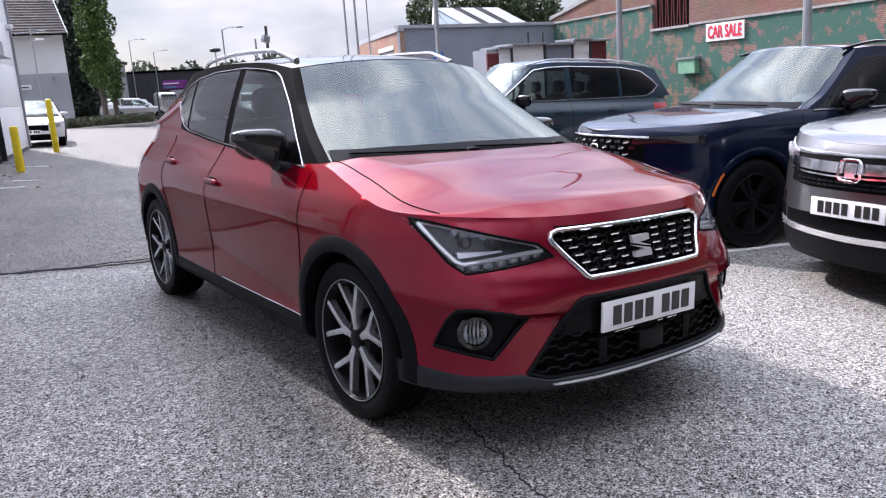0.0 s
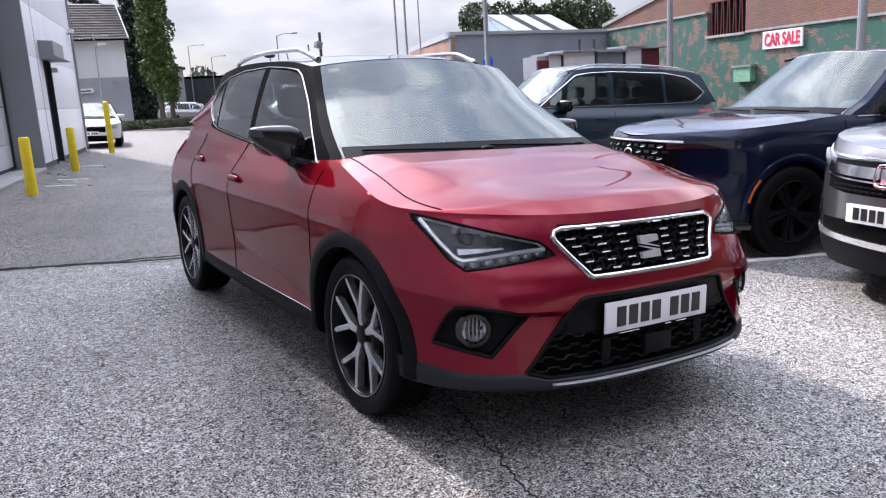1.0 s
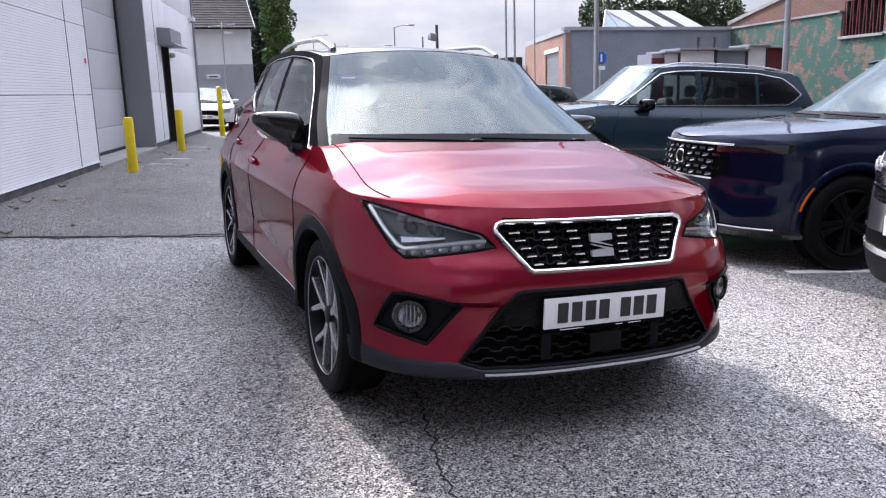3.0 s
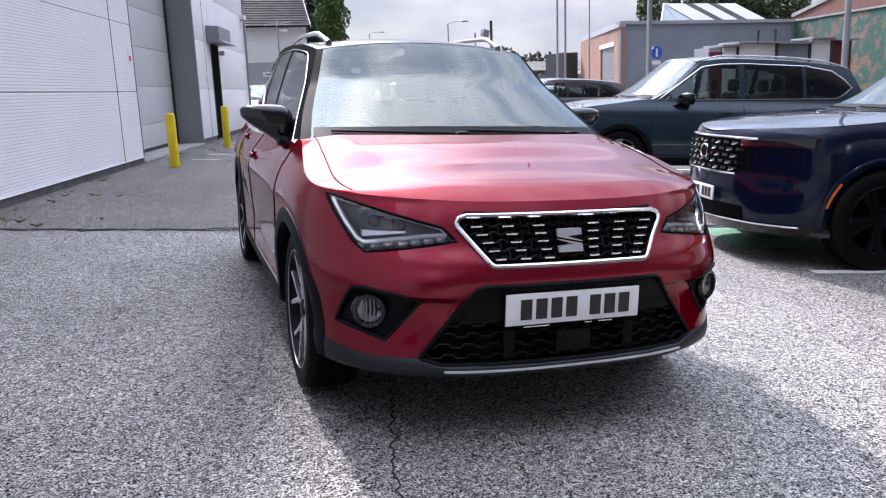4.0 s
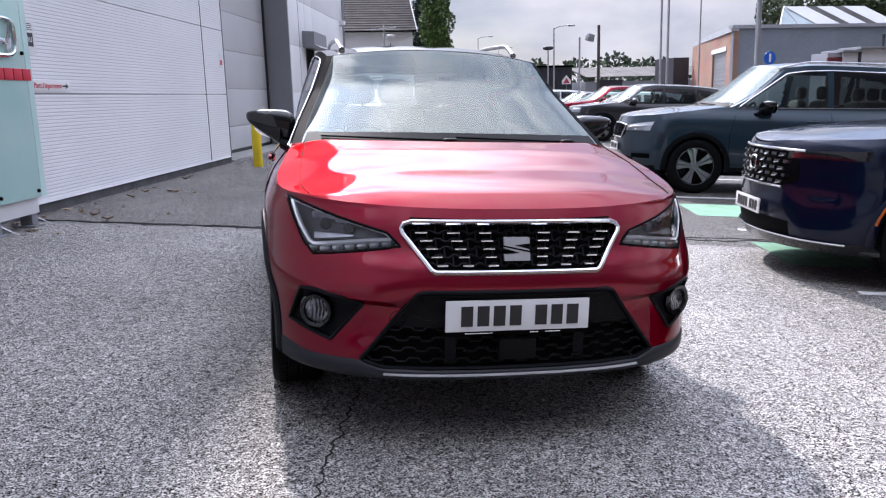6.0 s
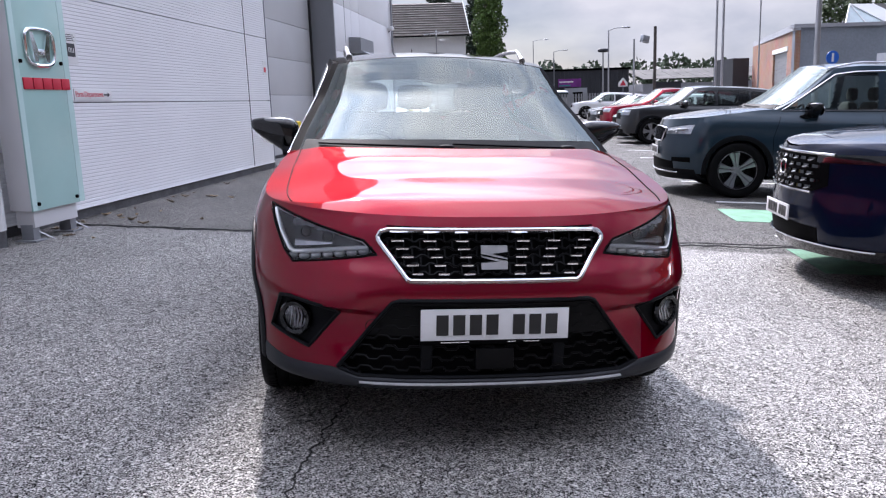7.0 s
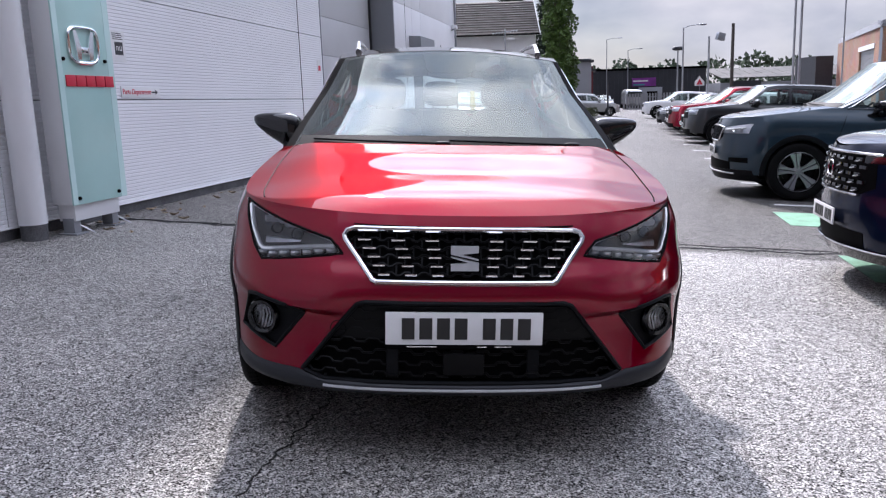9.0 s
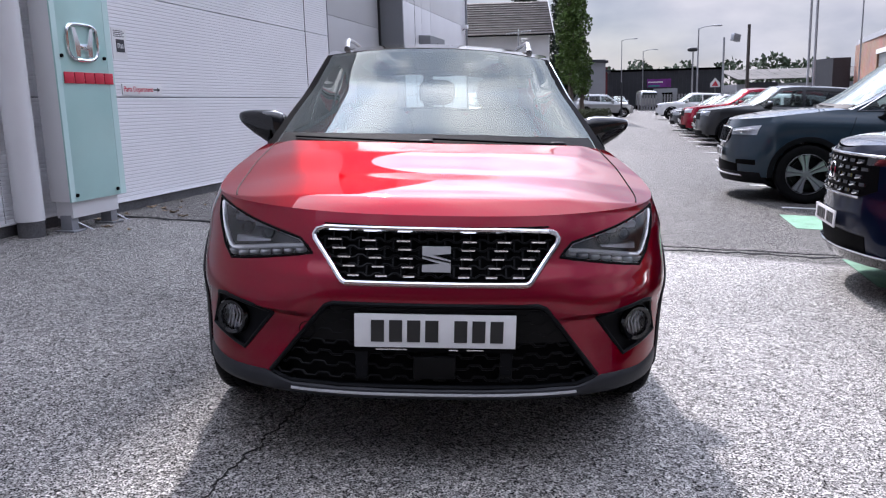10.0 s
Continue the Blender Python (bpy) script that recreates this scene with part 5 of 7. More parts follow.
# silver SUV
sil = suv_shell(zb=smooth((0.0, 0.90), (0.12, 0.955), (0.4, 1.0), (0.9, 1.07), (1.30, 1.12), (1.7, 1.09), (2.5, 1.10), (3.5, 1.13), (4.6, 1.14)), a=0.26, D=0.46)
sil_car = build_car("suv", sil, "silver SUV with chrome winged grille in a bay",
                    dict(paint=M["silver"], roof=M["silver"], clad=M["cladding"], wheels=wheels_silver, spin=0), bay_pose(2.30, 0.52), 0.8, "cars in the bays")
common_side(sil_car, sil, M["silver"], M["silver"], 1.80, 1.16, 1.07, [(2.42, 0.98), (3.36, 1.0)], SUV_SEAMS)
wipers(sil_car, sil)
lamp_unit(sil_car, sil, 0.52, 0.84, line((0.52, 0.80), (0.84, 0.83)), line((0.52, 0.87), (0.84, 0.955)), M["lamp_inner"])
sg = mirror_pair(sil, sil_car, 0, 0.56, lambda x: 0.665 + 0.10 * np.maximum(x - 0.35, 0), lambda x: 0.865 + 0 * x, 0.002, M["dark"], "grille", "black grille with chrome wings")
for z0_, z1_, t_ in ((0.872, 0.884, 0.014), (0.768, 0.832, 0.022), (0.742, 0.752, 0.018)):
    mirror_pair(sil, sil_car, 0, 0.56, lambda x, a_=z0_: a_ + 0.05 * x**2 + 0 * x, lambda x, a_=z1_: a_ + 0.05 * x**2 + 0 * x, t_, M["chrome"], "grille_wing", parent=sg, th=0.02)
for row in range(2):
    for j in range(-9, 10):
        part("grille_cell", Soup().slab(sil.nose_patch(0.05 * j - 0.02, 0.05 * j + 0.02, lambda q, z=0.682 + 0.026 * row: z + 0 * q, lambda q, z=0.682 + 0.026 * row: z + 0.010 + 0 * q, 0.010, 3, 2), (0, 0.01, 0)), M["cladding"], sg)
part("badge_rim", Soup().tube([sil.nose(0.075 * np.sign(math.cos(a_)) * abs(math.cos(a_)) ** 0.5, 0.79 + 0.062 * np.sign(math.sin(a_)) * abs(math.sin(a_)) ** 0.5, 0.040) for a_ in np.linspace(0, 2 * math.pi, 28)[:-1]], 0.009, 6, closed=True), M["bright_chrome"], sg, "plain bright badge rim")
part("badge_plate", Soup().slab(sil.nose_patch(-0.035, 0.035, lambda x: 0.75 + 0 * x, lambda x: 0.83 + 0 * x, 0.036, 4, 4), (0, 0.01, 0)), M["chrome"], sg)
mirror_pair(sil, sil_car, 0, 0.60, lambda x: 0.40 + 0 * x, lambda x: 0.515 - 0.03 * x, 0.006, M["dark"], "lower_intake")
mirror_pair(sil, sil_car, 0, 0.80, lambda x: 0.365 + 0.02 * x, lambda x: 0.402 + 0.02 * x, 0.018, M["alloy"], "skid_blade", th=0.05)
mirror_pair(sil, sil_car, 0, 0.88, lambda x: 0.21 + 0 * x, lambda x: 0.363 + 0.02 * x, 0.010, M["cladding"], "chin", th=0.06)
mirror_pair(sil, sil_car, 0.66, 0.86, lambda x: 0.42 + 0 * x, lambda x: 0.60 + 0 * x, 0.003, M["dark"], "fog_pocket")
mirror_pair(sil, sil_car, 0.64, 0.86, lambda x: 0.50 + 0 * x, lambda x: 0.525 + 0 * x, 0.014, M["chrome"], "fog_bar")
number_plate(sil_car, sil, 0.56, 0.016)

# cars further along the bays and the lane
far_shell = suv_shell(dlo=None, dlo_r=0.0)
hatch = suv_shell(length=4.2, dlo=None, zb=smooth((0.0, 0.72), (0.15, 0.76), (0.5, 0.82), (1.0, 0.90), (1.4, 0.95), (2.5, 0.98), (4.2, 1.0)), w=smooth((0.15, 0.80), (0.3, 0.86), (0.6, 0.885), (0.8, 0.88), (0.92, 0.82), (1.0, 0.78)),
                  zr=smooth((1.6, 1.33), (2.0, 1.40), (2.6, 1.42), (3.3, 1.40), (4.0, 1.30)), xr=smooth((1.4, 0.56), (2.2, 0.59), (4.0, 0.55)), A0=1.25, A1=2.0, Bc=1.0, Tc=1.85, C0=4.05, C1=3.75,
                  yr=smooth((0.15, 4.05), (0.6, 4.2), (1.0, 4.12)), axles=(0.85, 3.4), wheel_r=0.31, arch_r=0.35, arch_band=0.012, track=0.77, sill=(0.2, 0.28), hood_w=0.80,
                  windows=((1.40, 2.4, line((1.4, 0.97), (2.4, 0.99)), line((1.4, 0.98), (1.95, 1.33), (2.4, 1.36))), (2.48, 3.2, line((2.48, 0.99), (3.2, 1.01)), line((2.48, 1.36), (3.2, 1.33))),
                           (3.25, 3.65, line((3.25, 1.02), (3.65, 1.1)), line((3.25, 1.32), (3.65, 1.2)))))


def far_car(name, sh, label, paint, m, wheels, mirror=None):
    car = build_car(name, sh, label, dict(paint=paint, roof=paint, clad=M["cladding"], wheels=wheels, spin=15), m, 0.28, "cars further off")
    top = float(sh.zb(0.3))
    lamp_unit(car, sh, 0.45, 0.78, lambda x: top - 0.17 + 0 * x, lambda x: top - 0.06 + 0.03 * x, M["lamp_inner"])
    mirror_pair(sh, car, 0, 0.45, lambda x: top - 0.28 + 0 * x, lambda x: top - 0.10 + 0 * x, 0.006, M["dark"], "grille")
    nose_tube(sh, car, [(-0.45, top - 0.10), (0.45, top - 0.10)], 0.010, M["chrome"], "grille_bar", 0.012, 10)
    mirror_pair(sh, car, 0, 0.6, lambda x: 0.26 + 0 * x, lambda x: 0.40 + 0 * x, 0.006, M["dark"], "lower_intake")
    number_plate(car, sh, 0.48, 0.014)
    for k in (1, -1):
        wing_mirror(car, sh, k, mirror or paint, sh.w(0.8) + 0.11, sh.A0 + 0.42, float(sh.zb(sh.A0)) + 0.06, 1.0)
    return car


wheels_small = wheel_mesh_set(0.31, 0.2, 0.215, "twin", M["alloy"], M["rim_dark"])
FAR = [
    ("suv", far_shell, "charcoal SUV with pale mirrors in a bay", "charcoal", 7, 0.0, wheels_silver, "silver"),
    ("hatchback", hatch, "white hatchback in a bay beside a dark SUV", "white_paint", 8, 0.15, wheels_small, None),
    ("suv", far_shell, "bright red SUV in a bay", "red", 9, -0.1, wheels_silver, None),
    ("hatchback", hatch, "white hatchback in a bay beside a red SUV", "white_paint", 10, 0.0, wheels_small, None),
    ("hatchback", hatch, "charcoal hatchback in a bay", "charcoal", 11, -0.2, wheels_small, None),
    ("hatchback", hatch, "silver hatchback in a bay", "pale_silver", 12, 0.2, wheels_small, None),
    ("hatchback", hatch, "dark grey-blue hatchback in a bay", "steel_blue", 13, 0.1, wheels_small, None),
    ("suv", far_shell, "white SUV at the end of the bays", "white_paint", 18, -0.2, wheels_silver, None),
]
for nm, sh_, lab, pt, k_, dx, wh, mi in FAR:
    far_car(nm, sh_, lab, M[pt], bay_pose(2.95 + 0.555 * k_ + 0.27 + dx, 1.93 + 2.42 * k_ + 1.2), wh, M[mi] if mi else None)
far_car("hatchback", hatch, "white hatchback parked in front of a house", M["white_paint"], pose(0.98, 23.6, 0, 0, 0, -10) @ Matrix.Diagonal((1, 1, 0.92, 1)), wheels_small)
far_car("hatchback", hatch, "silver hatchback parked behind a low hedge", M["pale_silver"], pose(12.6, 51.0, 0, 0, 0, 95), wheels_small)
far_car("hatchback", hatch, "silver hatchback waiting at the far end of the lane", M["pale_silver"], pose(16.5, 73.0, 0, 0, 0, -8), wheels_small)

# ---- the place ----
def asphalt():
    m = bpy.data.materials.new("asphalt")
    m.use_nodes = True
    t = m.node_tree
    b = t.nodes["Principled BSDF"]
    co = t.nodes.new("ShaderNodeTexCoord")

    def tex(kind, scale, detail=3.0):
        n = t.nodes.new(kind)
        n.inputs["Scale"].default_value = scale
        if kind == "ShaderNodeTexNoise":
            n.inputs["Detail"].default_value = detail
        t.links.new(co.outputs["Object"], n.inputs["Vector"])
        return n

    def rng(src, a, b_, c, d):
        r = t.nodes.new("ShaderNodeMapRange")
        for i, q in enumerate((a, b_, c, d)):
            r.inputs[1 + i].default_value = q
        t.links.new(src, r.inputs[0])
        return r.outputs[0]

    def op(kind, x, y):
        n = t.nodes.new("ShaderNodeMath")
        n.operation = kind
        for i, q in enumerate((x, y)):
            if isinstance(q, (int, float)):
                n.inputs[i].default_value = q
            else:
                t.links.new(q, n.inputs[i])
        return n.outputs[0]

    grit = tex("ShaderNodeTexVoronoi", 75.0)
    grit2 = tex("ShaderNodeTexNoise", 160.0, 4.0)
    blot = tex("ShaderNodeTexNoise", 0.9, 5.0)
    mid = tex("ShaderNodeTexNoise", 7.0, 4.0)
    big = tex("ShaderNodeTexNoise", 0.13, 3.0)
    # older, smoother surface beyond the cross joint
    sep = t.nodes.new("ShaderNodeSeparateXYZ")
    t.links.new(co.outputs["Object"], sep.inputs[0])
    wob = rng(blot.outputs["Fac"], 0.3, 0.7, -0.12, 0.12)
    yy = op("ADD", sep.outputs["Y"], wob)
    old = rng(yy, 5.10, 5.22, 0.0, 1.0)
    # mask of the sunlit right and far lane, whose light level is put into the tone
    worn = op("MAXIMUM", rng(op("ADD", sep.outputs["X"], op("MULTIPLY", wob, 4.0)), 4.2, 6.0, 0.0, 1.0), rng(yy, 14.0, 20.0, 0.0, 1.0))
    speck = rng(grit2.outputs["Fac"], 0.40, 0.62, 0.0, 2.6)
    stone = rng(grit.outputs["Color"], 0.0, 1.0, 0.15, 1.85)
    tone = op("MULTIPLY", op("MULTIPLY", speck, stone), op("MULTIPLY", rng(blot.outputs["Fac"], 0.3, 0.7, 0.78, 1.19), rng(mid.outputs["Fac"], 0.3, 0.7, 0.88, 1.12)))
    tone = op("MULTIPLY", tone, rng(big.outputs["Fac"], 0.35, 0.65, 0.9, 1.1))
    level = op("ADD", op("MULTIPLY", op("SUBTRACT", 1.0, old), rng(worn, 0.0, 1.0, ASPHALT_NEW, ASPHALT_NEW * ASPHALT_SUNLIT)), op("MULTIPLY", old, rng(worn, 0.0, 1.0, ASPHALT_OLD, ASPHALT_OLD * 0.60)))
    col = t.nodes.new("ShaderNodeVectorMath")
    col.operation = "SCALE"
    col.inputs[0].default_value = (1.045, 0.985, 0.91)
    t.links.new(op("MULTIPLY", tone, level), col.inputs["Scale"])
    t.links.new(col.outputs[0], b.inputs["Base Color"])
    t.links.new(rng(mid.outputs["Fac"], 0.3, 0.7, 0.48, 0.62), b.inputs["Roughness"])
    t.links.new(op("MULTIPLY", op("MULTIPLY", speck, stone), rng(old, 0.0, 1.0, 0.85, 0.20)), b.inputs["Specular IOR Level"])
    bp = t.nodes.new("ShaderNodeBump")
    bp.inputs["Strength"].default_value, bp.inputs["Distance"].default_value = 1.0, 0.008
    t.links.new(op("ADD", grit.outputs["Distance"], op("MULTIPLY", grit2.outputs["Fac"], 0.8)), bp.inputs["Height"])
    t.links.new(bp.outputs[0], b.inputs["Normal"])
    return m


# the last value scales the tone on the sunlit right side
ASPHALT_NEW, ASPHALT_OLD, ASPHALT_SUNLIT = 0.160, 0.122, 1.12
M["asphalt"] = asphalt()
W = Matrix.Translation((-4.455, 0, 0)) @ Matrix.Rotation(radians(-13), 4, "Z")   # local x out from the wall, local y along it
far_ = np.linspace(0.12, 1, 9) ** 3 * 2500
ns_ = np.concatenate([-far_[::-1], np.linspace(0, 26, 14), 26 + far_])
ss_ = np.concatenate([-20 - far_[::-1], np.linspace(-20, 60, 20), 60 + far_])
gn, gss = np.meshgrid(ns_, ss_, indexing="ij")
gz = -np.clip(gn, 0, 26) * math.tan(radians(2.92))
ground = new("ground", mesh_of("ground", Soup().grid(np.stack([gn, gss, gz], -1)), M["asphalt"]))
ground.matrix_basis = W
tagged(ground, "grey gritty asphalt yard with worn patches", "ground", kind="structure")

M["road_white"] = material("worn_white_road_paint", (0.62, 0.62, 0.60), 0.7, 0, vary=0.18, scale=6, fine=0.25, fine_scale=90, bump=0.2, bump_scale=120)
M["road_green"] = material("worn_green_road_paint", (0.16, 0.34, 0.22), 0.7, 0, vary=0.2, scale=5, fine=0.25, fine_scale=90, bump=0.2, bump_scale=120)
M["tar"] = material("dark_tar_seam", (0.038, 0.038, 0.039), 0.95, 0, spec=0.05, vary=0.2, scale=20, bump=0.3, bump_scale=80)
VX, VY = 0.974, -0.225
for k_ in range(-1, 20):
    x0, y0 = 2.90 + 0.555 * k_, 1.92 + 2.42 * k_
    ln = 4.6
    d = Vector((VX, VY, 0)) * ln
    q = Vector((-VY, VX, 0)) * 0.045
    p = Vector((x0, y0, 0.002))
    solid("bay_line", Soup().extrude([p - q, p + d - q, p + d + q, p + q], (0, 0, 0.003)), M["road_white"], "worn white painted bay line on asphalt", "road marking", "bay lines", "structure", flat=True)
for x0, y0 in ((3.20, 3.70), (3.72, 6.14)):
    p = Vector((x0, y0, 0.002))
    d, q = Vector((VX, VY, 0)) * 1.0, Vector((-VY, VX, 0)) * 0.95
    solid("green_marking", Soup().extrude([p - q, p - q + d, p + d, p], (0, 0, 0.003)), M["road_green"], "faded green painted square beside the bay", "road marking", "green markings", "structure", flat=True)


def ragged(p0, p1, w0, seed, n=60, wander=0.03):
    rnd = random.Random(seed)
    a, b = Vector(p0), Vector(p1)
    t_ = (b - a).normalized()
    s_ = Vector((-t_.y, t_.x, 0))
    lo, hi, off = [], [], 0.0
    for i in range(n + 1):
        off = off * 0.9 + rnd.uniform(-wander, wander)
        c = a + (b - a) * (i / n) + s_ * off
        w_ = w0 * rnd.uniform(0.3, 1.2) + 0.001
        lo.append(c - s_ * w_)
        hi.append(c + s_ * w_)
    g = np.array([[l[:], h[:]] for l, h in zip(lo, hi)])
    return Soup().slab(g, (0, 0, -0.004))


M["crack_fill"] = material("dusty_crack_fill", (0.035, 0.034, 0.033), 0.95, 0, spec=0.05, vary=0.3, scale=30)
solid("tar_joint", ragged((-4.3, 5.34, 0.004), (6.0, 3.29, 0.004), 0.016, 4, 220, 0.02), M["tar"], "thin ragged dark joint along an older repair", "road joint", kind="structure", flat=True)
solid("tar_joint", ragged((-4.3, 5.25, 0.004), (6.0, 3.2, 0.004), 0.026, 3, 220), M["tar"], "ragged dark joint across the asphalt", "road joint", kind="structure", flat=True)
solid("crack", ragged((-0.52, 0.62, 0.004), (-0.78, -0.75, 0.004), 0.0018, 5, 90, 0.012), M["crack_fill"], "thin dark crack in the asphalt", "crack", kind="structure", flat=True)

# ---- white clad building beside the lane ----
M["clad_white"] = material("white_steel_cladding", (0.86, 0.86, 0.88), 0.45, 0, vary=0.03, scale=0.8, fine=0.02, fine_scale=30, rough_vary=0.08)
M["clad_grey"] = material("mid_grey_steel", (0.26, 0.27, 0.29), 0.5, 0, vary=0.06, scale=1.2, fine=0.03, fine_scale=40)
M["door_white"] = material("off_white_door_panel", (0.56, 0.56, 0.57), 0.5, 0, vary=0.05, scale=0.7)
M["plinth"] = material("dark_block_plinth", (0.10, 0.10, 0.105), 0.85, 0, vary=0.3, scale=4, fine=0.2, fine_scale=60, bump=0.5, bump_scale=60)
M["concrete"] = material("pale_concrete", (0.30, 0.295, 0.28), 0.85, 0, vary=0.2, scale=3, fine=0.15, fine_scale=80, bump=0.3, bump_scale=90)
M["seal"] = material("dark_rubber_seal", (0.02, 0.02, 0.022), 0.6, 0, vary=0.1, scale=10)
M["yellow"] = material("yellow_bollard_paint", (0.80, 0.60, 0.01), 0.45, 0, vary=0.08, scale=6, fine=0.05, fine_scale=60, bump=0.1, bump_scale=50)


def ribbed(y0, y1, z0, z1, pitch=0.034, depth=0.004, th=0.06):
    """A steel sandwich panel with shallow sideways ribs."""
    zs, xs = [z0], [-0.004]
    n = int((z1 - z0) / pitch)
    for i in range(n):
        a = z0 + (z1 - z0) * i / n
        b = (z1 - z0) / n
        for f_, d_ in ((0.10, 0.0), (0.72, 0.0), (0.80, -depth), (0.98, -depth)):
            zs.append(a + b * f_)
            xs.append(d_)
    zs.append(z1)
    xs.append(-0.004)
    g = np.array([[(x, y, z) for x, z in zip(xs, zs)] for y in (y0, y1)])
    return Soup().slab(g, (-th, 0, 0))


bld = thing("wall_west", "white ribbed steel cladding wall of a workshop", "wall", m=W, kind="structure")
TALL = 9.4      # height of the workshop
rows_ = [(0.11, 1.13), (1.14, 2.15), (2.16, 3.17)]
for y0, y1 in ((-14.0, -8.0), (-7.99, -2.0), (-1.99, 4.0), (4.01, 10.47), (10.49, 11.45)):
    for z0, z1 in rows_:
        part("panel", ribbed(y0, y1, z0, z1), M["clad_white"], bld, flat=True)
part("backing", Soup().box(-0.30, -14, 0.0, -0.065, 11.44, TALL - 0.02), M["clad_grey"], bld)
part("upper_cladding", Soup().box(-0.064, -14, 3.18, 0.0, 11.45, TALL), M["clad_white"], bld)
part("plinth", Soup().box(-0.28, -14, -0.10, -0.012, 11.44, 0.10), M["plinth"], bld)
part("drip_flashing", Soup().box(-0.02, -14, 0.095, 0.014, 11.45, 0.112, 0.003), M["clad_white"], bld)
part("joint_seal", Soup().box(-0.02, 10.473, 0.10, 0.003, 10.487, 3.17), M["seal"], bld)
part("cover_strip", Soup().box(-0.02, 11.443, 0.10, 0.010, 11.467, 3.17, 0.003), M["clad_grey"], bld)
# recessed overhead door
part("return_wall", Soup().box(-1.1, 11.47, 0.0, -0.01, 11.51, TALL), M["clad_grey"], bld)
part("return_wall", Soup().box(-0.62, 16.08, 0.0, -0.001, 16.14, TALL), M["clad_grey"], bld, "mid grey reveal beside the door")
for z0, z1 in [(0.10, 0.545)] + [(0.545 + 0.715 * i, 1.26 + 0.715 * i) for i in range(7)]:
    part("door_section", Soup().box(-0.62, 11.52, z0, -0.56, 16.02, z1 - 0.008, 0.004), M["door_white"], bld, "off-white overhead door section")
part("door_seal", Soup().box(-0.62, 16.02, 0.05, -0.52, 16.08, 5.6), M["seal"], bld)
part("door_foot_seal", Soup().box(-0.615, 11.52, 0.036, -0.565, 16.02, 0.10), M["seal"], bld)
part("door_head", Soup().box(-0.62, 11.52, 5.56, -0.01, 16.08, TALL), M["clad_grey"], bld)
part("threshold", Soup().box(-1.0, 11.52, -0.02, 0.02, 16.07, 0.035, 0.006), M["concrete"], bld)
# smooth wall with the small shutter
for y0, y1, z0, z1 in ((16.14, 17.10, 0.10, TALL), (17.11, 17.74, 0.10, TALL), (17.75, 18.65, 2.26, TALL), (18.66, 23.1, 0.10, TALL)):
    zz_ = z0
    while zz_ < z1 - 0.1:
        top_ = min(z1, (math.floor(zz_ / 1.05 + 0.001) + 1) * 1.05 + 0.14)
        part("panel", Soup().box(-0.08, y0 + 0.004, zz_ + 0.004, 0.0, y1 - 0.004, top_ - 0.004, 0.003), M["clad_white"], bld)
        zz_ = top_
part("groove_seal", Soup().box(-0.02, 17.098, 0.1, 0.003, 17.112, TALL - 0.1), M["seal"], bld)
part("backing", Soup().box(-0.30, 16.15, 0.0, -0.085, 17.73, TALL - 0.02), M["clad_grey"], bld)
part("backing", Soup().box(-0.30, 18.67, 0.0, -0.085, 23.09, TALL - 0.02), M["clad_grey"], bld)
part("shutter", Soup().box(-0.26, 17.75, 0.0, -0.22, 18.65, 2.26), M["seal"], bld, "dark roller shutter")
for i in range(22):
    part("shutter_slat", Soup().box(-0.22, 17.78, 0.02 + 0.1 * i, -0.205, 18.57, 0.11 + 0.1 * i, 0.004), M["clad_grey"], bld)
part("shutter_guide", Soup().box(-0.20, 18.58, 0.0, 0.02, 18.65, 2.26), M["seal"], bld)
part("shutter_guide", Soup().box(-0.20, 17.75, 0.0, 0.012, 17.80, 2.26), M["seal"], bld)
hood_ = Soup().extrude([(0.0, 17.42, 2.62), (0.29, 17.42, 2.60), (0.29, 17.42, 2.30), (0.44, 17.42, 2.22), (0.0, 17.42, 2.24)], (0, 1.5, 0))
part("shutter_hood", hood_, M["clad_grey"], bld, "grey shutter housing", flat=True)
part("plinth", Soup().box(-0.28, 16.15, -0.02, -0.012, 17.73, 0.095), M["plinth"], bld)
part("plinth", Soup().box(-0.28, 18.67, -0.02, -0.012, 23.09, 0.095), M["plinth"], bld)
part("end_wall", Soup().box(-16, 23.1, 0.0, 0.0, 23.2, TALL), M["clad_white"], bld)
part("downpipe", Soup().tube([(0.05, 23.0, 0.1), (0.05, 23.0, TALL - 0.1)], 0.035, 8), M["clad_grey"], bld)
part("flat_roof", Soup().box(-16, -14, TALL - 0.2, -0.31, 11.44, TALL - 0.08, 0.02), M["clad_grey"], bld)
part("flat_roof", Soup().box(-16, 11.52, TALL - 0.2, -0.31, 23.09, TALL - 0.08, 0.02), M["clad_grey"], bld)
part("end_wall", Soup().box(-16, -14.1, 0.0, 0.0, -14.0, TALL), M["clad_white"], bld)
cam_box = thing("security_camera", "small white security camera on the wall corner", "camera", m=W)
part("housing", Soup().box(0.02, 22.5, 3.20, 0.16, 22.8, 3.31, 0.02), M["clad_white"], cam_box)
part("bracket", Soup().tube([(0.0, 22.65, 3.15), (0.08, 22.65, 3.21)], 0.015, 6), M["clad_grey"], cam_box)

for x, y, h in ((-1.41, 10.5, 0.82), (-0.39, 14.75, 0.85), (1.15, 20.7, 1.36)):
    s_ = Soup().lathe([(-0.02, 0.075), (0.0, 0.075), (h - 0.035, 0.072), (h - 0.012, 0.064), (h, 0.045), (h + 0.002, 0.0)], 28, "z")
    solid("bollard", s_, M["yellow"], "yellow painted steel bollard beside the workshop door", "bollard", "bollards", m=pose(x, y, 0))

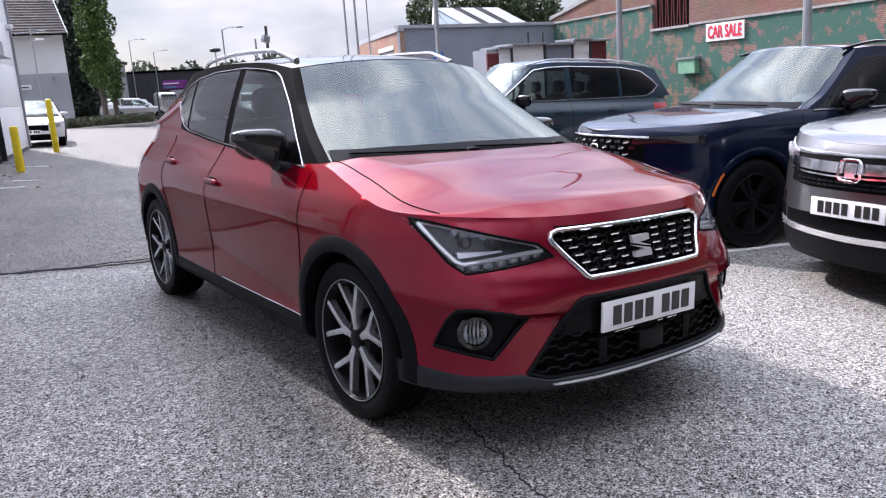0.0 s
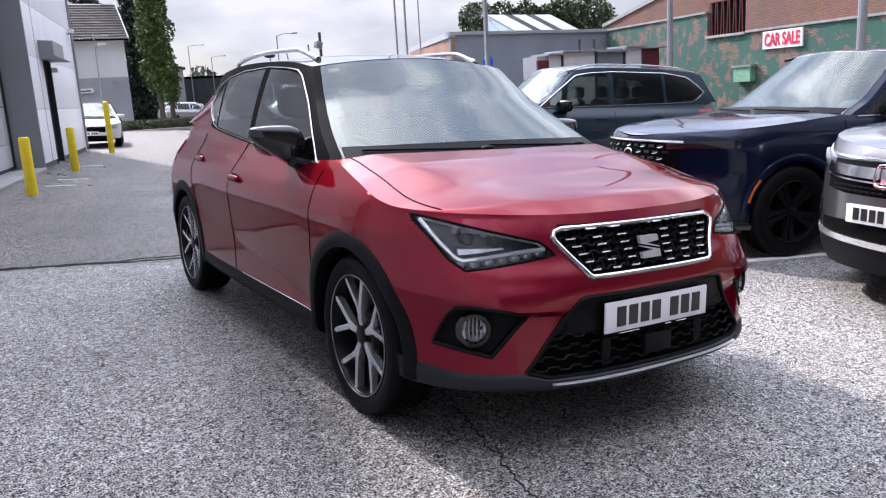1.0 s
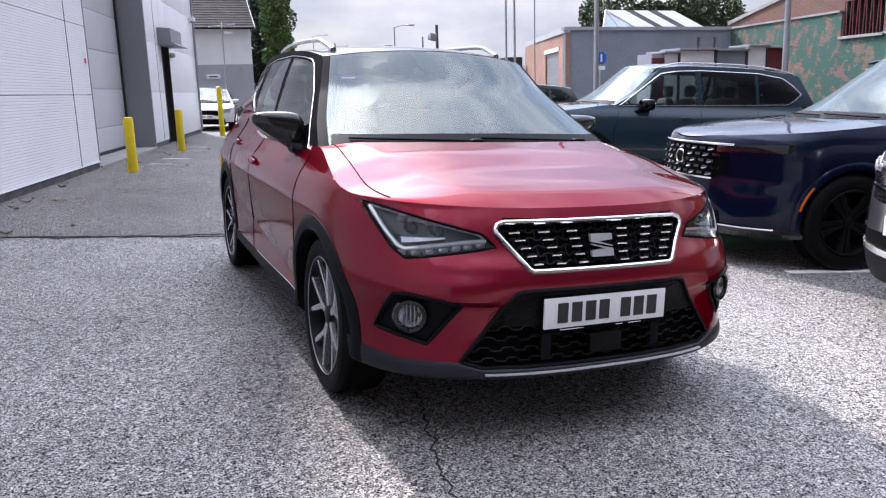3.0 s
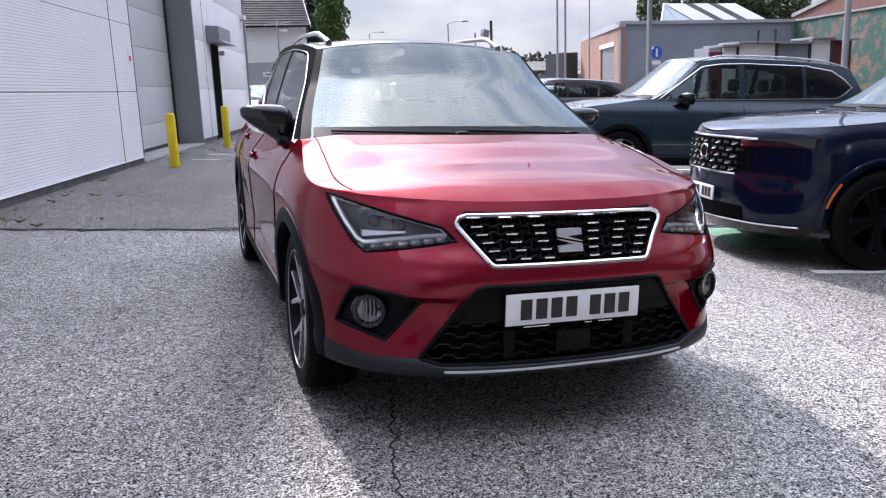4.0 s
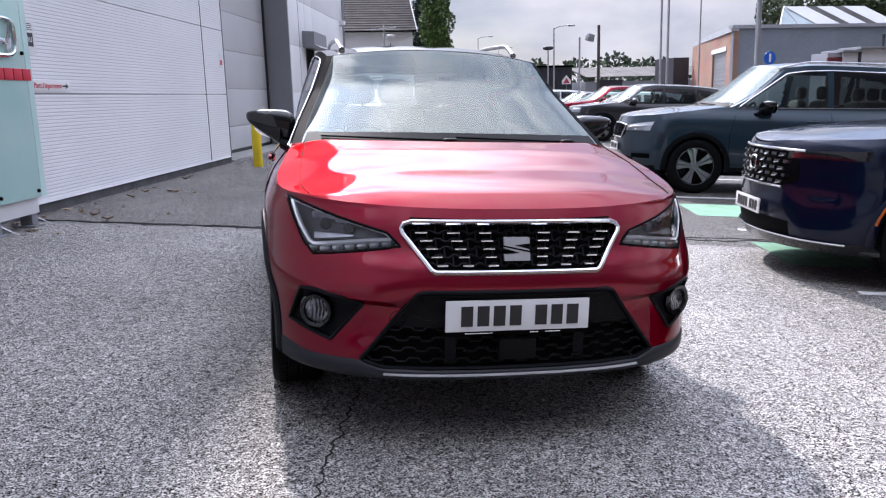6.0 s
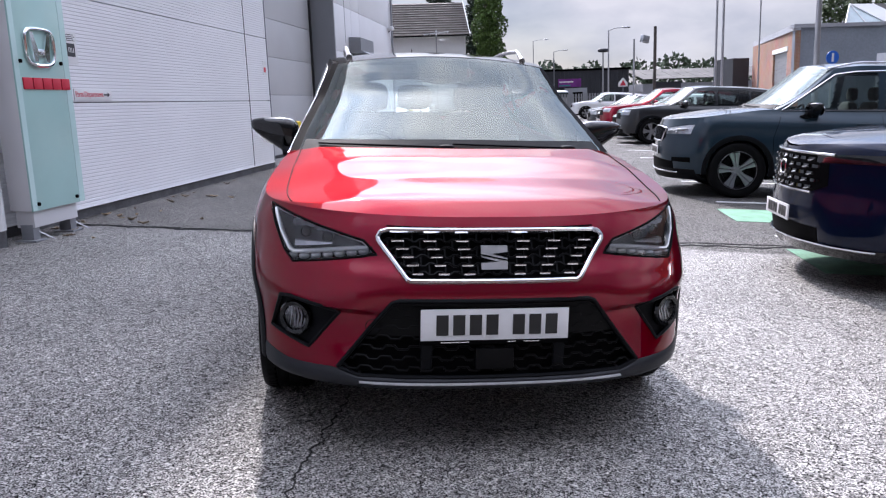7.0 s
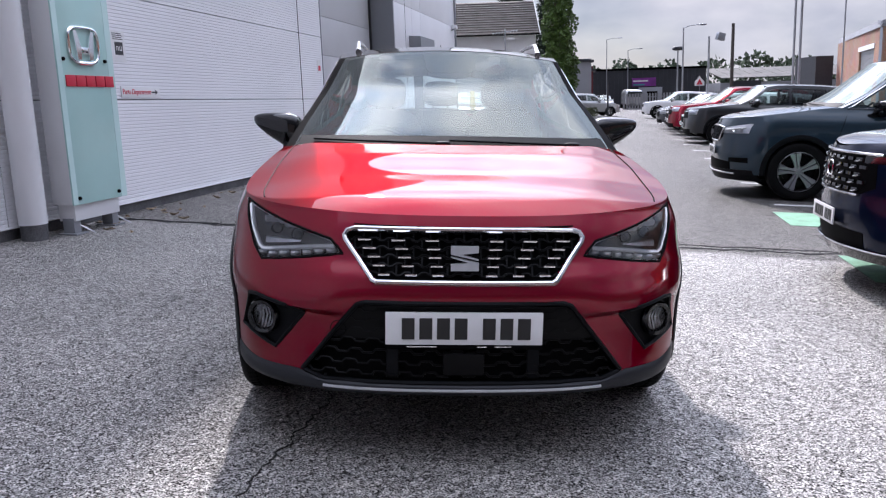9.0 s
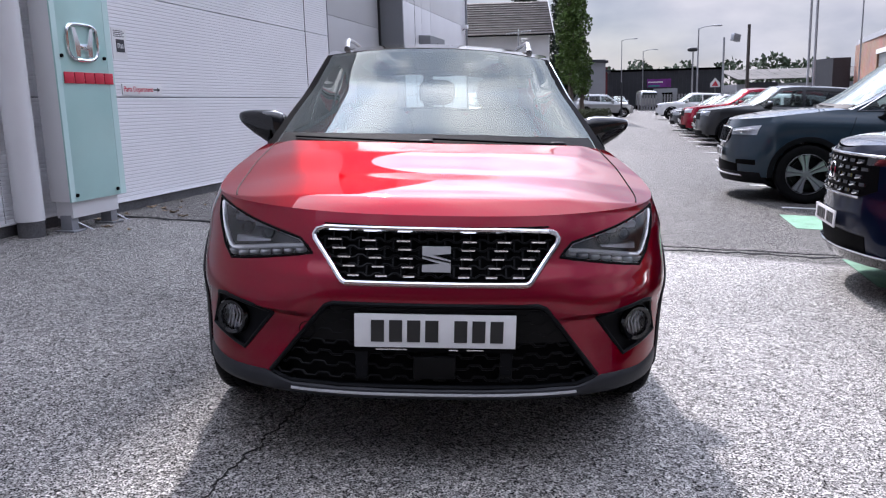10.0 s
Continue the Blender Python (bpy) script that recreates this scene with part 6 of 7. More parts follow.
wl = thing("wall_lamp", "small white wall lamp beside a roller shutter", "lamp", m=W)
part("lamp_body", blob(0.07, 18.85, 2.06, 0.07, 0.09, 0.06, 0.6), M["clad_white"], wl)
part("lamp_arm", Soup().tube([(-0.002, 18.85, 2.10), (0.06, 18.85, 2.08)], 0.015, 6), M["clad_grey"], wl)


# ---- signs on the workshop wall ----
def lettering(body, size, m, mat, name, parent, label="", depth=0.003, spacing=1.0, bold=0.0):
    """Flat raised words in the built-in font; m places the text's own x-y plane."""
    cu = bpy.data.curves.new(name, "FONT")
    cu.body, cu.size, cu.extrude, cu.align_x, cu.align_y, cu.space_character, cu.offset = body, size, depth, "CENTER", "CENTER", spacing, bold
    tmp = bpy.data.objects.new(name, cu)
    scene.collection.objects.link(tmp)
    bpy.context.view_layer.update()
    me = bpy.data.meshes.new_from_object(tmp.evaluated_get(bpy.context.evaluated_depsgraph_get()))
    bpy.data.objects.remove(tmp)
    me.materials.clear()
    me.materials.append(mat)
    ob = new(name, me)
    ob.parent = parent
    ob.matrix_basis = m
    return tagged(ob, label)


M["paper"] = material("white_sign_board", (0.80, 0.80, 0.80), 0.5, 0, vary=0.03, scale=6)
M["print_red"] = material("red_print", (0.62, 0.02, 0.05), 0.5, 0, vary=0.05, scale=20)
M["print_dark"] = material("dark_print", (0.03, 0.03, 0.035), 0.5, 0, vary=0.05, scale=20)
M["totem_glass"] = material("pale_green_back_painted_glass", (0.47, 0.72, 0.68), 0.12, 0, vary=0.06, scale=1.5, coat=0.6)
M["white_panel"] = material("white_painted_panel", (0.76, 0.76, 0.77), 0.45, 0, vary=0.04, scale=2)
FACE = Matrix(((0, 0, 1, 0), (1, 0, 0, 0), (0, 1, 0, 0), (0, 0, 0, 1)))      # text plane onto the wall: reads along local y, faces local x


def on_wall(x, y, z):
    return Matrix.Translation((x, y, z)) @ FACE


sg_ = thing("direction_sign", "small white sign with red words and black arrow", "sign", m=W)
part("board", Soup().box(0.001, 5.715, 1.155, 0.008, 6.40, 1.268, 0.001), M["paper"], sg_)
lettering("Parts Department", 0.075, on_wall(0.009, 5.985, 1.214), M["print_red"], "words", sg_, depth=0.001, spacing=0.92)
part("arrow", Soup().extrude([(0.009, 6.245, 1.204), (0.009, 6.315, 1.204), (0.009, 6.315, 1.188), (0.009, 6.365, 1.212), (0.009, 6.315, 1.236), (0.009, 6.315, 1.220), (0.009, 6.245, 1.220)], (0.002, 0, 0)), M["print_dark"], sg_, flat=True)
po_ = thing("poster", "white paper poster with a dark square on cladding", "poster", m=W)
part("sheet", Soup().box(0.001, 5.63, 1.51, 0.004, 5.86, 1.81), M["paper"], po_)
part("square", Soup().box(0.004, 5.69, 1.575, 0.006, 5.82, 1.70), M["print_dark"], po_)
lettering("nu", 0.10, on_wall(0.0065, 5.755, 1.645), M["paper"], "words", po_, depth=0.0006)
for i in range(4):
    part("print_bar", Soup().box(0.004, 5.66, 1.725 + 0.018 * i, 0.0055, 5.83 - 0.02 * (i % 2), 1.732 + 0.018 * i), M["print_dark"], po_)
nt_ = thing("notice", "small pale notice with a red patch on the cladding edge", "notice", m=W)
part("sheet", Soup().box(0.001, 11.20, 1.56, 0.004, 11.36, 1.78), M["paper"], nt_)
part("patch", Soup().box(0.004, 11.23, 1.60, 0.0055, 11.33, 1.68), M["print_red"], nt_)

# glass totem and column
TT = W @ Matrix.Translation((0.26, 4.70, 0))
tot = thing("totem_sign", "pale green glass totem sign on short steel legs", "sign", m=TT)
part("cabinet", Soup().box(-0.11, -0.335, 0.26, 0.085, 0.375, 3.3, 0.006), M["white_panel"], tot)
fg = part("glass_face", Soup().box(0.09, -0.345, 0.255, 0.104, 0.405, 3.3, 0.003), M["totem_glass"], tot, "pale green glass face")
part("lower_panel", Soup().box(-0.09, -0.30, 0.115, 0.07, 0.32, 0.262, 0.004), M["white_panel"], tot)
for y_ in (-0.26, 0.27):
    lg = part("leg", Soup().box(-0.06, y_ - 0.045, -0.01, 0.05, y_ + 0.045, 0.14, 0.004), M["clad_grey"], tot)
    part("foot_pin", Soup().tube([(0.05, y_ + 0.03, 0.075), (0.16, y_ + 0.075, 0.0)], 0.006, 6), M["alloy"], lg)
    part("base_plate", Soup().box(-0.10, y_ - 0.08, -0.004, 0.09, y_ + 0.08, 0.012, 0.002), M["clad_grey"], lg)
for y_, z_ in ((-0.27, 0.31), (0.28, 0.31), (-0.27, 1.475), (0.28, 1.475), (-0.27, 2.5), (0.28, 2.5)):
    part("bolt", Soup().lathe([(0.104, 0.016), (0.120, 0.016), (0.124, 0.010), (0.124, 0.0)], 14, "x", (0, y_, z_)), M["dark"], fg)
M["totem_edge"] = material("clear_pale_glass_edge", (0.60, 0.82, 0.79), 0.1, 0, vary=0.05, scale=2, coat=0.6)
for y0, y1 in ((-0.3445, -0.285), (0.325, 0.4045)):
    part("glass_margin", Soup().box(0.1045, y0, 0.258, 0.1065, y1, 3.298), M["totem_edge"], fg, "clear glass margin")
sq = lambda c: math.copysign(abs(c) ** 0.55, c)
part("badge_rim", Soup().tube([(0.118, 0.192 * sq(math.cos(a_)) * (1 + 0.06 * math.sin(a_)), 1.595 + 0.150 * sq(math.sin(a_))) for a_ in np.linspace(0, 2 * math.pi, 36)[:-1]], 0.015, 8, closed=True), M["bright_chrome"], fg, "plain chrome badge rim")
for k in (1, -1):
    part("badge_bar", Soup().extrude([(0.108, k * 0.055, 1.475), (0.108, k * 0.100, 1.475), (0.108, k * 0.135, 1.715), (0.108, k * 0.095, 1.715), (0.108, k * 0.045, 1.575)], (0.022, 0, 0)), M["bright_chrome"], fg, flat=True)
part("badge_bridge", Soup().box(0.108, -0.065, 1.530, 0.128, 0.065, 1.580, 0.006), M["bright_chrome"], fg)
for i in range(5):
    part("red_bar", Soup().box(0.104, -0.265 + 0.130 * i, 1.250, 0.116, -0.265 + 0.130 * i + 0.116, 1.345, 0.003), M["print_red"], fg, "plain red bar")

col = thing("column", "white round steel column with dark foot", "column", m=W @ Matrix.Translation((0.14, 4.12, 0)), kind="structure")
part("shaft", Soup().lathe([(0.13, 0.0), (0.13, 0.112), (4.0, 0.112), (4.0, 0.0)], 32, "z"), M["white_panel"], col)
part("foot", Soup().lathe([(-0.01, 0.105), (0.135, 0.105)], 32, "z"), M["plinth"], col)
fr_ = thing("window_1", "grey framed shop window beside the column", "window", m=W, kind="structure")
part("window_frame", Soup().box(-0.01, 2.6, 0.08, 0.03, 3.85, 0.16, 0.004), M["clad_grey"], fr_)
part("window_frame", Soup().box(-0.01, 3.78, 0.16, 0.03, 3.85, 0.75, 0.004), M["clad_grey"], fr_)

# litter along the wall foot
M["dry_leaf"] = material("dry_fallen_leaf", (0.36, 0.27, 0.18), 0.8, 0, vary=0.3, scale=30, by_piece=0.5)
rnd = random.Random(11)
lf = Soup()
g_ = np.array([[((0.045 - 0.028 * abs(i - 2)) * (j - 1) * 0.6, (i - 2) * 0.022, 0.004 + 0.010 * (abs(j - 1)) + 0.006 * abs(i - 2)) for j in range(3)] for i in range(5)])
lf.slab(g_, (0, 0, -0.002))
leaf_me = mesh_of("fallen_leaf", lf, M["dry_leaf"])
for i in range(46):
    s_, n0 = (rnd.uniform(4.4, 7.5), abs(rnd.gauss(0, 0.5)) + 0.1) if i < 26 else (rnd.uniform(7, 20), abs(rnd.gauss(0, 0.6)) + 0.08)
    p_ = W @ Vector((n0, s_, 0))
    o = new("fallen_leaf", leaf_me)
    k_ = rnd.uniform(0.5, 1.2)
    o.matrix_basis = SLOPE @ pose(p_.x, p_.y, 0.001, 0, 0, rnd.uniform(0, 360)) @ Matrix.Diagonal((k_, k_, k_, 1))
    tagged(o, "small dry curled leaf lying on the asphalt", "leaf", "fallen leaves")
for x, y in ((-1.15, 11.8), (-0.85, 12.9), (-0.2, 16.0)):
    solid("paint_remnant", ragged((x, y, 0.004), (x + 0.45, y - 0.1, 0.004), 0.05, int(x * 10) + 20, 14, 0.01), M["road_white"], "faint worn white paint on asphalt", "road marking", kind="structure", flat=True)

# ---- beyond the yard ----
M["render_white"] = material("white_painted_render", (0.72, 0.72, 0.73), 0.8, 0, vary=0.06, scale=0.6, fine=0.04, fine_scale=20, bump=0.15, bump_scale=30)
M["render_grey"] = material("grey_painted_render", (0.36, 0.37, 0.40), 0.8, 0, vary=0.07, scale=0.6, fine=0.04, fine_scale=20, bump=0.15, bump_scale=30)
M["roof_tile"] = material("dark_brown_roof_tile", (0.070, 0.058, 0.055), 0.75, 0, vary=0.2, scale=1.5, fine=0.15, fine_scale=15)
M["block_grey"] = material("blue_grey_painted_block", (0.24, 0.27, 0.31), 0.8, 0, vary=0.10, scale=0.5, fine=0.08, fine_scale=9, bump=0.3, bump_scale=12)
M["galv"] = material("galvanised_steel", (0.34, 0.35, 0.37), 0.45, 0.6, vary=0.1, scale=3)
M["pole_wood"] = material("weathered_pole_wood", (0.07, 0.06, 0.055), 0.85, 0, vary=0.2, scale=4, stretch=(1, 1, 0.1))
M["dark_steel"] = material("dark_profiled_steel", (0.035, 0.037, 0.045), 0.6, 0, vary=0.15, scale=0.6, fine=0.1, fine_scale=8)
M["rust_roof"] = material("aged_corrugated_sheet", (0.075, 0.07, 0.065), 0.8, 0.0, vary=0.35, scale=0.5, fine=0.1, fine_scale=10)
M["maroon"] = material("maroon_paint", (0.13, 0.02, 0.025), 0.6, 0, vary=0.1, scale=3)
M["bark"] = material("grey_brown_bark", (0.10, 0.08, 0.065), 0.9, 0, vary=0.3, scale=12, bump=0.5, bump_scale=40)
M["leaf"] = material("mid_green_leaf", (0.062, 0.115, 0.018), 0.6, 0, vary=0.35, scale=1.6, fine=0.2, fine_scale=14)
M["leaf_deep"] = material("deep_olive_leaf", (0.040, 0.065, 0.018), 0.65, 0, vary=0.4, scale=0.9, fine=0.25, fine_scale=10)
M["leaf_hedge"] = material("dull_hedge_leaf", (0.065, 0.075, 0.035), 0.7, 0, vary=0.4, scale=2.5, fine=0.25, fine_scale=20)
M["leaf_dark"] = material("dark_conifer_leaf", (0.018, 0.034, 0.018), 0.65, 0, vary=0.3, scale=1.5, fine=0.2, fine_scale=14)
M["leaf_far"] = material("far_grey_green_foliage", (0.06, 0.085, 0.05), 0.8, 0, vary=0.35, scale=0.35, fine=0.2, fine_scale=4)
M["purple"] = material("purple_banner_print", (0.20, 0.03, 0.24), 0.6, 0, vary=0.3, scale=0.8)
M["teal"] = material("teal_banner_print", (0.03, 0.30, 0.28), 0.6, 0, vary=0.2, scale=0.8)
M["sign_blue"] = material("blue_road_sign", (0.01, 0.11, 0.50), 0.4, 0, vary=0.05, scale=5)


def brick_material(name, bricks, mortar, paint=None, cover=0.5, scale=1.0):
    """Brickwork at true size, partly hidden under flaking paint."""
    m = bpy.data.materials.new(name)
    m.use_nodes = True
    t = m.node_tree
    b = t.nodes["Principled BSDF"]
    b.inputs["Roughness"].default_value = 0.85
    co = t.nodes.new("ShaderNodeTexCoord")
    sp = t.nodes.new("ShaderNodeSeparateXYZ")
    ad = t.nodes.new("ShaderNodeMath")
    cb = t.nodes.new("ShaderNodeCombineXYZ")
    t.links.new(co.outputs["Object"], sp.inputs[0])
    t.links.new(sp.outputs["X"], ad.inputs[0])
    t.links.new(sp.outputs["Y"], ad.inputs[1])
    t.links.new(ad.outputs[0], cb.inputs["X"])
    t.links.new(sp.outputs["Z"], cb.inputs["Y"])
    br = t.nodes.new("ShaderNodeTexBrick")
    for k, v in (("Scale", 1.0), ("Mortar Size", 0.010), ("Brick Width", 0.225), ("Row Height", 0.075), ("Bias", -0.1)):
        br.inputs[k].default_value = v
    br.inputs["Color1"].default_value, br.inputs["Color2"].default_value, br.inputs["Mortar"].default_value = (*bricks[0], 1), (*bricks[1], 1), (*mortar, 1)
    t.links.new(cb.outputs[0], br.inputs["Vector"])
    colour = br.outputs["Color"]
    st = t.nodes.new("ShaderNodeTexNoise")
    st.inputs["Scale"].default_value, st.inputs["Detail"].default_value = 0.7, 8.0
    t.links.new(co.outputs["Object"], st.inputs["Vector"])
    mu = t.nodes.new("ShaderNodeMix")
    mu.data_type, mu.blend_type = "RGBA", "MULTIPLY"
    mu.inputs[0].default_value = 0.6
    t.links.new(colour, mu.inputs[6])
    t.links.new(st.outputs["Color"], mu.inputs[7])
    colour = mu.outputs[2]
    if paint:
        fl = t.nodes.new("ShaderNodeTexNoise")
        fl.inputs["Scale"].default_value, fl.inputs["Detail"].default_value, fl.inputs["Roughness"].default_value = 1.3, 10.0, 0.68
        t.links.new(co.outputs["Object"], fl.inputs["Vector"])
        rp = t.nodes.new("ShaderNodeValToRGB")
        rp.color_ramp.elements[0].position, rp.color_ramp.elements[1].position = cover, cover + 0.05
        t.links.new(fl.outputs["Fac"], rp.inputs[0])
        pm = t.nodes.new("ShaderNodeMix")
        pm.data_type = "RGBA"
        pm.inputs[6].default_value = (*paint, 1)
        t.links.new(rp.outputs[0], pm.inputs[0])
        t.links.new(colour, pm.inputs[7])
        colour = pm.outputs[2]
    t.links.new(colour, b.inputs["Base Color"])
    bp = t.nodes.new("ShaderNodeBump")
    bp.inputs["Strength"].default_value, bp.inputs["Distance"].default_value = 0.5, 0.01
    t.links.new(br.outputs["Fac"], bp.inputs["Height"])
    bp.invert = True
    t.links.new(bp.outputs[0], b.inputs["Normal"])
    return m


M["brick"] = brick_material("weathered_red_brick", ((0.27, 0.10, 0.06), (0.17, 0.06, 0.04)), (0.26, 0.22, 0.19))
M["brick_green"] = brick_material("flaking_green_paint_on_brick", ((0.25, 0.11, 0.08), (0.16, 0.07, 0.05)), (0.36, 0.33, 0.30), (0.030, 0.100, 0.076), 0.505)
M["brick_orange"] = brick_material("orange_brick", ((0.48, 0.22, 0.13), (0.40, 0.18, 0.11)), (0.42, 0.38, 0.33))

# house
hs = thing("house", "white rendered house with grey lower wall and dark tiled roof", "house", m=pose(0.45, 0, 0), at=(4, 53))
part("wall", Soup().box(-6.0, 52.9, -0.4, 6.85, 59.0, 2.95), M["render_grey"], hs, "grey painted lower wall")
part("upper_wall", Soup().box(-6.0, 52.9, 2.954, 6.85, 59.0, 5.4), M["render_white"], hs, "white painted upper wall")
for x in (-6.0, 6.80):
    part("gable", Soup().extrude([(x, 52.95, 5.4), (x, 58.95, 5.4), (x, 55.95, 7.7)], (0.05, 0, 0)), M["render_white"], hs, flat=True)
for i in range(14):
    a, b = i / 14, (i + 1) / 14
    for sgn in (1, -1):
        y0, y1 = 55.95 - sgn * 3.35 * (1 - a), 55.95 - sgn * 3.35 * (1 - b)
        z0, z1 = 5.30 + 2.55 * a, 5.30 + 2.55 * b
        g = np.array([[(-6.2, y0, z0 + 0.075), (-6.2, y1, z1)], [(7.1, y0, z0 + 0.075), (7.1, y1, z1)]])
        part("tile_course", Soup().slab(g, (0, 0, -0.09)), M["roof_tile"], hs, flat=True)
part("bargeboard", Soup().extrude([(7.1, 52.6, 5.2), (7.1, 55.95, 7.75), (7.1, 55.95, 7.95), (7.1, 52.6, 5.4)], (0.05, 0, 0)), M["render_white"], hs, flat=True)
part("gutter", Soup().tube([(-6.2, 52.55, 5.28), (7.1, 52.55, 5.28)], 0.06, 8), M["dark"], hs)
part("wall_sign", Soup().box(3.75, 52.84, 2.02, 4.65, 52.9, 2.32, 0.01), M["paper"], hs)
part("print_bar", Soup().box(3.9, 52.83, 2.13, 4.5, 52.845, 2.21), M["print_dark"], hs)
part("wall_lamp", Soup().box(5.9, 52.7, 2.62, 6.1, 52.9, 2.75, 0.02), M["galv"], hs)

ma = thing("aerial_mast", "thin grey mast with aerial rods and a small camera", "mast", m=pose(4.45, 45, 0))
part("pole", Soup().tube([(0, 0, -0.3), (0, 0, 5.1)], [0.05, 0.035], 8), M["galv"], ma)
part("boom", Soup().tube([(-0.75, 0, 4.85), (0.75, 0, 5.0)], 0.02, 6), M["galv"], ma)
for i in range(9):
    x = -0.7 + 0.175 * i
    part("rod", Soup().tube([(x, -0.25, 4.86 + 0.1 * (x + 0.75)), (x, 0.25, 4.80 + 0.1 * (x + 0.75))], 0.014, 5), M["galv"], ma)
part("camera_head", Soup().box(0.15, -0.1, 4.45, 0.55, 0.1, 4.58, 0.03), M["white_panel"], ma)


def leaves(centres_, n, size, seed, flat_=0.5):
    """Many small bent leaf clumps round given (x, y, z, rx, ry, rz) clusters."""
    r = np.random.default_rng(seed)
    v, f = [], []
    tot_ = sum(c[3] * c[4] * c[5] for c in centres_)
    for x, y, z, rx, ry, rz in centres_:
        for _ in range(max(6, int(n * rx * ry * rz / tot_))):
            d = r.normal(size=3)
            d /= np.linalg.norm(d)
            p = np.array((x, y, z)) + d * np.array((rx, ry, rz)) * r.uniform(0.55, 1.05) ** 0.6
            a = r.normal(size=3)
            a /= np.linalg.norm(a)
            b = np.cross(a, r.normal(size=3))
            b /= np.linalg.norm(b) + 1e-9
            s1, s2 = size * r.uniform(0.6, 1.3), size * r.uniform(0.4, 0.9)
            k = len(v)
            nn = np.cross(a, b) * s1 * 0.25
            v += [p - a * s1, p - b * s2 + nn, p + a * s1, p + b * s2 + nn]
            f += [(k, k + 1, k + 2), (k, k + 2, k + 3)]
    s = Soup()
    s.v, s.f = [tuple(map(float, q)) for q in v], f
    return s


def tree(name, label, x, y, h, spread, base, mat, seed, n=5000, size=0.13, conical=False):
    r = random.Random(seed)
    t = thing(name, label, "tree", m=pose(x, y, 0))
    tr = Soup()
    pts = [(r.uniform(-0.05, 0.05) * i, r.uniform(-0.05, 0.05) * i, h * 0.9 * i / 8) for i in range(9)]
    tr.tube([(0, 0, -0.05)] + pts[1:], [0.16 * (1 - 0.1 * i) + 0.01 for i in range(9)], 8)
    cl = []
    for i in range(34):
        u = i / 33
        z = base + (h - base) * u
        wide = spread * ((1 - u) ** 0.7 if conical else (math.sin(math.pi * min(1, 0.16 + 0.80 * u)) ** 0.7))
        a = i * 2.4
        q = wide * r.uniform(0.25, 0.6)
        cx, cy = q * math.cos(a), q * math.sin(a)
        cl.append((cx, cy, z + r.uniform(-0.2, 0.2), wide * r.uniform(0.45, 0.62) + 0.12, wide * r.uniform(0.45, 0.62) + 0.12, (h - base) / 16 * r.uniform(0.8, 1.5) + 0.1))
        tr.tube([(0, 0, max(0.5, z - 0.7)), (cx * 0.7, cy * 0.7, z)], [0.04, 0.015], 5)
    part("trunk", tr, M["bark"], t)
    part("crown", leaves(cl, n, size, seed), mat, t, flat=True)
    return t


tree("tree", "upright green street tree with a narrow crown", 7.55, 45.0, 10.2, 0.98, 2.3, M["leaf"], 4, 9000, 0.10)
tree("tree", "small green shrub-like tree beside a street tree", 8.45, 46.4, 4.6, 0.6, 1.6, M["leaf"], 14, 2000, 0.10)
tree("tree", "tall dark conifer behind a house", 6.5, 62.0, 13.5, 2.3, 0.6, M["leaf_dark"], 8, 6000, 0.18, True)
tree("tree", "dark conifer beside a house gable", 9.2, 60.0, 11.5, 1.8, 0.6, M["leaf_dark"], 9, 5000, 0.18, True)

hd = [(4.3 + 0.18 * i, 40.2 + 0.02 * i + 0.1 * math.sin(i * 2.1), 0.30, 0.30, 0.45, 0.30) for i in range(26)]
solid("hedge", leaves(hd, 7200, 0.05, 21), M["leaf_hedge"], "low clipped dull green hedge along the lane edge", "hedge", kind="stuff", flat=True, at=(6.6, 40.4))
solid("kerb", Soup().box(3.8, 39.5, -0.05, 9.4, 39.65, 0.12, 0.02), M["concrete"], "pale concrete kerb before a hedge", "kerb", kind="structure", at=(6.6, 39.6))

# blue-grey block building with a brick end
gb = thing("warehouse", "blue-grey painted block warehouse with an orange brick end and steel door", "building", m=pose(0.63, -0.36, 0), at=(26, 43))
C0_, C1_, C2_ = Vector((24.05, 41.4, 0)), Vector((37.6, 41.0, 0)), Vector((29.4, 56.5, 0))


def wall_between(p, q, z0, z1, th, inward):
    d = (q - p).normalized()
    nrm = Vector((-d.y, d.x, 0)) * inward * th
    return Soup().extrude([p + Vector((0, 0, z0)), q + Vector((0, 0, z0)), q + nrm + Vector((0, 0, z0)), p + nrm + Vector((0, 0, z0))], (0, 0, z1 - z0))


part("wall", wall_between(C0_, C1_, 0, 5.45, 0.3, 1), M["block_grey"], gb, "blue-grey painted block wall", flat=True)
part("coping", wall_between(C0_ + Vector((-0.1, -0.1, 0)), C1_ + Vector((0, -0.1, 0)), 5.45, 5.65, 0.5, 1), M["render_grey"], gb, flat=True)
e_d = (C2_ - C0_).normalized()
for a, b, z0, z1 in ((0.0, 2.2, 0, 5.3), (2.2, 7.0, 4.3, 5.3), (7.0, 16.2, 0, 5.3)):
    part("brick_end", wall_between(C0_ + e_d * a, C0_ + e_d * b, z0, z1, 0.3, -1), M["brick_orange"], gb, "orange brick end wall", flat=True)
part("coping", wall_between(C0_ + Vector((-0.12, 0, 0)), C2_, 5.3, 5.65, 0.4, -1), M["render_grey"], gb, flat=True)
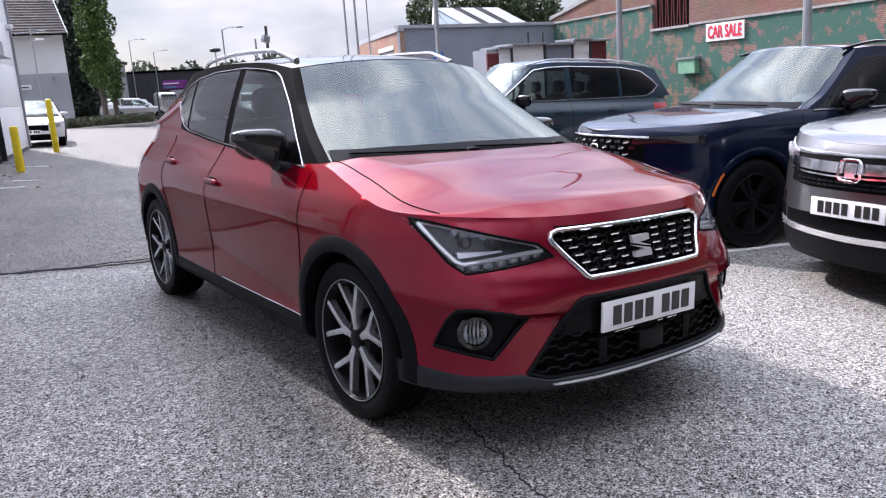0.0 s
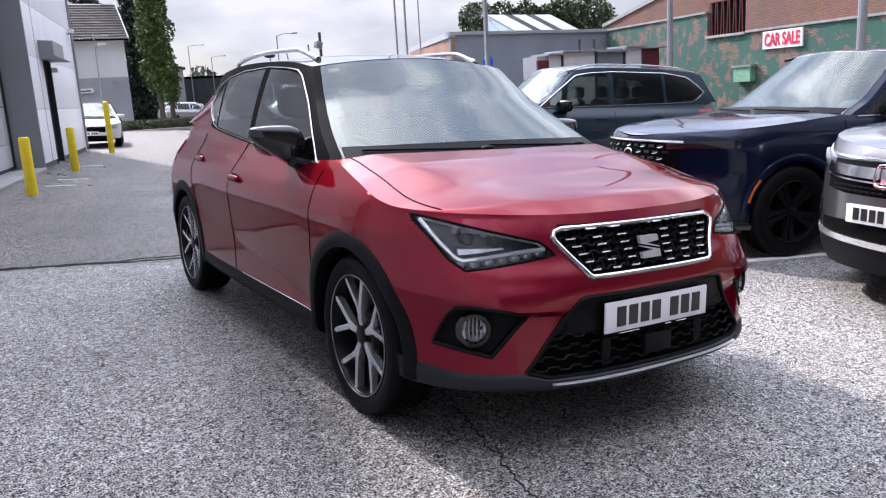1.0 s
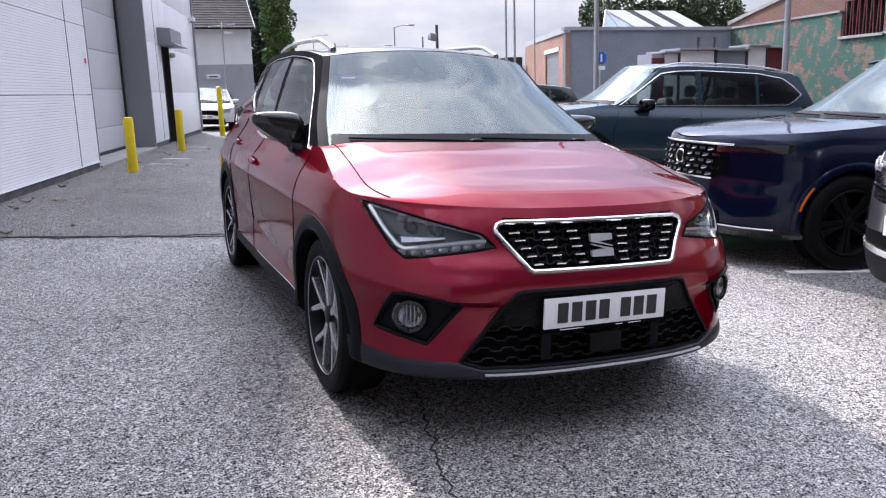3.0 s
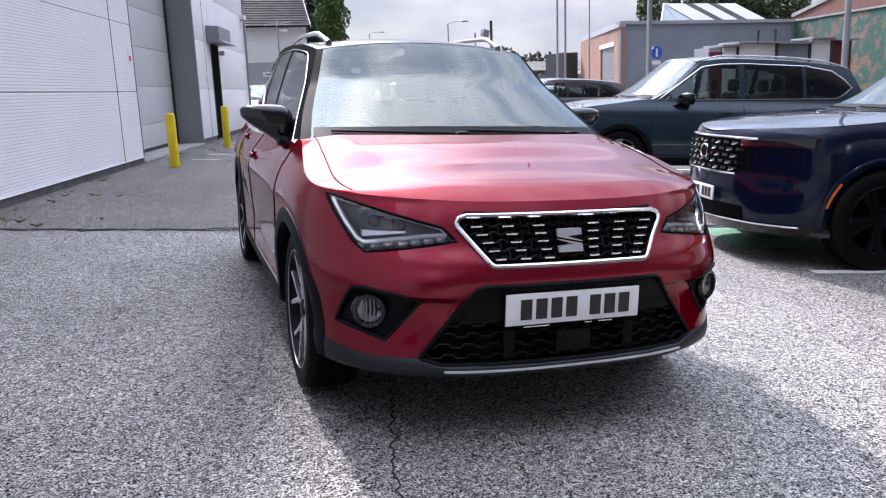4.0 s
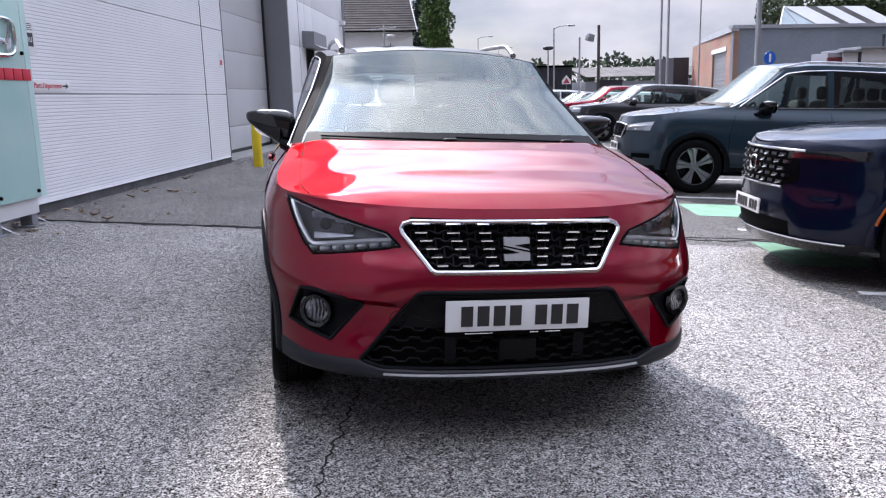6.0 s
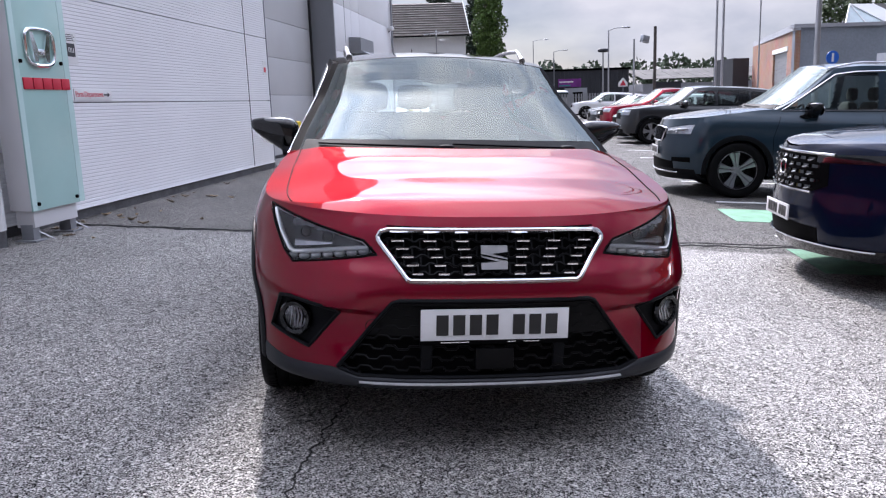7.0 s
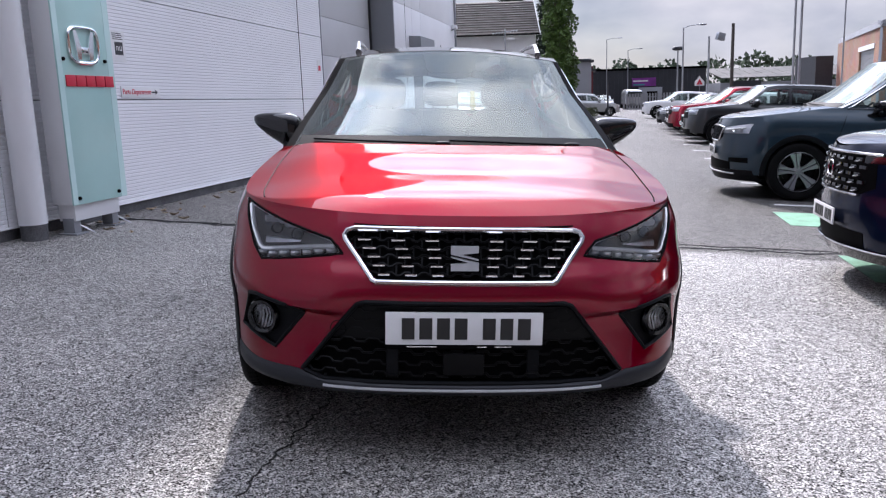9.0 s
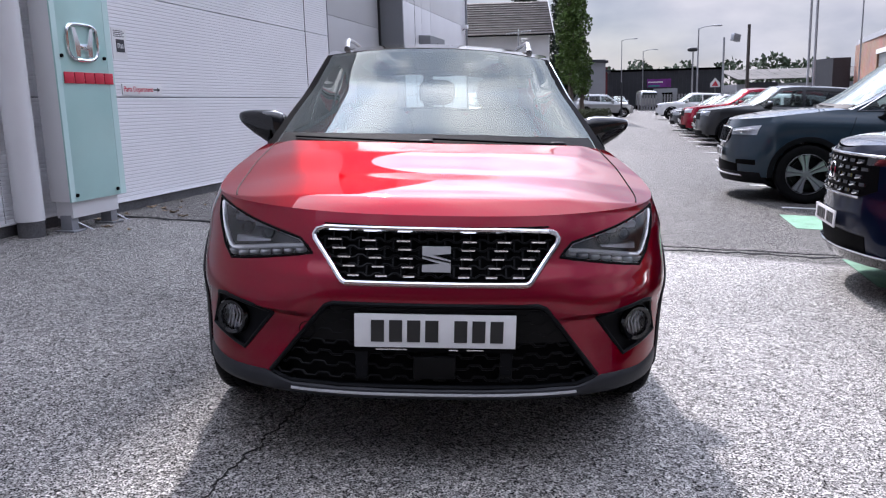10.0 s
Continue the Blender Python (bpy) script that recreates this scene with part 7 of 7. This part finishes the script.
for i in range(17):
    part("door_slat", wall_between(C0_ + e_d * 2.25 + Vector((0.12, 0, 0)), C0_ + e_d * 6.95 + Vector((0.12, 0, 0)), 0.02 + 0.25 * i, 0.255 + 0.25 * i, 0.05, -1), M["galv"], gb, flat=True)
part("lintel", wall_between(C0_ + e_d * 2.0 + Vector((-0.05, 0, 0)), C0_ + e_d * 7.2 + Vector((-0.05, 0, 0)), 4.28, 4.55, 0.2, -1), M["render_white"], gb, flat=True)
part("flat_roof", Soup().extrude([C0_ + Vector((0.2, 0.2, 5.3)), C1_ + Vector((0, 0.2, 5.3)), C1_ + Vector((2, 14, 5.3)), C2_ + Vector((0.2, 0, 5.3))], (0, 0, 0.1)), M["dark_steel"], gb, flat=True)
part("lean_to", Soup().box(27.9, 56.7, 0, 29.2, 60, 4.5), M["dark_steel"], gb)

M["rooflight_glass"] = material("weathered_rooflight_glazing", (0.42, 0.50, 0.52), 0.3, 0, vary=0.15, scale=1.0)
rs_ = thing("roof_skylight", "white glazed pitched rooflight above a warehouse", "rooflight", at=(37, 52))
for x0, x1, mt in ((35.9, 37.85, "render_white"), (37.9, 38.65, "rust_roof"), (38.7, 40.1, "render_white"), (40.15, 40.95, "rust_roof"), (41.0, 42.8, "render_white")):
    part("sheet", Soup().slab(np.array([[(x0, 53.5, 8.45), (x0 + 2.4, 51.5, 6.6)], [(x1, 53.5, 8.45), (x1 + 2.4, 51.5, 6.6)]]), (0, 0.05, -0.06)), M[mt], rs_, flat=True)
part("end_glazing", Soup().extrude([(35.9, 53.4, 8.42), (38.2, 51.55, 6.6), (34.4, 51.55, 6.6)], (0, 0.08, 0)), M["rooflight_glass"], rs_, "pale blue glazed end", flat=True)
for q in (0.0, 0.5, 1.0):
    part("glazing_bar", Soup().tube([(35.9, 53.36, 8.45), (34.4 + 3.8 * q, 51.5, 6.6)], 0.05, 5), M["render_white"], rs_)
part("curb", Soup().box(34.2, 51.4, 5.4, 45.3, 51.6, 6.62), M["rust_roof"], rs_)

# lock-ups in front of the grey wall
lk = thing("lockup_row", "low row of lock-up garages with pale doors and maroon piers", "garage", m=pose(-0.401, -0.394, 0.509) @ Matrix.Scale(0.80, 4), at=(34, 39.5))
part("wall", Soup().box(30.1, 39.3, -0.9, 41.1, 40.8, 4.3), M["render_grey"], lk)
for x0, x1, z in ((30.8, 32.05, 4.32), (31.95, 35.1, 4.48), (35.0, 37.7, 4.40), (37.6, 39.45, 4.66), (39.4, 41.3, 4.58)):
    part("roof", Soup().box(x0, 38.9, z, x1, 40.9, z + 0.14, 0.02), M["galv"] if x0 < 39 else M["render_grey"], lk)
for x0, x1, z, mt in ((30.03, 30.96, 4.05, "maroon"), (31.0, 32.0, 4.3, "white_panel"), (32.1, 34.9, 4.46, "white_panel"), (35.1, 37.5, 4.38, "block_grey"), (37.65, 39.25, 4.64, "white_panel"), (39.4, 41.0, 4.56, "maroon")):
    dr_ = part("door", Soup().box(x0, 39.15, -0.8, x1, 39.29, z, 0.02), M[mt], lk)
    for i in range(8):
        part("door_rib", Soup().box(x0 + 0.04, 39.12, 0.3 + 0.5 * i, x1 - 0.04, 39.15, 0.34 + 0.5 * i), M[mt], dr_)
for x in (32.05, 35.0, 37.58, 39.33):
    part("pier", Soup().box(x - 0.07, 39.05, -0.8, x + 0.07, 39.29, 4.5), M["dark_steel"], lk)
for x in (33.6, 34.9):
    part("vent_pipe", Soup().tube([(x, 39.2, 4.4), (x, 39.2, 5.3)], [0.06, 0.09], 8), M["dark_steel"], lk)

# green painted boundary wall with brick above
def gw(y):
    return Vector((28.0 + 0.231 * y, y, 0))


wn_ = thing("wall_east", "flaking green painted brick boundary wall with bare brick above", "wall", at=(34, 27), kind="structure")
part("green_wall", wall_between(gw(29.6), gw(41.2), 0, 6.1, 0.4, -1), M["brick_green"], wn_, flat=True)
part("green_wall", wall_between(gw(-30.0), gw(29.6), 0, 4.75, 0.4, -1), M["brick_green"], wn_, flat=True)
part("brick_wall", wall_between(gw(-30.0) + Vector((0.05, 0, 0)), gw(26.5) + Vector((0.05, 0, 0)), 4.75, 9.5, 0.4, -1), M["brick"], wn_, flat=True)
part("brick_wall", wall_between(gw(26.5) + Vector((0.05, 0, 0)), gw(29.6) + Vector((0.05, 0, 0)), 6.6, 9.5, 0.4, -1), M["brick"], wn_, flat=True)
p_ = [gw(29.6) + Vector((2, 0, 5.0)), gw(44.0) + Vector((2, 0, 5.0)), gw(44.0) + Vector((2, 0, 6.6)), gw(29.6) + Vector((2, 0, 9.0))]
part("gable_wall", Soup().extrude(p_, (0.4, 0, 0)), M["brick"], wn_, flat=True)
part("gable_coping", Soup().extrude([q + Vector((-0.1, 0, 0)) for q in (p_[3], p_[2], p_[2] + Vector((0, 0, 0.25)), p_[3] + Vector((0, 0, 0.14)))], (0.6, 0, 0)), M["concrete"], wn_, flat=True)
bw = part("barred_window", wall_between(gw(26.55) + Vector((0.25, 0, 0)), gw(29.55) + Vector((0.25, 0, 0)), 4.8, 6.6, 0.1, -1), M["dark"], wn_, "dark window behind rusty bars", flat=True)
part("window_sill", wall_between(gw(26.4) + Vector((-0.12, 0, 0)), gw(29.7) + Vector((-0.12, 0, 0)), 4.66, 4.80, 0.4, -1), M["concrete"], bw, flat=True)
for i in range(12):
    y = 26.7 + 0.25 * i
    q = gw(y)
    part("bar", Soup().tube([(q.x + 0.02, y, 4.8), (q.x + 0.02, y + 0.05 * (-1) ** i, 6.6)], 0.03, 5), M["maroon"], bw)
for y0, y1, z in ((-30.0, 26.4, 4.78), (29.7, 41.2, 6.12)):
    part("ledge", wall_between(gw(y0) + Vector((-0.08, 0, 0)), gw(y1) + Vector((-0.08, 0, 0)), z - 0.05, z + 0.06, 0.3, -1), M["concrete"], wn_, flat=True)
cs = thing("painted_sign", "white board with large red capital words on a green wall", "sign", at=(33.5, 24))
part("board", wall_between(gw(22.35) + Vector((-0.10, 0, 0)), gw(25.05) + Vector((-0.10, 0, 0)), 3.78, 4.66, 0.08, -1), M["paper"], cs, flat=True)
yaw_ = math.degrees(math.atan2(-(gw(25).y - gw(24).y), -(gw(25).x - gw(24).x)))
mid_ = (gw(22.35) + gw(25.05)) / 2 + Vector((-0.125, 0, 4.20))
lettering("CAR SALE", 0.86, pose(*mid_, 90, 0, yaw_) @ Matrix.Diagonal((0.66, 1, 1, 1)), M["print_red"], "words", cs, depth=0.01, bold=0.02)
bx_ = thing("wall_cabinet", "green metal cabinet fixed to a painted wall", "cabinet", at=(34, 26))
part("box", wall_between(gw(25.7) + Vector((-0.35, 0, 0)), gw(27.0) + Vector((-0.35, 0, 0)), 2.2, 2.95, 0.33, -1), M["road_green"], bx_, flat=True)
part("lid", wall_between(gw(25.6) + Vector((-0.42, 0, 0)), gw(27.1) + Vector((-0.42, 0, 0)), 2.95, 3.07, 0.42, -1), M["galv"], bx_, flat=True)


# lamp posts and poles
def pole(name, label, x, y, h, r0=0.06, r1=0.035, mat=None):
    t = thing(name, label, "pole", m=pose(x, y, 0))
    part("shaft", Soup().tube([(0, 0, -0.02), (0, 0, h)], [r0, r1], 10), mat or M["galv"], t)
    return t


for x, y, h in ((13.62, 27.45, 11.0), (12.61, 24.77, 11.0), (23.39, 42.64, 12.0)):
    t = pole("flagpole", "tall bare grey flagpole", x, y, h, 0.048, 0.034)
    part("base", Soup().lathe([(0.0, 0.16), (0.25, 0.14), (0.28, 0.08)], 12, "z"), M["galv"], t)
pole("lamp_post", "tall grey steel post beside parked cars", 15.4, 23.5, 9.0, 0.10, 0.08)
pole("lamp_post", "grey steel post before a green wall", 15.2, 14.1, 9.0, 0.09, 0.07)
pole("lamp_post", "grey steel post behind parked cars", 9.9, 5.3, 8.0, 0.07, 0.06)


def street_lamp(x, y, h, arm, label="single arm street lamp on a thin grey post"):
    t = pole("street_lamp", label, x, y, h, 0.065, 0.045)
    part("arm", Soup().tube([(0, 0, h - 0.02), (arm * 0.4, 0, h + 0.12), (arm, 0, h + 0.18)], 0.03, 6), M["galv"], t)
    part("lamp_head", blob(arm * 1.15, 0, h + 0.17, 0.30, 0.12, 0.06), M["galv"], t)


street_lamp(17.23, 51.94, 5.95, 1.1)
street_lamp(21.54, 94.86, 8.1, 1.4)
street_lamp(24.15, 94.91, 6.9, 1.3)
fl_ = pole("flood_light", "floodlight on a thin grey post", 15.31, 41.43, 4.6, 0.07, 0.05)
part("lamp_head", Soup().box(-0.45, -0.15, 4.45, 0.02, 0.12, 4.85, 0.04).turned(pose(0, 0, 0, 0, 12, 20)), M["galv"], fl_)
f2 = pole("flood_light", "round-headed lamp on a grey post", 19.26, 59.6, 5.0, 0.08, 0.05)
part("lamp_head", blob(0, 0, 5.05, 0.42, 0.3, 0.16), M["dark_steel"], f2)
pole("telegraph_pole", "dark wooden telegraph pole", 22.47, 56.82, 6.75, 0.14, 0.11, M["pole_wood"])
bs = pole("road_sign", "round blue sign on a grey post", 22.1, 33.3, 3.7, 0.045, 0.04)
part("sign_disc", Soup().lathe([(-0.09, 0.0), (-0.09, 0.32), (-0.06, 0.32), (-0.06, 0.0)], 24, "y", (0, 0, 3.35)), M["sign_blue"], bs)
part("sign_arrow", Soup().box(-0.05, -0.11, 3.15, 0.05, -0.092, 3.55), M["paper"], bs)
part("sign_plate", Soup().box(-0.25, -0.08, 2.75, 0.25, -0.06, 2.95), M["paper"], bs)
pole("barrier_post", "thin black post beside the lane", 11.0, 47.0, 2.2, 0.06, 0.05, M["dark_steel"])

# far buildings closing the lane
dk = thing("retail_shed", "long dark clad shed with a colourful banner", "building", at=(26, 95))
part("wall", Soup().box(18.9, 95, 0, 33.8, 110, 4.6), M["dark_steel"], dk)
part("parapet", Soup().box(18.7, 94.9, 4.6, 34.0, 95.2, 4.85), M["dark"], dk)
bn = part("banner", Soup().box(24.7, 94.85, 2.65, 27.6, 94.98, 3.65), M["purple"], dk, "purple and teal banner")
part("banner_stripe", Soup().box(24.8, 94.80, 2.75, 26.2, 94.85, 2.9), M["teal"], bn)
part("banner_stripe", Soup().box(24.8, 94.80, 3.2, 26.6, 94.85, 3.35), M["paper"], bn)
part("door", Soup().box(25.5, 94.88, 0, 28.4, 94.98, 2.5), M["render_grey"], dk)
part("doorway", Soup().box(26.5, 94.82, 0, 27.8, 94.87, 2.0), M["dark"], dk)
for i in range(30):
    part("rib", Soup().box(19.0 + 0.5 * i, 94.93, 0, 19.08 + 0.5 * i, 95.0, 4.6), M["dark_steel"], dk)
s1_ = thing("shed", "pale grey rendered shed", "building", at=(12, 65))
part("wall", Soup().box(10.2, 64, 0, 13.4, 74, 4.3), M["render_grey"], s1_)
part("roof", Soup().extrude([(9.9, 63.9, 4.2), (13.6, 63.9, 4.0), (13.6, 63.9, 4.2), (9.9, 63.9, 4.5)], (0, 10.2, 0)), M["dark_steel"], s1_, flat=True)
s2_ = thing("shed", "dark brown timber shed", "building", at=(15.3, 77))
part("wall", Soup().box(14.6, 76, 0, 16.0, 84, 4.2), M["maroon"], s2_)
part("roof", Soup().extrude([(14.4, 75.8, 4.2), (16.3, 75.8, 3.6), (16.3, 75.8, 3.8), (14.4, 75.8, 4.45)], (0, 8.4, 0)), M["dark_steel"], s2_, flat=True)
lr = thing("low_workshops", "low workshops with aged corrugated roofs", "building", at=(40, 96))
part("wall", Soup().box(36.0, 96, 0, 60.0, 110, 3.4), M["render_grey"], lr)
part("dark_bay", Soup().box(37.5, 95.8, 0, 41.0, 96, 3.6), M["dark_steel"], lr)
for i in range(16):
    part("roof_sheet", Soup().slab(np.array([[(36.0 + 1.5 * i, 95.6, 4.0), (36.0 + 1.5 * i, 103, 5.4)], [(37.46 + 1.5 * i, 95.6, 4.0), (37.46 + 1.5 * i, 103, 5.4)]]), (0, 0, -0.08)), M["rust_roof"], lr, flat=True)
fn = thing("palisade_fence", "grey palisade fence behind parked cars", "fence", at=(30, 80))
for i in range(90):
    part("pale", Soup().box(20.0 + 0.3 * i, 80, 0, 20.17 + 0.3 * i, 80.04, 2.1), M["galv"], fn)
for z in (0.5, 1.7):
    part("rail", Soup().box(20, 80.05, z, 47, 80.1, z + 0.06), M["galv"], fn)
ws_ = thing("warning_sign", "triangular white and red roadside sign", "sign", m=pose(30.6, 88.0, 1.1) @ Matrix.Scale(0.62, 4))
part("post", Soup().tube([(0, 0, -1.9), (0, 0, 3.2)], 0.05, 6), M["galv"], ws_)
part("board", Soup().extrude([(-0.9, 0, 2.6), (0.9, 0, 2.6), (0.9, 0, 3.3), (0, 0, 4.3), (-0.9, 0, 3.3)], (0, 0.05, 0)), M["paper"], ws_, flat=True)
part("board_mark", Soup().extrude([(-0.6, -0.03, 2.8), (0.6, -0.03, 2.8), (0, -0.03, 3.8)], (0, 0.02, 0)), M["print_red"], ws_, flat=True)
vn = thing("van", "pale grey panel van at the far end of the lane", "van", m=pose(23.3, 90.0, 0, 0, 0, -6))
part("body", blob(0, 0, 1.25, 1.0, 2.5, 0.95, 0.35, 24, 14), M["pale_silver"], vn)
part("windscreen", Soup().box(-0.8, -2.53, 1.35, 0.8, -2.40, 1.95, 0.03), M["glass_dark"], vn)
for x in (-0.85, 0.85):
    for y in (-1.6, 1.6):
        part("wheel", Soup().lathe([(-0.1, 0.0), (-0.1, 0.32), (0.1, 0.32), (0.1, 0.0)], 16, "x", (x, y, 0.32)), M["rubber"], vn)

rt = random.Random(3)
wd = [(-30 + 3.4 * i + rt.uniform(-1, 1), 150 + rt.uniform(-8, 8), 3.0 + rt.uniform(-0.8, 1.8), 3.4, 3.0, 4.0 + rt.uniform(-0.6, 1.6)) for i in range(56)]
solid("far_woods", leaves(wd, 15000, 0.55, 31), M["leaf_far"], "distant line of grey-green trees", "woods", kind="stuff", flat=True, at=(40, 150))
wd2 = [(43 + 1.25 * i + rt.uniform(-0.6, 0.6), 66 + rt.uniform(-2, 2), 8.2 + rt.uniform(-1.2, 2.6), rt.uniform(1.2, 2.1), 1.8, rt.uniform(1.3, 2.4)) for i in range(15)] + [(45.5 + 1.5 * i, 64.5, 8.6 + rt.uniform(-0.4, 1.4), 1.6, 1.6, 1.9) for i in range(7)]
solid("garden_trees", leaves(wd2, 17000, 0.20, 33), M["leaf_deep"], "leafy tree tops behind the warehouse roofs", "trees", kind="stuff", flat=True, at=(42, 63))

# unseen wall added behind the walker; its dark face dims the cars' reflections
M["dim_reflection_wall"] = material("dim_reflection_wall_face", (0.06, 0.045, 0.04), 0.85, 0, vary=0.2, scale=0.5, fine=0.15, fine_scale=8)
solid("wall_south", Soup().box(-60, -26.4, -4, 60, -26, 7.0), M["dim_reflection_wall"], "unseen dark wall added behind the walker to dim reflections", "wall", kind="structure", flat=True, at=(0, -26))
